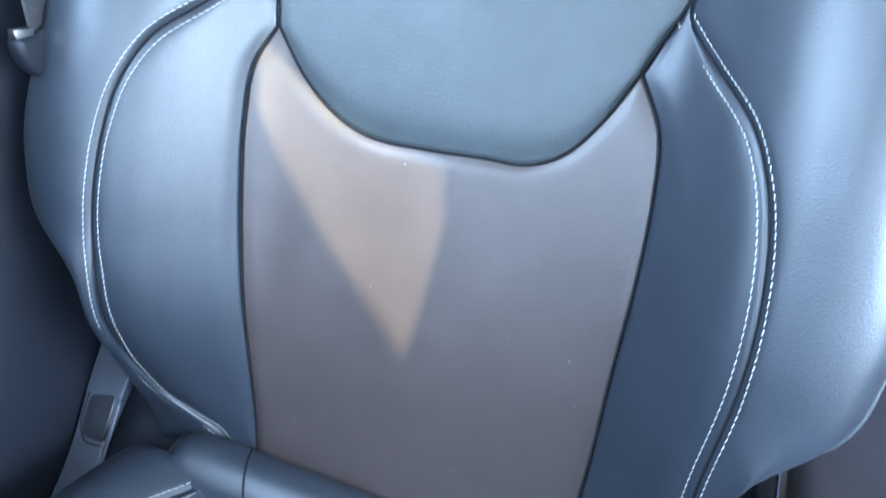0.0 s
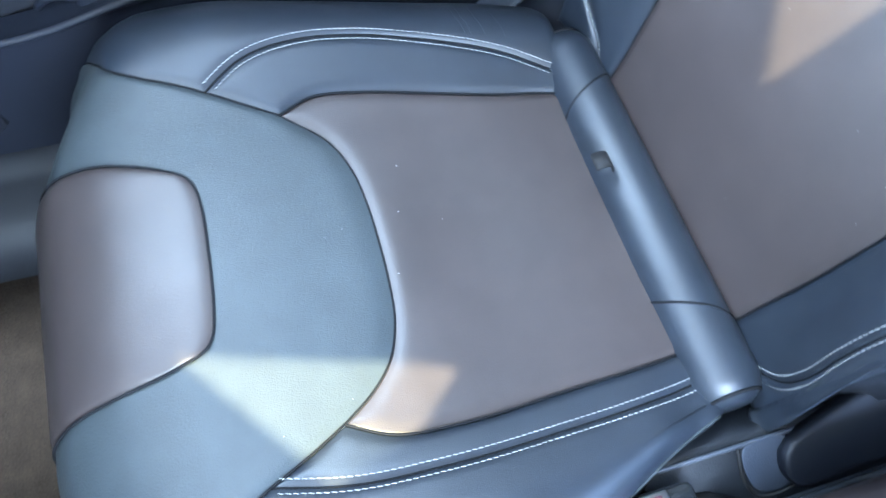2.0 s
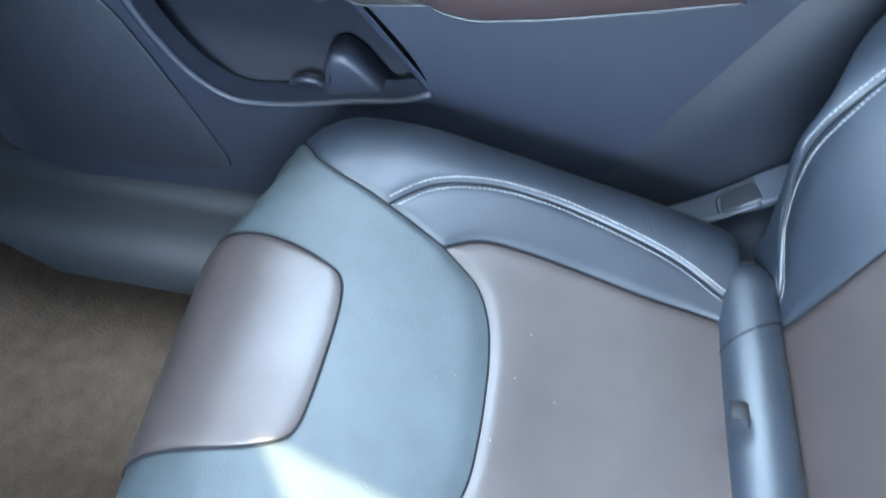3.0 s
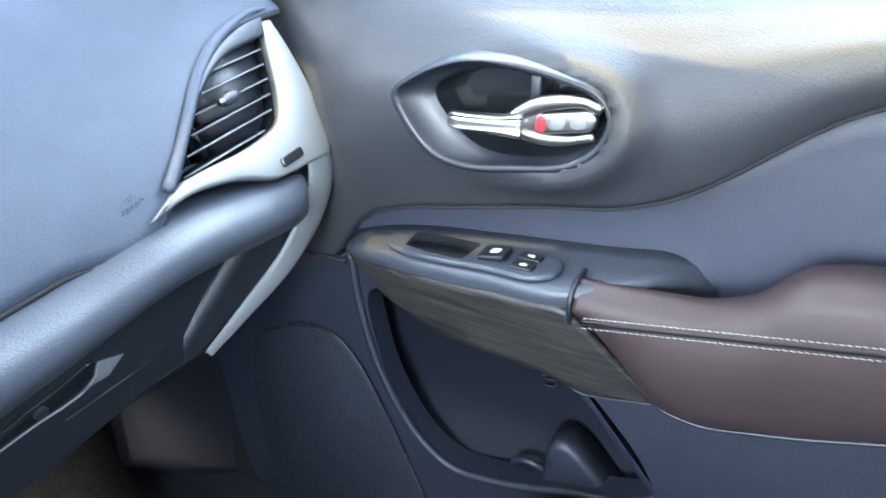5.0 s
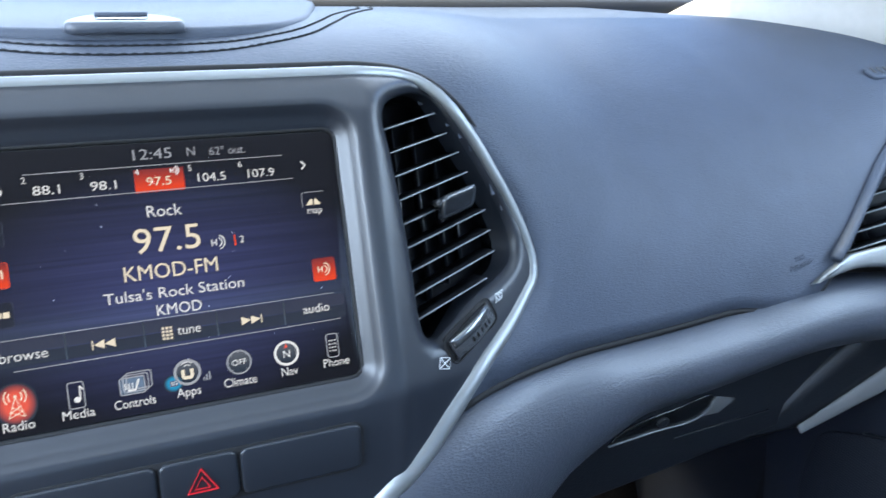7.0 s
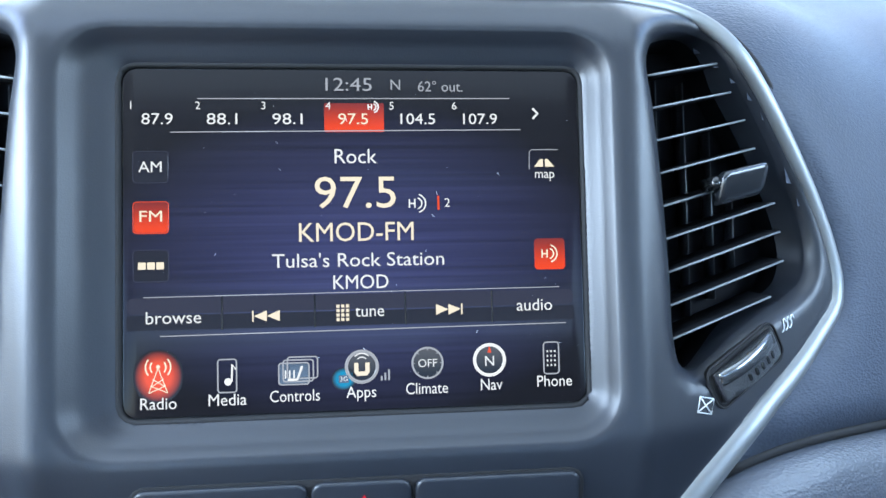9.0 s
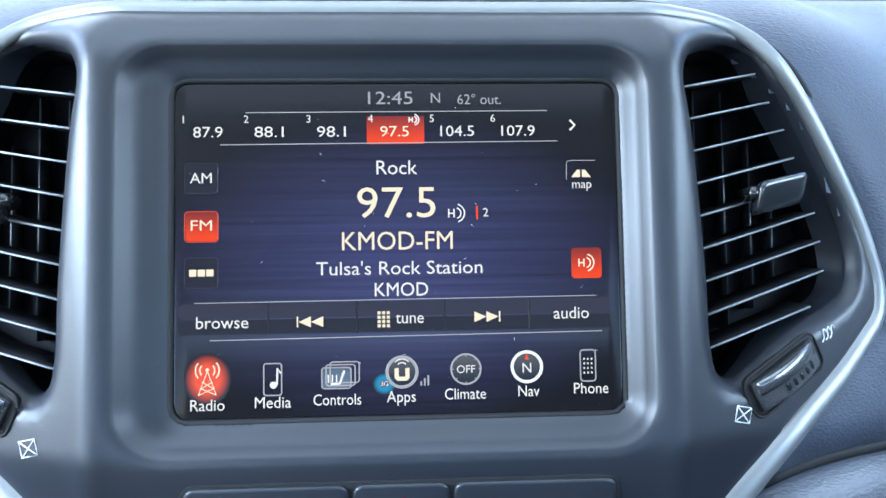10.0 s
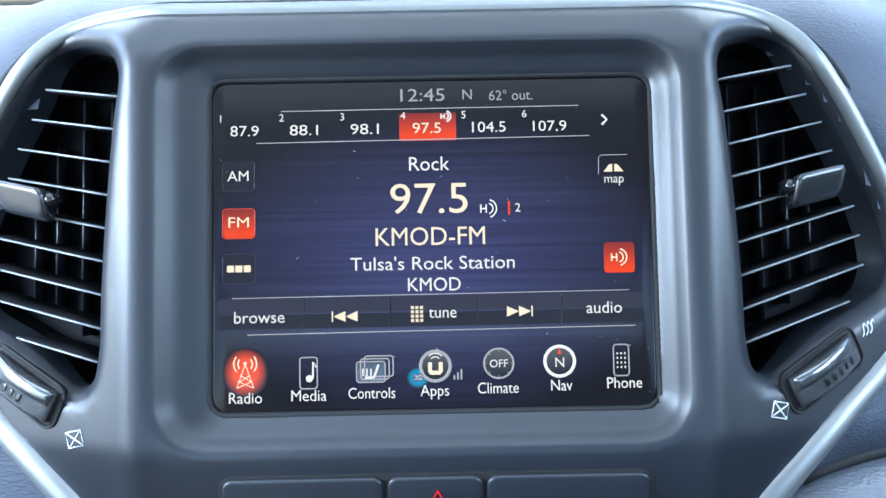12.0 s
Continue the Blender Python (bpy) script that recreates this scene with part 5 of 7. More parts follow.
def inside(poly_, y, z):
    n_in = False
    for (a, b), (c, d) in zip(poly_, np.roll(poly_, -1, 0)):
        if (b > z) != (d > z) and y < (c - a) * (z - b) / (d - b) + a:
            n_in = not n_in
    return n_in


sill_z = hermite([-0.30, 0.275, 0.375, 0.514, 0.60, 0.645, 0.70, 0.90], [0.862, 0.8435, 0.8405, 0.8350, 0.823, 0.8165, 0.8165, 0.819])
secs = []
for y in np.r_[np.linspace(0.90, 0.66, 12), np.linspace(0.65, 0.60, 14), np.linspace(0.594, 0.34, 44), np.linspace(0.33, -0.30, 36)]:
    z0, z1 = float(crease(y)), float(sill_z(y))
    secs.append([(upper_x(y, t), y, z0 + (z1 - z0) * t) for t in np.linspace(0, 1, 40)])
S = np.array(secs)
# hollow round the inside handle, with a soft swelling behind it
HY, HZ = 0.460, 0.726
for i in range(S.shape[0]):
    for j in range(S.shape[1]):
        x, y, z = S[i, j]
        dist = loop_dist(np.array([(y, z)]), bez_o)[0]
        S[i, j, 0] -= 0.012 * math.exp(-(((dist - 0.011) / 0.014) ** 2)) * min(1.0, max(0.0, (0.50 - y) / 0.09)) * (0 if inside(bez_o, y, z) and dist > 0.004 else 1)
        S[i, j, 0] -= 0.010 * math.exp(-(((y - HY) / 0.13) ** 2 + ((z - HZ) / 0.065) ** 2) ** 2)
bm = grid_bm(S)
mid = lerp(bez_o, bez_i, 0.35)


cut_out = [f for f in bm.faces if inside(mid, f.calc_center_median().y, f.calc_center_median().z)]
bmesh.ops.delete(bm, geom=cut_out, context="FACES")
give_rim(bm, Vector((0.03, 0, 0)))
part("upper_panel", bm, DOOR_UP, door, "grained black upper door trim")
part("crease_line", tube_bm([(0.724, y, float(crease(y)) - 0.002) for y in np.linspace(0.62, -0.3, 60)], 0.0022, 6), RUBBER, door)
part("inset_panel", shell([[(0.738 + 0.006 * math.sin(t * 3.14), y, z0 + (float(crease(y)) + 0.01 - z0) * t) for t in np.linspace(0, 1, 10)] for y, z0 in [(y, 0.505 if y > 0.27 else 0.44) for y in np.linspace(0.645, -0.30, 50)]], 0.02, (1, 0, 0)), DOOR_MID, door, "dark blue-black inset panel")


def door_place(x0):
    return lambda u, v, n: (x0 - n, u, v)


def fill_with_hole(outer, hole, place, depth):
    """A plate with one opening; the opening's wall goes back by depth."""
    bm = bmesh.new()
    vo = [bm.verts.new(place(u, v, 0)) for u, v in outer]
    vh = [bm.verts.new(place(u, v, 0)) for u, v in hole]
    eo = [bm.edges.new((vo[i], vo[(i + 1) % len(vo)])) for i in range(len(vo))]
    eh = [bm.edges.new((vh[i], vh[(i + 1) % len(vh)])) for i in range(len(vh))]
    bmesh.ops.triangle_fill(bm, use_beauty=True, edges=eo + eh)
    for ring, q in ((vo, outer), (vh, hole)):
        back = [bm.verts.new(place(u, v, -depth)) for u, v in q]
        for i in range(len(ring)):
            k = (i + 1) % len(ring)
            bm.faces.new((ring[i], ring[k], back[k], back[i]))
    return bm


pocket = [tuple(p) for p in smooth_line([(0.612, 0.500), (0.606, 0.44), (0.588, 0.385), (0.545, 0.322), (0.505, 0.298), (0.45, 0.302), (0.37, 0.325), (0.30, 0.345),
                                         (0.279, 0.358), (0.292, 0.388), (0.335, 0.438), (0.372, 0.470), (0.45, 0.50), (0.55, 0.515)], 64, True)]
low_out = [(0.648, 0.535), (0.72, 0.522), (0.86, 0.512), (0.865, 0.34), (0.848, 0.22), (0.825, 0.135), (0.79, 0.105), (0.74, 0.095), (0.55, 0.118), (0.25, 0.13),
           (-0.30, 0.14), (-0.30, 0.68), (0.0, 0.64), (0.12, 0.54), (0.18, 0.51), (0.26, 0.49), (0.36, 0.53), (0.55, 0.56), (0.63, 0.55)]
part("lower_panel", fill_with_hole(low_out, pocket, door_place(DX), 0.03), DOOR_LOW, door, "dark lower door panel", smooth=False)
part("pocket_lip", tube_bm([(DX - 0.001, u, v) for u, v in smooth_line([(0.634, 0.545), (0.628, 0.50), (0.610, 0.425), (0.588, 0.375), (0.547, 0.318), (0.505, 0.293), (0.45, 0.297), (0.37, 0.320), (0.30, 0.340), (0.274, 0.356)], 70)], 0.0055, 8), DOOR_LOW, door, "rounded pocket lip")
part("pocket_back", shell([[(x, y, z) for x, z in ((0.75, 0.54), (0.775, 0.47), (0.78, 0.36), (0.768, 0.30), (0.72, 0.282))] for y in np.linspace(0.64, 0.27, 14)], 0.01, (1, 0, 0)), POCKET_SHADE, door)
part("pocket_rear_wall", shell([[(x, 0.265 + (z - 0.34) * 0.9 + 0.03 * (x - 0.72) / 0.06, z) for z in np.linspace(0.345, 0.47, 8)] for x in (0.7215, 0.74, 0.76, 0.785)], 0.01, (0, -1, 0)), DOOR_LOW, door)
divider = [tuple(p) for p in smooth_line([(0.400, 0.300), (0.3990, 0.335), (0.3985, 0.357), (0.391, 0.370), (0.377, 0.374), (0.362, 0.366), (0.3455, 0.350), (0.330, 0.334), (0.315, 0.318), (0.318, 0.296)], 50, True)]
part("bottle_divider", plate_bm(divider, lambda u, v, n: (0.768 - n, u, v), 0.040, 0.010, 5), DOOR_LOW, door, "rounded bottle divider in the pocket")
part("cup_lip", tube_bm([(0.750 - 0.012 * math.sin(a), 0.418 + 0.022 * math.cos(a), 0.303 + 0.022 * math.sin(a)) for a in np.linspace(0, math.pi, 20)], 0.0045, 8), DOOR_LOW, door, "rounded lip of the bottle holder")
for k in range(2):
    part("emblem_ring", tube_bm([(0.772, 0.415 + 0.010 * math.cos(a), 0.416 + 0.009 * k + 0.007 * math.sin(a)) for a in np.linspace(0.6, 5.2, 16)], 0.0012, 5), PLASTIC, door)

spk = [tuple(p) for p in smooth_line([(0.755, 0.408), (0.70, 0.428), (0.658, 0.424), (0.632, 0.398), (0.600, 0.345), (0.570, 0.290), (0.535, 0.215), (0.520, 0.170), (0.57, 0.150), (0.65, 0.140), (0.75, 0.136), (0.782, 0.17), (0.798, 0.25), (0.80, 0.34), (0.785, 0.39)], 60, True)]
grille = part("speaker_grille", plate_bm(spk, door_place(DX), 0.004, 0.0025), SPEAKER, door, "perforated dark speaker grille")
part("grille_rim", tube_bm([(DX - 0.004, u, v) for u, v in smooth_line([(0.735, 0.420), (0.70, 0.431), (0.658, 0.427), (0.629, 0.399), (0.597, 0.345), (0.569, 0.29)], 40)], 0.0018, 6), PLASTIC, grille)
part("panel_gap", box_bm((0.716, 0.64, 0.528), (0.73, 0.87, 0.533), 0.001), RUBBER, door)

# arm support with the switch plate
top_z = hermite([0.25, 0.36, 0.45, 0.55, 0.60, 0.64], [0.622, 0.604, 0.594, 0.581, 0.570, 0.556])
out_x = hermite([0.25, 0.28, 0.305, 0.33, 0.345, 0.366, 0.45, 0.55, 0.60, 0.64], [0.745, 0.722, 0.695, 0.676, 0.666, 0.6565, 0.660, 0.674, 0.692, 0.716])
wood_x = hermite([0.25, 0.36, 0.45, 0.55, 0.60, 0.64], [0.660, 0.656, 0.660, 0.674, 0.692, 0.716])
secs = []
for y in np.linspace(0.636, 0.262, 40):
    zt, xo = float(top_z(y)) - 0.030 * max(0.0, (0.315 - y) / 0.053) ** 2, min(0.738, float(out_x(y)))
    dn = float(np.interp(y, [0.27, 0.36, 0.5, 0.6, 0.636], [0.11, 0.115, 0.085, 0.045, 0.02]))
    secs.append([(min(q[0], 0.746), *q[1:]) for q in ((0.746, y, zt + 0.004), (max(0.72, xo + 0.02), y, zt + 0.003), (max(0.70, xo + 0.016), y, zt + 0.001), (xo + 0.007, y, zt), (xo + 0.002, y, zt - 0.003), (xo, y, zt - 0.009),
                 (xo + 0.006, y, zt - 0.020), (xo + 0.026, y, zt - 0.016 - dn * 0.5), (xo + 0.046, y, zt - dn), (0.746, y, zt - dn * 0.8))])
part("arm_support", loft(secs), DASH_LOW, door, "soft black arm support")
secs = []
for y in np.linspace(0.628, 0.292, 40):
    zt, xo = float(top_z(y)), float(wood_x(y))
    top = zt - 0.018
    bot = float(np.interp(y, [0.292, 0.33, 0.355, 0.388, 0.50, 0.57, 0.61, 0.628], [0.490, 0.482, 0.478, 0.491, 0.4975, 0.518, 0.539, 0.547]))
    cut = float(np.interp(y, [0.292, 0.372], [0.494, top])) if y < 0.372 else top
    cut = max(cut, bot + 0.002)
    secs.append([(xo - 0.0035 + 0.030 * (zt - z) / 0.12 + 0.004 * ((zt - z) / 0.12) ** 2, y, z) for z in np.linspace(cut, bot, 10)])
part("wood_strip", shell(secs, 0.006, (1, 0, 0)), WOOD, door, "grey open-grain wood trim strip")
part("wood_edge", tube_bm([(float(wood_x(y)) + 0.036, y, z) for y, z in smooth_line([(0.386, 0.4885), (0.370, 0.480), (0.355, 0.4755), (0.33, 0.479), (0.288, 0.487)], 20)], 0.0012, 6), BEZEL, door)

# switch plate on top of the arm support
def sw_place(u, v, n):
    """u runs back along the door, v inwards, n up."""
    y = 0.575 - u
    return (float(out_x(y)) + 0.048 - v, y, float(top_z(y)) + 0.0015 + n - 0.0 * v)


sw_poly = [tuple(p) for p in smooth_line([(0.0, 0.014), (0.006, 0.034), (0.03, 0.043), (0.12, 0.044), (0.175, 0.042), (0.190, 0.032), (0.190, 0.006), (0.175, -0.004), (0.10, -0.005), (0.03, -0.004), (0.006, 0.0)], 44, True)]
swp = part("switch_plate", plate_bm(sw_poly, sw_place, 0.005, 0.003), DASH_LOW, door, "black window switch plate")
well = [(0.030, 0.033), (0.026, 0.012), (0.026, 0.000), (0.060, -0.001), (0.100, 0.000), (0.104, 0.004), (0.100, 0.037), (0.096, 0.040), (0.060, 0.038)]
# No hollow here: a black plate paints the dark of the recess.
part("pull_recess_shade", plate_bm(well, lambda u, v, n: sw_place(u, v, n + 0.003), 0.0025, 0.001), GLOSS_BLACK, swp, "flat black patch for the grab recess shade")
part("window_switch", plate_bm(rounded_rect(0.028, 0.024, 0.003, 4, 0.126, 0.021), lambda u, v, n: sw_place(u, v, n + 0.004 + 0.004 * (u - 0.11) / 0.028), 0.004, 0.0015), PLASTIC, swp, "window lift switch")
part("window_print", plate_bm(rounded_rect(0.010, 0.009, 0.002, 3, 0.127, 0.020), lambda u, v, n: sw_place(u, v, n + 0.0075 + 0.004 * (u - 0.11) / 0.028), 0.0008, 0.0002), WHITE_INK, swp)
for v0 in (0.010, 0.029):
    part("lock_switch", plate_bm(rounded_rect(0.022, 0.0145, 0.003, 4, 0.160, v0), lambda u, v, n: sw_place(u, v, n + 0.004), 0.0035, 0.0012), PLASTIC, swp, "door lock switch")
    part("lock_print", plate_bm(rounded_rect(0.007, 0.0035, 0.001, 3, 0.160, v0), lambda u, v, n: sw_place(u, v, n + 0.0072), 0.0006, 0.0002), WHITE_INK, swp)

# padded armrest
pad_top = hermite([-0.30, -0.03, 0.03, 0.10, 0.178, 0.193, 0.205, 0.220, 0.245, 0.30, 0.362], [0.665, 0.660, 0.661, 0.660, 0.6545, 0.650, 0.6395, 0.6240, 0.6135, 0.608, 0.606])
pad_bot = hermite([-0.30, -0.016, 0.107, 0.20, 0.258, 0.285, 0.32, 0.362], [0.60, 0.559, 0.518, 0.490, 0.480, 0.486, 0.519, 0.565])
pad_in = hermite([-0.30, 0.18, 0.21, 0.24, 0.30, 0.362], [0.712, 0.710, 0.706, 0.698, 0.69, 0.685])


def pad_section(y):
    zt, zb, xi = float(pad_top(y)), float(pad_bot(y)), float(pad_in(y))
    e = 1 - 0.25 * max(0.0, (y - 0.345) / 0.017) ** 2
    h = (zt - zb) * e
    xo = 0.655
    pts = [(xi, zt - 0.004), (xi - 0.006, zt), ((xi + xo) / 2, zt + 0.001), (xo + 0.016, zt - 0.001), (xo + 0.006, zt - 0.007), (xo, zt - 0.018),
           (xo + 0.0005, zb + h * 0.62), (xo + 0.004, zb + h * 0.50), (xo + 0.014, zb + h * 0.28), (xo + 0.030, zb + h * 0.06), (xo + 0.040, zb), (0.745, zb + 0.004)]
    k = math.sqrt(max(0.01, 1 - (max(0.0, 0.025 - y) / 0.047) ** 2))
    zm = zb + 0.62 * h
    return [(0.745 - (0.745 - x) * (0.25 + 0.75 * k), y, zm + (z - zm) * (0.30 + 0.70 * k)) for x, z in pts]


ys = np.r_[np.linspace(0.362, 0.345, 5), np.linspace(0.335, 0.04, 38), np.linspace(0.03, -0.021, 14)]
armpad = part("armrest_pad", loft([pad_section(y) for y in ys]), LEATHER_WINE, door, "wine brown stitched leather armrest pad")
st = [(0.6545, y, float(np.interp(y, [-0.28, 0.0, 0.355], [0.68 - 0.055, 0.643, 0.576]))) for y in np.linspace(0.352, 0.012, 94)]
st += [(0.745 - 0.0905 * (0.25 + 0.75 * math.sqrt(1 - ((0.025 - y) / 0.047) ** 2)), y, float(np.interp(y, [-0.02, 0.0, 0.355], [0.655, 0.643, 0.576]))) for y in np.linspace(0.008, -0.016, 12)]
st = np.array(st)
for dz in (0.0048, -0.0048):
    part("stitching", stitch_bm(st + [-0.0002 + (-0.0006 if dz < 0 else 0), 0, dz], np.tile([-1.0, 0, 0.1], (len(st), 1)), 0.0040, 0.0010, 0.00036), THREAD, armpad, "row of white contrast stitches")
for dz in (0.0018, -0.0018):
    part("pad_seam", tube_bm(st + [0, 0, dz], 0.0011, 6), LEATHER_WINE if dz > 0 else SEAM, armpad)
part("pad_trim", tube_bm([(0.697, y, float(pad_bot(y)) - 0.003) for y in np.linspace(0.285, 0.01, 40)], 0.0022, 6), BEZEL, door, "thin satin line under the armrest")
part("pad_front_edge", tube_bm([(x, 0.364, z) for x, z in smooth_line([(0.69, 0.607), (0.668, 0.606), (0.656, 0.597), (0.654, 0.585), (0.657, 0.572)], 20)], 0.0024, 8), BEZEL, door, "satin front edge of the armrest")

# inside handle
def rim_line(k):
    gap = np.linalg.norm(bez_i - bez_o, axis=1)[:, None]
    return bez_o + (bez_i - bez_o) * np.minimum(0.66, 0.011 / gap) * k


rings = [[(HX + 0.022, *p) for p in offset_poly(bez_o, -0.002)], [(HX, *p) for p in bez_o], [(HX - 0.003, *p) for p in offset_poly(bez_o, 0.002)],
         [(HX - 0.0035, *p) for p in rim_line(0.5)], [(HX - 0.0025, *p) for p in rim_line(0.94)], [(HX + 0.0005, *p) for p in rim_line(1.0)],
         [(HX + 0.006, *p) for p in lerp(bez_o, bez_i, 0.80)],
         [(HX + 0.011, *p) for p in bez_i], [(HX + 0.040, *p) for p in lerp(bez_i, bez_i.mean(0), 0.08)]]
handle = part("handle_bezel", loft(rings[:8], caps=False), BEZEL, door, "satin dark bezel round the door handle")
# Same moulding as the bezel, given darker plastic for the bowl's shade.
part("bezel_wall", loft(rings[7:], caps=False), TRIM_DARK, handle, "sloping inner wall of the handle bowl, darkened for shade")
part("handle_cup", plate_bm([tuple(p) for p in lerp(bez_i, bez_i.mean(0), 0.05)], lambda u, v, n: (HX + 0.042 - n, u, v), 0.004, 0.001), GLOSS_BLACK, handle)
part("cup_fin", box_bm((HX + 0.012, 0.424, 0.742), (HX + 0.040, 0.434, 0.764), 0.002), PLASTIC, handle)
lev = []
for t in np.linspace(0, 1, 22):
    y = 0.506 - 0.074 * t
    w = float(np.interp(t, [0, 0.05, 0.3, 0.75, 1.0], [0.0048, 0.0076, 0.0074, 0.0074, 0.0105]))
    zc = 0.7178 + 0.0074 * t
    xx = HX + 0.004 - 0.007 * math.sin(t * 1.9)
    rim = min(1.0, t / 0.10)
    lev.append([(xx - d * (0.5 + 0.5 * rim), y, zc + w * 1.12 * h) for h, d in ((-1, 0.0), (-0.97, 0.0040), (-0.84, 0.0070), (-0.72, 0.0074), (-0.58, 0.0062), (0.0, 0.0066), (0.34, 0.0062), (0.42, 0.0044),
                                                   (0.50, 0.0064), (0.72, 0.0056), (0.92, 0.0034), (1, 0.0), (0.6, -0.0026), (-0.6, -0.0026))])
lever = part("door_lever", loft(lev), CHROME, handle, "chrome inside door lever")
for thick, prong in ((0.0062, [(0.444, 0.7285), (0.432, 0.7365), (0.418, 0.7440), (0.400, 0.7490), (0.380, 0.7505), (0.366, 0.7460)]), (0.0046, [(0.444, 0.7210), (0.432, 0.7170), (0.415, 0.7150), (0.395, 0.7168), (0.370, 0.7235)])):
    part("lever_prong", tube_bm([(HX - 0.002, y, z) for y, z in smooth_line(prong, 24)], [thick * (0.80 + 0.35 * math.sin(math.pi * min(1.0, k / 18))) for k in range(24)], 10, flat=0.6, up=(1, 0, 0)), CHROME, lever)
part("lever_dish", plate_bm([tuple(p) for p in smooth_line([(0.440, 0.7262), (0.430, 0.7345), (0.418, 0.7400), (0.418, 0.7230), (0.430, 0.7200)], 24, True)], lambda u, v, n: (HX + 0.001 - n, u, v), 0.003, 0.001), CHROME, lever, "hollow behind the lock slider")
part("lever_foot", box_bm((HX + 0.012, 0.435, 0.703), (HX + 0.034, 0.475, 0.709), 0.003), GLOSS_BLACK, handle)


def lock_place(u, v, n):
    return (HX + 0.002 - n, u, v - 0.19 * (u - 0.397))


part("lock_slider", plate_bm(rounded_rect(0.052, 0.0190, 0.0092, 6, 0.3950, 0.7318), lock_place, 0.0065, 0.0035), CHROME, lever, "satin lock slider")
part("lock_red", plate_bm(rounded_rect(0.0085, 0.0135, 0.0035, 5, 0.4160, 0.7318), lambda u, v, n: lock_place(u, v, n + 0.0050), 0.0022, 0.0010), RED_PLASTIC, lever, "red lock mark")
for y0 in (0.4020, 0.3835):
    part("slider_dish", plate_bm(rounded_rect(0.0145, 0.0125, 0.0055, 5, y0, 0.7318), lambda u, v, n: lock_place(u, v, n + 0.0055), 0.0014, 0.0010), SILVER, lever)

# sill, pane and mirror outside
part("sill_strip", loft([[(x, y, float(sill_z(y)) + d) for x, d in ((0.776, -0.012), (0.778, 0.003), (0.79, 0.003), (0.80, -0.012))] for y in (0.88, 0.70, 0.645, 0.60, 0.56, 0.514, 0.375, 0.2, -0.30)]), RUBBER, door, "black window sill seal")
pane = part("window_pane", shell([[(0.795 - 0.35 * (z - 0.85) * 0.6, y, z) for z in (0.85, 1.0, 1.15)] for y in (0.80, 0.4, 0.0, -0.28)], 0.003, (1, 0, 0)), GLASS, door, "clear side window glass")
pane.visible_shadow = False
part("door_skin", box_bm((0.79, -0.30, 0.10), (0.85, 0.90, 0.79), 0.02, 2), CAR_WHITE, door)
mirror_thing = thing("side_mirror", "white door mirror outside the window", "mirror")
msec = []
for t in np.linspace(0, 1, 12):
    k = math.sqrt(max(0.02, 1 - (2 * t - 1) ** 2 * 0.85))
    msec.append([(0.98 + 0.11 * t * 2 - 0.05, 0.66 + 0.07 * k * math.cos(a), 0.93 + 0.075 * k * math.sin(a)) for a in np.linspace(0, 2 * math.pi, 20, endpoint=False)])
part("mirror_housing", loft(msec), CAR_WHITE, mirror_thing)
part("mirror_foot", box_bm((0.83, 0.62, 0.85), (0.96, 0.70, 0.89), 0.012, 3), PLASTIC, mirror_thing)


# ---- shell of the car ----
tagged(obj("floor", shell([[(x, y, z) for y, z in ((-1.2, 0.0), (0.3, 0.0), (0.75, 0.0), (0.95, 0.12), (1.05, 0.30), (1.08, 0.48))] for x in (-0.70, -0.3, 0.0, 0.3, 0.50, 0.62)], 0.02, (0, 0, -1)), CARPET), "worn brown carpet floor of the footwell", "floor", kind="structure")
sill = []
for y in np.linspace(-1.0, 1.14, 40):
    sill.append([(x, y, z) for x, z in ((0.615, 0.0), (0.618, 0.03), (0.635, 0.062), (0.665, 0.078), (0.70, 0.080), (0.715, 0.085), (0.735, 0.10), (0.78, 0.10))])
tagged(obj("sill_trim", shell(sill, 0.02, (0, 0, -1)), DOOR_UP), "rounded black plastic door sill trim", "sill trim", kind="structure")
kick = []
for y in np.linspace(0.855, 1.06, 10):
    kick.append([(0.730 - 0.35 * (y - 0.865) + 0.01 * math.cos((z - 0.1) * 4), y, z) for z in np.linspace(0.06, 0.60, 12)])
tagged(obj("kick_panel", shell(kick, 0.02, (1, 0, 0)), TRIM_DARK), "black plastic footwell side panel", "trim", kind="structure")
bp = []
for z in np.linspace(0.06, 1.20, 24):
    y0 = 0.148 - 0.385 * min(z, 0.70) - 0.02 * max(0, z - 0.75)
    bp.append([(x, y0 + d, z) for x, d in ((0.77, 0.04), (0.738, 0.034), (0.718, 0.014), (0.709, -0.03), (0.706, -0.09), (0.708, -0.17), (0.718, -0.24), (0.77, -0.26))])
tagged(obj("pillar_trim", shell(bp, 0.02, (1, 0, 0)), TRIM_DARK), "smooth dark lower pillar trim", "trim", kind="structure")
tagged(obj("rear_door_trim", box_bm((0.715, -1.2, 0.08), (0.76, -0.36, 0.85), 0.02, 2), DOOR_LOW), "dark rear door trim", "trim", kind="structure")
tagged(obj("door_jamb", box_bm((0.735, 0.83, 0.0), (0.79, 1.12, 0.80), 0.004), RUBBER), "dark door jamb seal", "trim", kind="structure")
belt = thing("seat_belt", "black seat belt with metal anchor tongue", "seat belt")
part("webbing", tube_bm([(0.672, -0.215, 1.05), (0.667, -0.168, 0.82), (0.664, -0.148, 0.72), (0.662, -0.143, 0.675)], 0.021, 10, flat=0.06, up=(0.95, 0.2, 0.1)), WEB, belt, "woven black webbing")
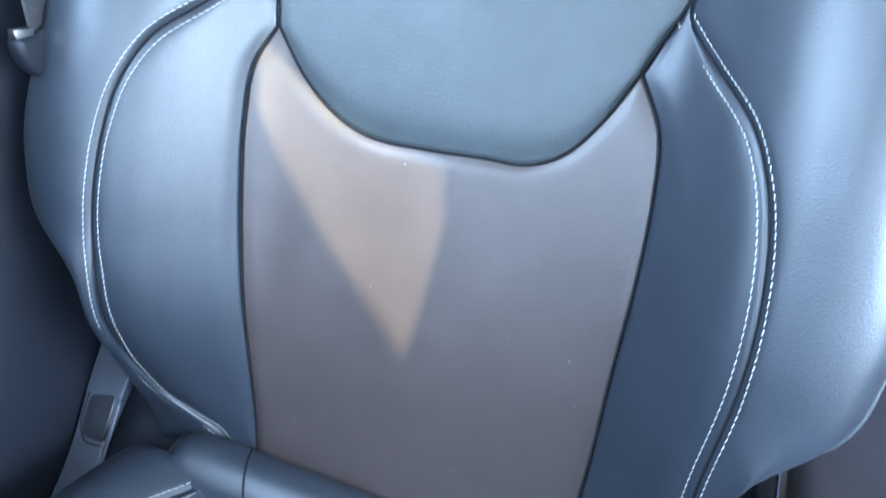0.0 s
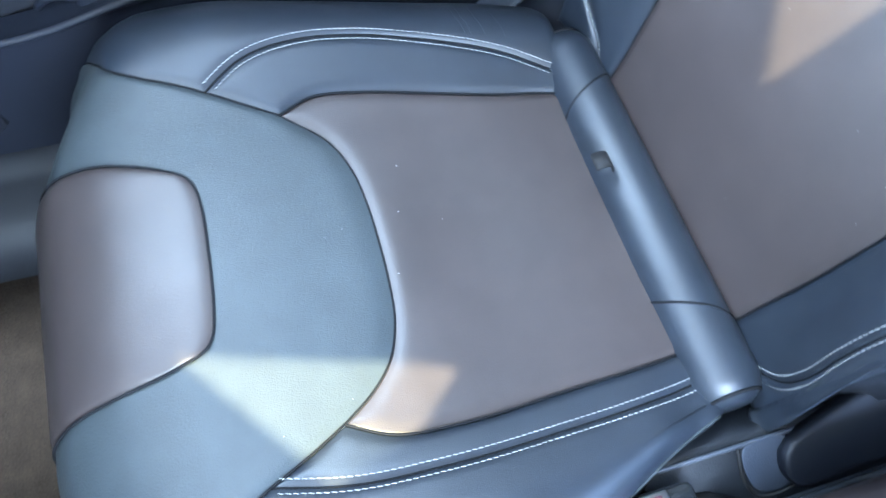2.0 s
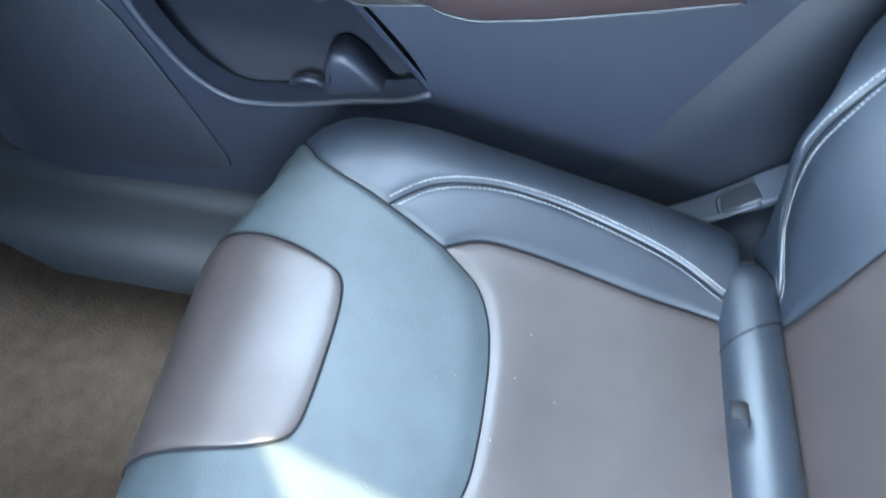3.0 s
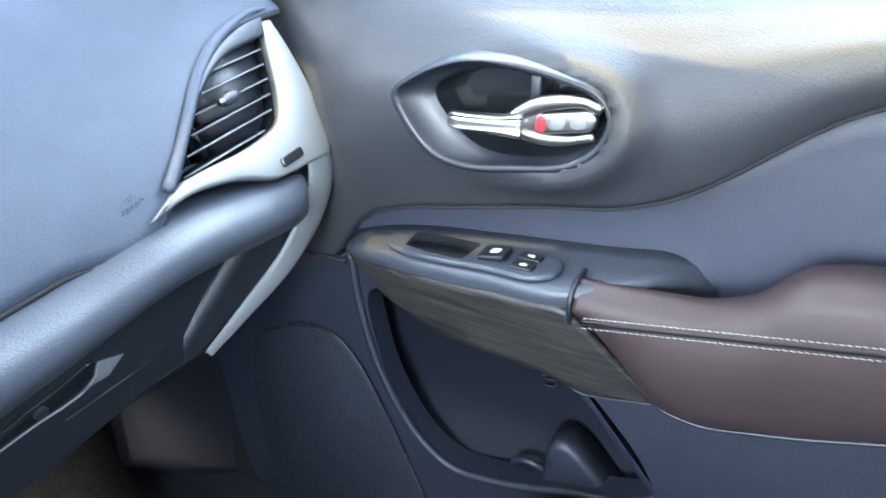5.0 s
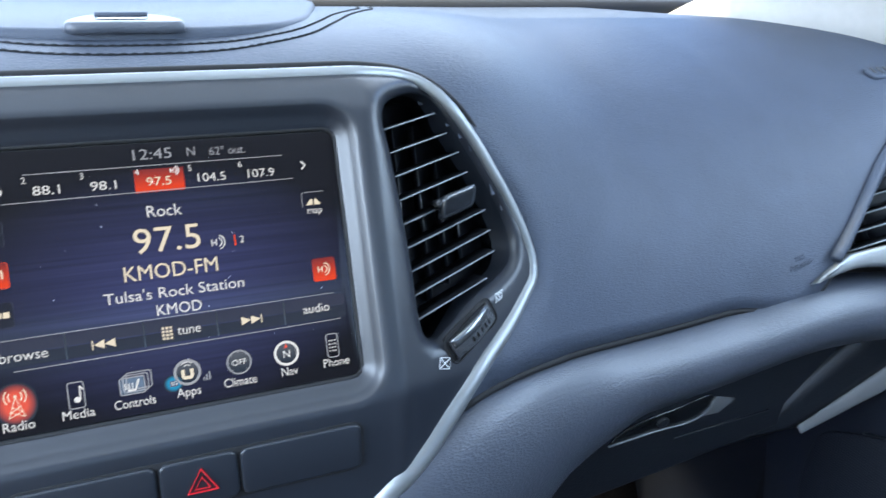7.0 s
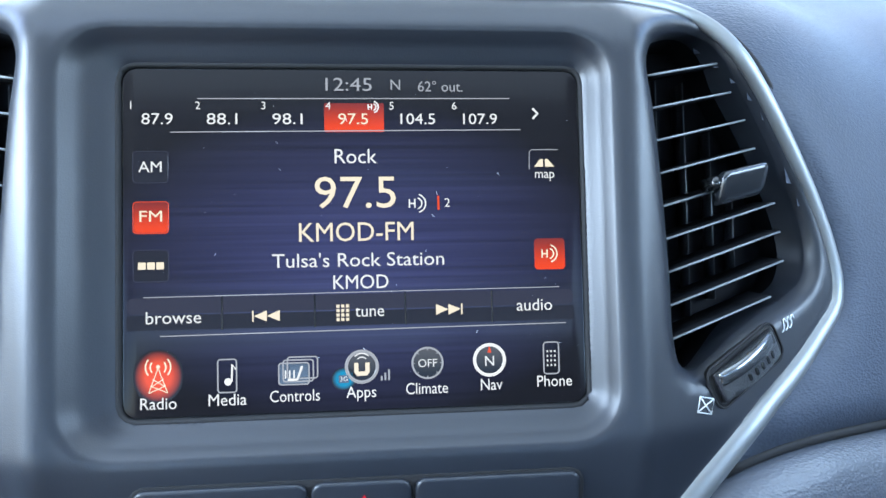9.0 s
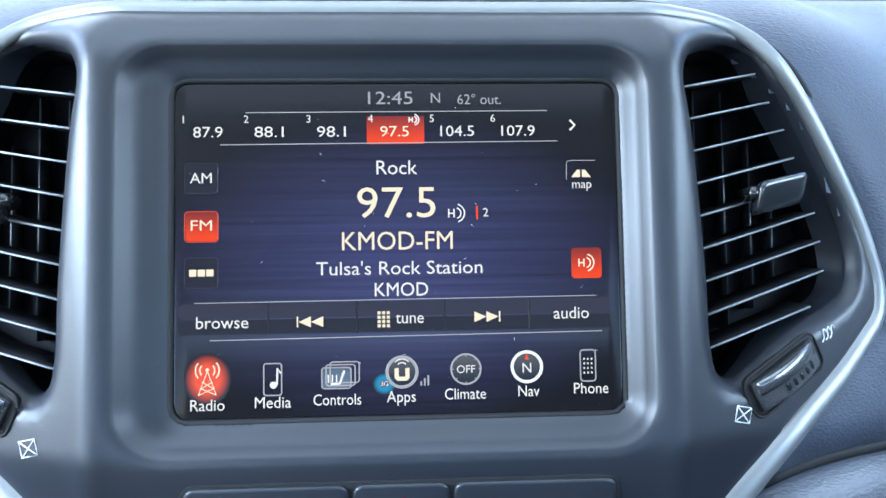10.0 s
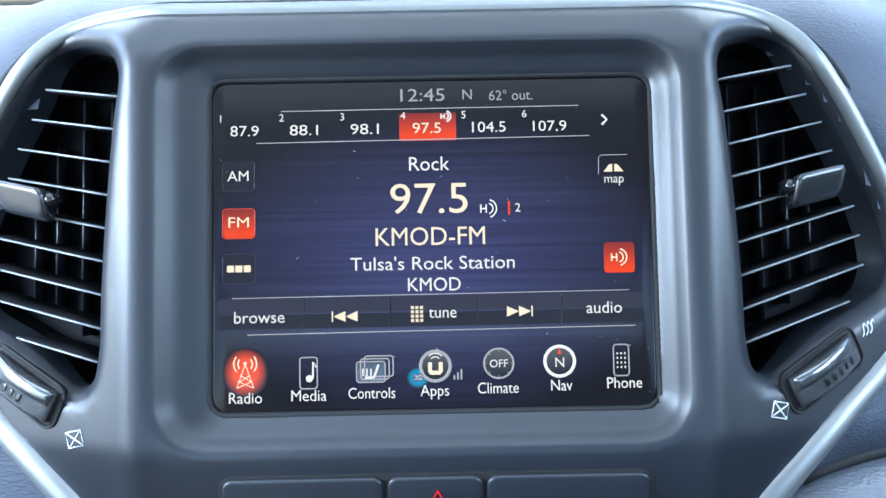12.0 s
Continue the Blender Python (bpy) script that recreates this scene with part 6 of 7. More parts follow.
tongue = part("tongue", plate_bm([tuple(p) for p in smooth_line([(-0.109, 0.688), (-0.107, 0.679), (-0.110, 0.668), (-0.117, 0.658), (-0.132, 0.654), (-0.158, 0.658), (-0.164, 0.672), (-0.160, 0.688), (-0.140, 0.690), (-0.124, 0.687)], 40, True)], lambda u, v, n: (0.662 - n, u, v), 0.012, 0.005), TRIM_DARK, belt, "dark belt tongue cover")
part("metal_edge", plate_bm([(-0.1085, 0.688), (-0.124, 0.687), (-0.1245, 0.6925), (-0.1095, 0.6945)], lambda u, v, n: (0.660 - n, u, v), 0.008, 0.001), CHROME, tongue, "bright metal edge")
PILLAR_ROWS = [((0.625, 1.085, 0.845), (0.738, 0.815, 0.805)), ((0.640, 1.03, 0.872), (0.729, 0.785, 0.865)), ((0.652, 0.965, 0.897), (0.720, 0.758, 0.903)),
               ((0.640, 0.83, 0.965), (0.695, 0.68, 0.965)), ((0.600, 0.62, 1.08), (0.650, 0.52, 1.07)), ((0.555, 0.40, 1.19), (0.600, 0.34, 1.18))]
for sx in (1, -1):
    rows = []
    for a, b in PILLAR_ROWS:
        a, b = np.array(a), np.array(b)
        mid = (a + b) / 2 + np.array([-0.020, -0.030, -0.004])
        rows.append([((1 - t) ** 2 * a + 2 * t * (1 - t) * mid + t * t * b) * [sx, 1, 1] for t in np.linspace(0, 1, 10)])
    tagged(obj("pillar_cover", shell(rows, 0.03, (0.8 * sx, 0.6, 0.1)), PILLAR), "light grey windscreen pillar cover", "trim", kind="structure")
tagged(obj("mirror_sail", plate_bm([(0.84, 0.795), (0.690, 0.806), (0.705, 0.90), (0.73, 0.98), (0.76, 0.96), (0.81, 0.90)], lambda u, v, n: (0.775 - n, u, v), 0.02, 0.006), DASH_LOW), "black mirror corner trim", "trim", kind="structure")
# unseen closed roof; the sun enters only through cutouts
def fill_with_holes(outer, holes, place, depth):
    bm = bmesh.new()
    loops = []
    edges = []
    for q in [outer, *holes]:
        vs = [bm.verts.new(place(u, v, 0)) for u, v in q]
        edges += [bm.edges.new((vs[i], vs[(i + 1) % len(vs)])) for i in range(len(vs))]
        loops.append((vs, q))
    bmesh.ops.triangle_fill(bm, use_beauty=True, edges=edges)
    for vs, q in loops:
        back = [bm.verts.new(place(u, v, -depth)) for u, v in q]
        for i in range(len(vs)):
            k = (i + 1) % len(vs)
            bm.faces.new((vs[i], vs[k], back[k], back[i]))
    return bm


# Cutouts traced back along the sun from light patches in the camera's view.
SUN_CUTOUTS = [[(-0.139, 0.569), (-0.194, 0.404), (-0.209, 0.369), (-0.244, 0.408), (-0.262, 0.478)],
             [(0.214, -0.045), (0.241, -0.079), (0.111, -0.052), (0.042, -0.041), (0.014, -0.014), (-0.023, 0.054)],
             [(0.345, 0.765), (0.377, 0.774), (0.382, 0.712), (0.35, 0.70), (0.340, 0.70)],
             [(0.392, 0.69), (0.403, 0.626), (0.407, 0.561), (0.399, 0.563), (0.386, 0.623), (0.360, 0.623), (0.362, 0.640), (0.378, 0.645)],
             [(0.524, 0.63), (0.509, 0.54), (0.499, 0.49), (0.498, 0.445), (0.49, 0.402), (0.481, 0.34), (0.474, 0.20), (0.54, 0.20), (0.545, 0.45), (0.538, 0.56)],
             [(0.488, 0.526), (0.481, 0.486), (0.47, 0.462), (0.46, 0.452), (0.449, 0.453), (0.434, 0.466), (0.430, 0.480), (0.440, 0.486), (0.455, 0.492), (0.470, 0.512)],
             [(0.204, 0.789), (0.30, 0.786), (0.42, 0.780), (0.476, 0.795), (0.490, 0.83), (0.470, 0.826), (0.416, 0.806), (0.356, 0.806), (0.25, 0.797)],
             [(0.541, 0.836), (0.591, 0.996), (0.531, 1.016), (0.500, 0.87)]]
# Front edge runs far forward to keep the sun off the dash.
roof = fill_with_holes([(-0.64, 1.06), (0.64, 1.06), (0.64, -1.3), (-0.64, -1.3)], SUN_CUTOUTS, lambda u, v, n: (u, v, 1.22 - n), 0.004)
tagged(obj("ceiling", roof, HEADLINER, smooth=False), "pale grey headliner cut out to shape the sun patches", "ceiling", kind="structure")
# Added tinted sheet, weakens the sun through the door side cutouts.
tagged(obj("sun_dimmer_sheet", box_bm((0.19, 0.10, 1.232), (0.60, 1.05, 1.236)), SUN_DIMMER, smooth=False), "unseen tinted sheet that dims the sun on the door side", "window", kind="structure")
for sx in (1, -1):
    tagged(obj("roof_rail", loft([[(sx * x, y, z) for x, z in ((0.58, 1.22), (0.66, 1.17), (0.70, 1.15), (0.70, 1.21), (0.60, 1.26))] for y in (0.55, -0.2, -1.3)]), HEADLINER), "pale roof edge trim", "trim", kind="structure")
tagged(obj("rear_wall", box_bm((-0.7, -1.32, 0.0), (0.7, -1.25, 0.95), 0.02), DOOR_LOW), "dark rear seat back", "wall", kind="structure")
# Unseen wall added to hold back side light; its height sets how much enters.
tagged(obj("wall_west", box_bm((-0.80, -1.3, 0.0), (-0.72, 1.08, 0.60), 0.02), DOOR_LOW), "dark plain wall on the unseen driver side", "wall", kind="structure")
tagged(obj("firewall", box_bm((-0.75, 1.08, 0.0), (0.75, 1.12, 0.86), 0.0), PLASTIC, smooth=False), "dark front bulkhead", "wall", kind="structure")
tagged(obj("cowl", box_bm((-0.78, 1.06, 0.84), (0.78, 1.30, 0.875), 0.008), RUBBER), "black windscreen cowl", "trim", kind="structure")
ws = obj("window_1", shell([[(x * (1 - 0.12 * t), 1.30 - 0.24 * t, 0.875 + 0.345 * t ** 0.9) for t in np.linspace(0, 1, 10)] for x in np.linspace(-0.74, 0.74, 12)], 0.004, (0, 0.3, 0.9)), GLASS_TINT)
ws.visible_shadow = False
tagged(ws, "windscreen glass tinted to dim the sky", "window", kind="structure")
tagged(obj("bonnet", shell([[(x, y, 0.80 - 0.10 * (y - 1.3) ** 2 - 0.05 * x * x) for x in np.linspace(-0.8, 0.8, 12)] for y in np.linspace(1.28, 2.2, 10)], 0.03, (0, 0, -1)), CAR_WHITE), "white bonnet ahead of the windscreen", "bonnet", kind="structure")

# ---- outside ----
bm = bmesh.new()
bmesh.ops.create_grid(bm, x_segments=8, y_segments=8, size=400, matrix=Matrix.Translation((0, 0, -0.45)))
tagged(obj("ground", bm, ASPHALT), "pale sunlit car park asphalt", "ground", kind="structure")


def parked_car(name, paint, m, label):
    car = thing(name, label, "car", "parked cars")
    prof = [(-2.2, 0.35), (-2.25, 0.75), (-1.9, 0.95), (-1.35, 1.0), (-0.75, 1.45), (0.55, 1.5), (1.25, 1.05), (2.0, 0.92), (2.25, 0.7), (2.2, 0.35)]
    part("body", loft([[(x * k, y, z if z < 1.1 else z * (1 if abs(x) < 0.7 else 0.99)) for y, z in prof] for x, k in ((-0.9, 1), (-0.7, 0.98), (0.7, 0.98), (0.9, 1))]), paint, car)
    part("glasshouse", loft([[(x, y, z) for y, z in ((-1.2, 1.03), (-0.72, 1.42), (0.52, 1.46), (1.1, 1.06))] for x in (-0.91, 0.91)]), GLOSS_BLACK, car)
    for y in (-1.4, 1.4):
        for x in (-0.86, 0.86):
            w = part("tyre", loft([[(x + d, y + 0.33 * k * math.cos(a), 0.33 + 0.33 * k * math.sin(a)) for a in np.linspace(0, 6.283, 20, endpoint=False)] for d, k in ((-0.1, 0.92), (-0.08, 1), (0.08, 1), (0.1, 0.92))]), RUBBER, car)
            part("rim", loft([[(x + d * (1 if x > 0 else -1), y + 0.21 * k * math.cos(a), 0.33 + 0.21 * k * math.sin(a)) for a in np.linspace(0, 6.283, 16, endpoint=False)] for d, k in ((0.09, 1), (0.108, 0.9))]), SILVER, w)
    car.matrix_world = m
    return car


parked_car("parked_car", CAR_WHITE, pose(1.5, 15, -0.45, 0, 0, 80), "white parked car across the lot")
parked_car("parked_car", CAR_GREY, pose(-4, 16, -0.45, 0, 0, 95), "grey parked car across the lot")
parked_car("parked_car", CAR_WHITE, pose(3.0, -0.4, -0.45) @ Matrix.Diagonal((1, 1, 1.13, 1)), "white car parked alongside")
hedge = bmesh.new()
for k in range(260):
    a = random.random()
    bmesh.ops.create_icosphere(hedge, subdivisions=1, radius=0.25 + 0.3 * random.random(), matrix=pose(5 + 14 * a, 19 - 5 * a + random.random(), -0.2 + 1.0 * random.random()) @ Matrix.Diagonal((1, 1, 0.7, 1)))
tagged(obj("hedge", hedge, HEDGE, smooth=False), "dark low hedge behind the car park", "hedge", kind="stuff")
tagged(obj("building", box_bm((-20, 26, -0.45), (25, 34, 5.0), 0.05), CONCRETE), "pale low building beyond the lot", "building")


# ---- touch screen ----
radio = part("touch_screen", plate_bm(rounded_rect(0.1765, 0.1325, 0.006, 8), lambda u, v, n: sp(u, v, n - 0.006), 0.006, 0.0004), GLOSS_BLACK, stack, "lit radio touch screen")


def screen_material():
    m = bpy.data.materials.new("screen_picture")
    m.use_nodes = True
    nt = m.node_tree
    b = nt.nodes["Principled BSDF"]
    b.inputs["Base Color"].default_value = (0.004, 0.004, 0.005, 1)
    b.inputs["Roughness"].default_value = 0.16
    b.inputs["Specular IOR Level"].default_value = 0.12
    b.inputs["Emission Strength"].default_value = 0.9 * SCREEN_LEVEL
    co = nt.nodes.new("ShaderNodeTexCoord")
    mp = nt.nodes.new("ShaderNodeMapping")
    mp.inputs["Scale"].default_value = (7, 620, 620)
    n = nt.nodes.new("ShaderNodeTexNoise")
    n.inputs["Scale"].default_value, n.inputs["Detail"].default_value = 1.0, 3
    grad = nt.nodes.new("ShaderNodeTexGradient")
    grad.gradient_type = "SPHERICAL"
    mg = nt.nodes.new("ShaderNodeMapping")
    mg.inputs["Location"].default_value = (0.0, 0.0, 0.12)
    mg.inputs["Scale"].default_value = (8.6, 0.0, 15.0)
    geo = nt.nodes.new("ShaderNodeSeparateXYZ")
    r1 = nt.nodes.new("ShaderNodeValToRGB")
    r1.color_ramp.elements[0].position, r1.color_ramp.elements[0].color = 0.12, (0.007, 0.007, 0.009, 1)
    r1.color_ramp.elements[1].position, r1.color_ramp.elements[1].color = 0.86, (0.053, 0.060, 0.162, 1)
    mx = nt.nodes.new("ShaderNodeMix")
    mx.data_type, mx.blend_type = "RGBA", "MULTIPLY"
    r2 = nt.nodes.new("ShaderNodeValToRGB")
    r2.color_ramp.elements[0].position, r2.color_ramp.elements[0].color = 0.30, (0.66, 0.66, 0.66, 1)
    r2.color_ramp.elements[1].position, r2.color_ramp.elements[1].color = 0.70, (1.25, 1.25, 1.25, 1)
    sub = nt.nodes.new("ShaderNodeVectorMath")
    sub.operation = "SUBTRACT"
    sub.inputs[1].default_value = tuple(SC)
    nt.links.new(co.outputs["Object"], sub.inputs[0])
    nt.links.new(sub.outputs[0], mp.inputs["Vector"])
    nt.links.new(mp.outputs[0], n.inputs["Vector"])
    nt.links.new(n.outputs["Fac"], r2.inputs["Fac"])
    nt.links.new(sub.outputs[0], mg.inputs["Vector"])
    nt.links.new(mg.outputs[0], grad.inputs["Vector"])
    nt.links.new(grad.outputs["Fac"], r1.inputs["Fac"])
    mx.inputs[0].default_value = 1.0
    nt.links.new(r1.outputs["Color"], mx.inputs[6])
    nt.links.new(r2.outputs["Color"], mx.inputs[7])
    nt.links.new(mx.outputs[2], b.inputs["Emission Color"])
    return m


picture = part("screen_picture", plate_bm(rounded_rect(0.1745, 0.1305, 0.005, 8), lambda u, v, n: sp(u, v, n + 0.0001), 0.0003, 0.0001), screen_material(), radio, "dark blue display picture")
INK = glow("screen_white", (0.92, 0.90, 0.84), 1.0)
INK_DIM = glow("screen_grey", (0.55, 0.56, 0.58), 0.75)
CREAM = glow("screen_cream", (0.98, 0.84, 0.60), 1.0)
RED = glow("screen_red", (0.86, 0.075, 0.010), 1.0)
CYAN = glow("screen_cyan", (0.0, 0.36, 0.62), 0.7)
def fade(name, lo, hi, strength=1.0, radial=False):
    """A lit field that fades from its foot to its head, or from its middle outwards."""
    m = glow(name, lo, strength)
    nt = m.node_tree
    b = nt.nodes["Principled BSDF"]
    co = nt.nodes.new("ShaderNodeTexCoord")
    r = nt.nodes.new("ShaderNodeValToRGB")
    r.color_ramp.elements[0].color, r.color_ramp.elements[1].color = (*lo, 1), (*hi, 1)
    if radial:
        mp = nt.nodes.new("ShaderNodeMapping")
        mp.inputs["Location"].default_value, mp.inputs["Scale"].default_value = (-1, 0, -1), (2, 0, 2)
        gr = nt.nodes.new("ShaderNodeTexGradient")
        gr.gradient_type = "SPHERICAL"
        nt.links.new(co.outputs["Generated"], mp.inputs["Vector"])
        nt.links.new(mp.outputs[0], gr.inputs["Vector"])
        nt.links.new(gr.outputs["Fac"], r.inputs["Fac"])
        r.color_ramp.elements[0].position, r.color_ramp.elements[1].position = 0.05, 0.50
    else:
        xyz = nt.nodes.new("ShaderNodeSeparateXYZ")
        nt.links.new(co.outputs["Generated"], xyz.inputs[0])
        nt.links.new(xyz.outputs[2], r.inputs["Fac"])
        r.color_ramp.elements[0].position, r.color_ramp.elements[1].position = 0.15, 0.95
    nt.links.new(r.outputs["Color"], b.inputs["Emission Color"])
    return m


RED_FADE = fade("screen_red_fade", (0.86, 0.060, 0.008), (0.26, 0.030, 0.022))
EMBER = fade("screen_ember", (0.010, 0.008, 0.009), (0.88, 0.085, 0.020), 1.0, True)
SKY_GLOW = fade("screen_sky_glow", (0.009, 0.010, 0.014), (0.0, 0.36, 0.62), 0.9, True)
DIAL = fade("screen_dial", (0.010, 0.010, 0.012), (0.16, 0.165, 0.17), 0.6)
BAR = glow("screen_bar", (0.07, 0.075, 0.12), 0.5)
KEY = glow("screen_key", (0.035, 0.04, 0.06), 0.5)
LIFT = 0.0007


def words(text, u, v, size, ink=INK, align="CENTER", width=None):
    """Lettering on the screen, centred at u, v with capitals size high."""
    cu = bpy.data.curves.new("lettering", "FONT")
    cu.body, cu.size, cu.align_x, cu.align_y, cu.fill_mode = text, size / 0.69, align, "CENTER", "FRONT"
    cu.resolution_u = 3
    ob = bpy.data.objects.new("lettering", cu)
    scene.collection.objects.link(ob)
    bpy.context.view_layer.update()
    me = bpy.data.meshes.new_from_object(ob.evaluated_get(bpy.context.evaluated_depsgraph_get()))
    bpy.data.objects.remove(ob)
    span = max(p.co.x for p in me.vertices) - min(p.co.x for p in me.vertices)
    squeeze = width / span if width else 1.0
    for p in me.vertices:
        q = sp(u + p.co.x * squeeze, v + p.co.y, LIFT + 0.0001)
        p.co = q
    me.materials.clear()
    me.materials.append(ink)
    o = new("lettering", me)
    o.parent = picture
    return o


def rect(u0, u1, v0, v1, ink, r=0.0006, n=0.0, name="screen_field"):
    q = rounded_rect(u1 - u0, v1 - v0, min(r, (v1 - v0) * 0.49, (u1 - u0) * 0.49), 4, (u0 + u1) / 2, (v0 + v1) / 2)
    return part(name, plate_bm(q, lambda u, v, k: sp(u, v, 0.0004 + n + k), 0.0001, 0.00003, 1), ink, picture, smooth=False)


def stroke(points, ink, w=0.00035, closed=False, name="screen_line"):
    return part(name, tube_bm([sp(u, v, LIFT) for u, v in points], w, 5, closed=closed, flat=0.25, up=SN), ink, picture)


def poly(points, ink, name="screen_shape"):
    return part(name, plate_bm(points, lambda u, v, k: sp(u, v, LIFT + k), 0.0001, 0.00002, 1), ink, picture, smooth=False)


def ring(u, v, r, n=24, a0=0.0, a1=2 * math.pi):
    return [(u + r * math.cos(a), v + r * math.sin(a)) for a in np.linspace(a0, a1, n, endpoint=(a1 - a0 < 6.2))]


words("12:45", -0.0036, 0.0594, 0.0051, INK_DIM, width=0.0178)
words("N", 0.0151, 0.0594, 0.0041, INK_DIM)
words("62° out.", 0.0327, 0.0588, 0.0040, INK_DIM, width=0.0176)
stroke([(-0.060, 0.0540), (0.060, 0.0544)], INK_DIM, 0.00022)
stroke([(-0.070, 0.0412), (0.064, 0.0420)], INK_DIM, 0.00022)
for k, (num, f) in enumerate((("1", "87.9"), ("2", "88.1"), ("3", "98.1"), ("4", "97.5"), ("5", "104.5"), ("6", "107.9"))):
    u = -0.0843 + 0.02445 * k
    words(num, u, 0.0512, 0.0030)
    words(f, u + 0.0096, 0.0460, 0.0042, CREAM if k == 3 else INK, width=0.0114 if len(f) == 4 else 0.0135)
rect(-0.0125, 0.0104, 0.0412, 0.0524, RED_FADE, 0.0003)
stroke([(0.0692, 0.0505), (0.0712, 0.0484), (0.0692, 0.0463)], INK, 0.0005)
words("Rock", -0.0011, 0.0314, 0.0056, width=0.0162)
words("97.5", -0.0008, 0.0170, 0.0121, CREAM, width=0.031)


def sound_mark(u, v, s, ink):
    """Letter bars and two arcs, as on the tuner's mark."""
    stroke([(u - 0.0034 * s, v - 0.0016 * s), (u - 0.0034 * s, v + 0.0016 * s)], ink, 0.0003)
    stroke([(u - 0.0034 * s, v), (u - 0.0016 * s, v)], ink, 0.0003)
    stroke([(u - 0.0014 * s, v - 0.0016 * s), (u - 0.0014 * s, v + 0.0016 * s)], ink, 0.0003)
    for r in (0.0020, 0.0034):
        stroke(ring(u - 0.0008 * s, v, r * s, 10, -1.3, 1.3), ink, 0.0003)


sound_mark(0.0232, 0.0132, 1.05, INK)
sound_mark(0.0066, 0.0509, 0.65, INK)
words("1", 0.0309, 0.0130, 0.0056, RED)
words("2", 0.0344, 0.0132, 0.0034)
words("KMOD-FM", -0.0008, 0.0021, 0.0072, CREAM, width=0.0437)
words("Tulsa's Rock Station", 0.0001, -0.0085, 0.0052, width=0.0655)
words("KMOD", 0.0004, -0.0170, 0.0053, width=0.021)
for v0, fill in ((0.0279, KEY), (0.0089, RED), (-0.0092, KEY)):
    stroke([(u + -0.0772, v + v0) for u, v in rounded_rect(0.0128, 0.0118, 0.0014, 4)], BAR if fill is KEY else RED, 0.00018, True)
    rect(-0.0833, -0.0711, v0 - 0.0056, v0 + 0.0056, RED_FADE if fill is RED else fill, 0.0013)
words("AM", -0.0772, 0.0278, 0.0041, INK, width=0.0085)
words("FM", -0.0772, 0.0092, 0.0041, CREAM, width=0.0082)
for du in (-0.0033, 0.0, 0.0033):
    rect(-0.0772 + du - 0.0014, -0.0772 + du + 0.0014, -0.0105, -0.0078, CREAM, 0.0003, 0.0002)
stroke([(0.0672, 0.0262), (0.0674, 0.0332), (0.0684, 0.0340), (0.0790, 0.0340)], INK_DIM, 0.00018)
poly([(0.0692, 0.0272), (0.0716, 0.0302), (0.0728, 0.0302), (0.0728, 0.0272)], CREAM)
poly([(0.0736, 0.0272), (0.0736, 0.0302), (0.0748, 0.0302), (0.0772, 0.0272)], CREAM)
words("map", 0.0733, 0.0243, 0.0036, width=0.0078)
rect(0.0684, 0.0806, -0.0134, -0.0012, RED_FADE, 0.0014)
sound_mark(0.0748, -0.0072, 1.0, CREAM)
rect(-0.0862, 0.0835, -0.0272, -0.0212, BAR, 0.0024)
rect(-0.0862, 0.0835, -0.0332, -0.0276, KEY, 0.0008)
stroke([(-0.080, -0.0209), (0.078, -0.0203)], INK_DIM, 0.00018)
stroke([(-0.074, -0.0354), (0.080, -0.0344)], INK_DIM, 0.00022)
for u in (-0.0515, -0.0171, 0.0173, 0.0510):
    rect(u - 0.0003, u + 0.0003, -0.0335, -0.0210, GLOSS_BLACK, 0.0001, 0.0002)
words("browse", -0.0692, -0.0288, 0.0046, width=0.02)
words("tune", 0.0037, -0.0280, 0.0046, width=0.011)
words("audio", 0.0678, -0.0273, 0.0046, width=0.0141)
for i in range(3):
    for j in range(4):
        rect(-0.0084 + 0.0018 * i - 0.0006, -0.0084 + 0.0018 * i + 0.0006, -0.0309 + 0.0017 * j - 0.0006, -0.0309 + 0.0017 * j + 0.0006, CREAM, 0.0001, 0.0002)
for u, s in ((-0.0350, -1), (0.0339, 1)):
    v = -0.0288 if s < 0 else -0.0280
    poly([(u + s * 0.0, v), (u - s * 0.0048, v + 0.0021), (u - s * 0.0048, v - 0.0021)], CREAM)
    poly([(u + s * 0.0048, v), (u, v + 0.0021), (u, v - 0.0021)], CREAM)
    stroke([(u + s * 0.0052, v - 0.0021), (u + s * 0.0052, v + 0.0021)], CREAM, 0.0003)
for k, (w, wide) in enumerate((("Radio", 0.013), ("Media", 0.0139), ("Controls", 0.0185), ("Apps", 0.0113), ("Climate", 0.0161), ("Nav", 0.0084), ("Phone", 0.0138))):
    words(w, -0.0748 + 0.02494 * k, -0.0604 + 0.00055 * k, 0.0043, width=wide)
# radio mast
rect(-0.0838, -0.0658, -0.0600, -0.0402, EMBER, 0.0085, name="screen_glow")
for a, b in (((-0.0782, -0.0563), (-0.0748, -0.0470)), ((-0.0714, -0.0563), (-0.0748, -0.0470)), ((-0.0774, -0.0540), (-0.0728, -0.0512)), ((-0.0722, -0.0540), (-0.0768, -0.0512)), ((-0.0782, -0.0563), (-0.0720, -0.0536)), ((-0.0714, -0.0563), (-0.0776, -0.0536))):
    stroke([a, b], CREAM, 0.00018)
poly(ring(-0.0748, -0.0466, 0.0007, 12), CREAM)
for r in (0.0028, 0.0045):
    stroke(ring(-0.0748, -0.0468, r, 10, -0.7, 0.7), CREAM, 0.0003)
    stroke(ring(-0.0748, -0.0468, r, 10, 2.44, 3.84), CREAM, 0.0003)
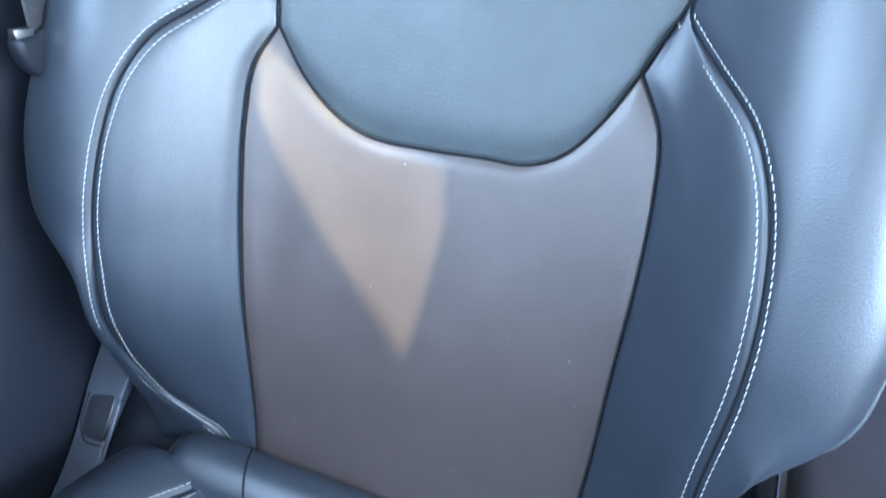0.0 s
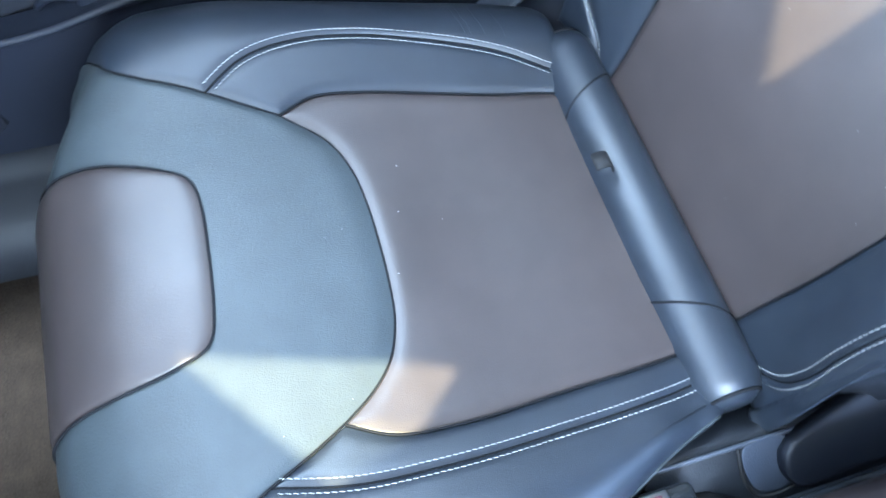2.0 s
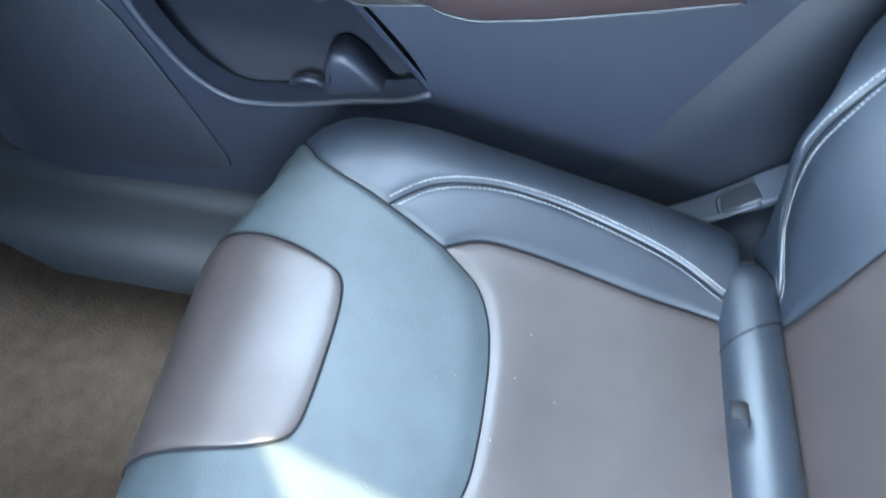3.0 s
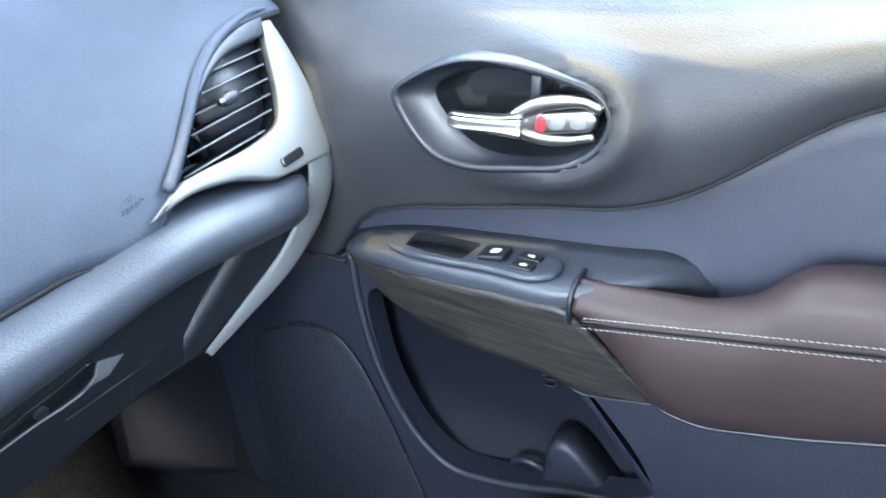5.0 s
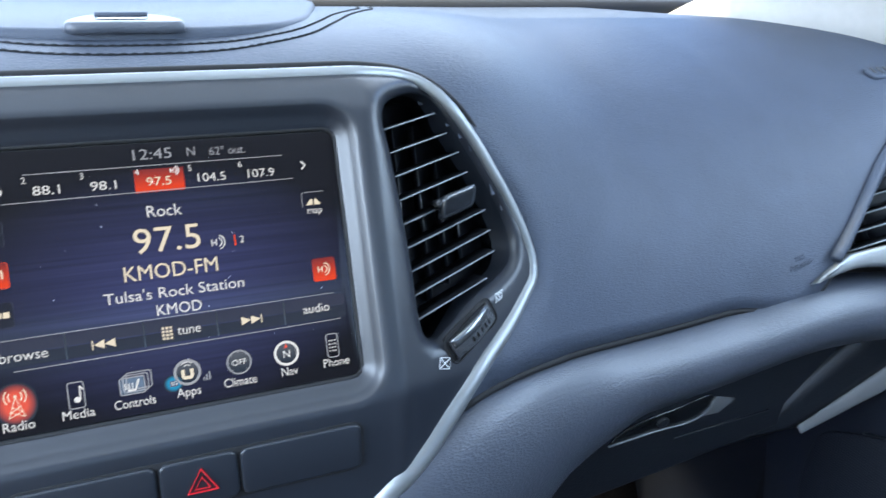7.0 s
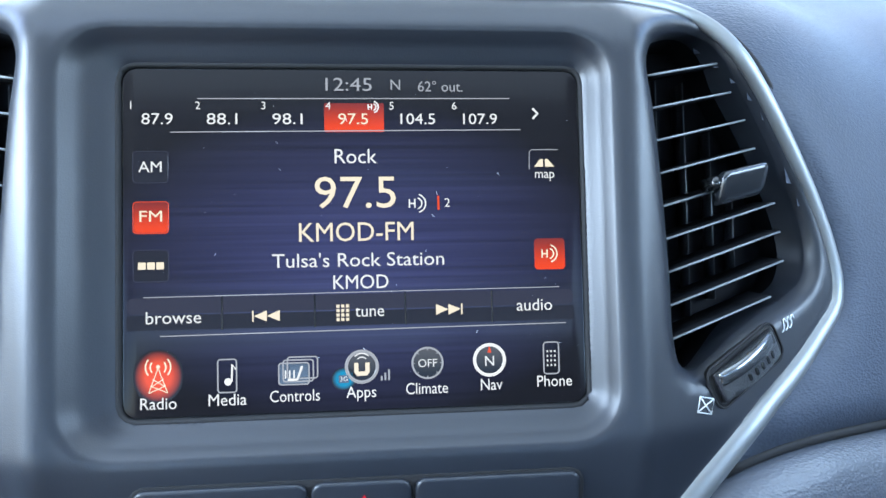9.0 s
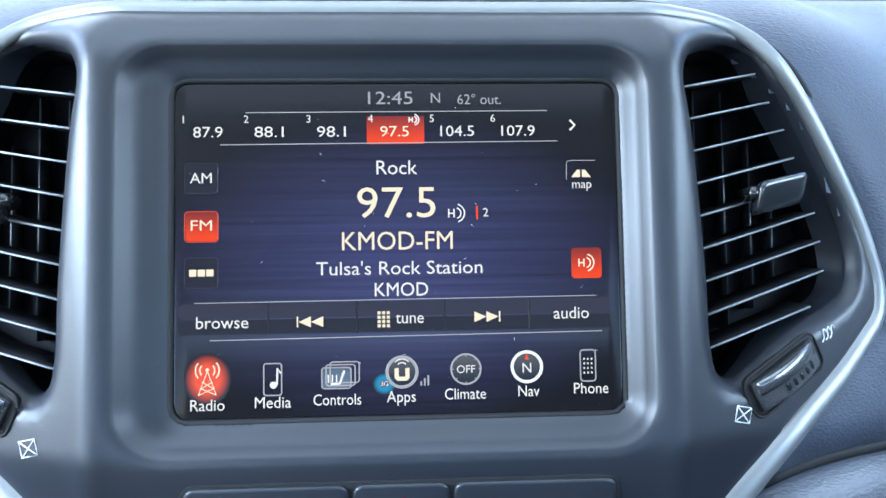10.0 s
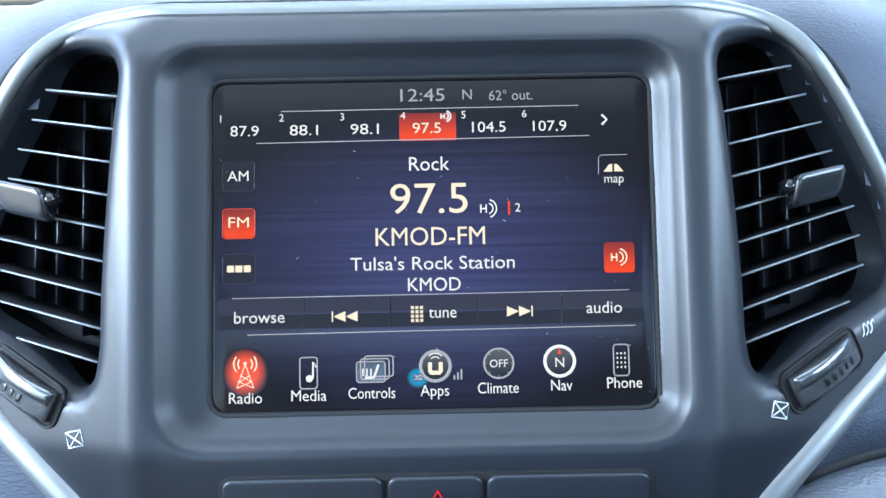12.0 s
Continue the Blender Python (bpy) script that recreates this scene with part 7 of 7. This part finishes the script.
# player, pages, dials, handset
stroke([(u - 0.0498, v - 0.0508) for u, v in rounded_rect(0.0068, 0.0122, 0.001, 4)], INK_DIM, 0.0003, True)
poly(ring(-0.0495, -0.0530, 0.0014, 14), INK)
stroke([(-0.0482, -0.0530), (-0.0480, -0.0465), (-0.0466, -0.0485)], INK, 0.0004)
for k in range(3):
    stroke([(u - 0.0252 + 0.0016 * k, v - 0.0508 + 0.0011 * k) for u, v in rounded_rect(0.0112, 0.0080, 0.001, 4)], INK_DIM, 0.0003, True)
rect(-0.0305, -0.0199, -0.0545, -0.0471, GLOSS_BLACK, 0.0008)
stroke([(-0.0275, -0.0530), (-0.0240, -0.0530), (-0.0222, -0.0480)], INK, 0.0005)
for k in range(3):
    stroke([(-0.0284 + 0.0016 * k, -0.0525), (-0.0284 + 0.0016 * k, -0.0495)], INK, 0.0003)
for u, v in ((0.0003, -0.0490), (0.0254, -0.0484), (0.0495, -0.0480)):
    rect(u - 0.0055, u + 0.0055, v - 0.0055, v + 0.0055, DIAL, 0.0054)
    stroke(ring(u, v, 0.0058, 28), INK_DIM if u != 0.0495 else INK, 0.0004 if u == 0.0254 else 0.0007, True)
    for a in np.linspace(0, 2 * math.pi, 8, endpoint=False) if u == 0.0254 else ():
        stroke([(u + 0.0048 * math.cos(a), v + 0.0048 * math.sin(a)), (u + 0.0055 * math.cos(a), v + 0.0055 * math.sin(a))], INK_DIM, 0.00018)
poly([(-0.0026, -0.0475), (-0.0026, -0.0512), (-0.0016, -0.0524), (0.0022, -0.0524), (0.0032, -0.0512), (0.0032, -0.0475), (0.0016, -0.0475), (0.0016, -0.0508), (-0.0010, -0.0508), (-0.0010, -0.0475)], CREAM)
for r in (0.0022, 0.0036):
    stroke(ring(0.0003, -0.0476, r, 10, 0.75, 2.39), INK, 0.00025)
words("OFF", 0.0254, -0.0486, 0.0030, INK, width=0.0072)
words("N", 0.0495, -0.0486, 0.0038, INK)
poly([(0.0487, -0.0452), (0.0503, -0.0452), (0.0495, -0.0425)], RED)
stroke([(u + 0.0739, v - 0.0480) for u, v in rounded_rect(0.0060, 0.0122, 0.0012, 4)], INK_DIM, 0.0003, True)
for i in range(3):
    for j in range(4):
        rect(0.0739 + 0.0015 * (i - 1) - 0.0003, 0.0739 + 0.0015 * (i - 1) + 0.0003, -0.0508 + 0.0018 * j - 0.0004, -0.0508 + 0.0018 * j + 0.0004, INK, 0.0001, 0.0002)
rect(-0.0112, -0.0020, -0.0577, -0.0491, SKY_GLOW, 0.0040)
rect(-0.0092, -0.0040, -0.0556, -0.0512, CYAN, 0.0010, 0.0001)
rect(-0.0085, -0.0047, -0.0549, -0.0520, GLOSS_BLACK, 0.0003, 0.0003)
words("3G", -0.0066, -0.0535, 0.0018)
for k in range(3):
    rect(0.0074 + 0.0014 * k, 0.0081 + 0.0014 * k, -0.0545, -0.0528 + 0.0012 * k, INK_DIM, 0.0001)
# dust specks and hairs on the glass
dust = bmesh.new()
for k in range(60):
    u, v = random.uniform(-0.085, 0.085), random.uniform(-0.063, 0.063)
    a, L = random.uniform(0, 3.14), random.choice((0.0002, 0.0002, 0.0003, 0.0012))
    tube_bm([sp(u, v, 0.001), sp(u + L * math.cos(a), v + L * math.sin(a), 0.001)], 0.00004, 4, bm=dust)
tagged(part("dust", dust, WHITE_INK, radio), kind="stuff")
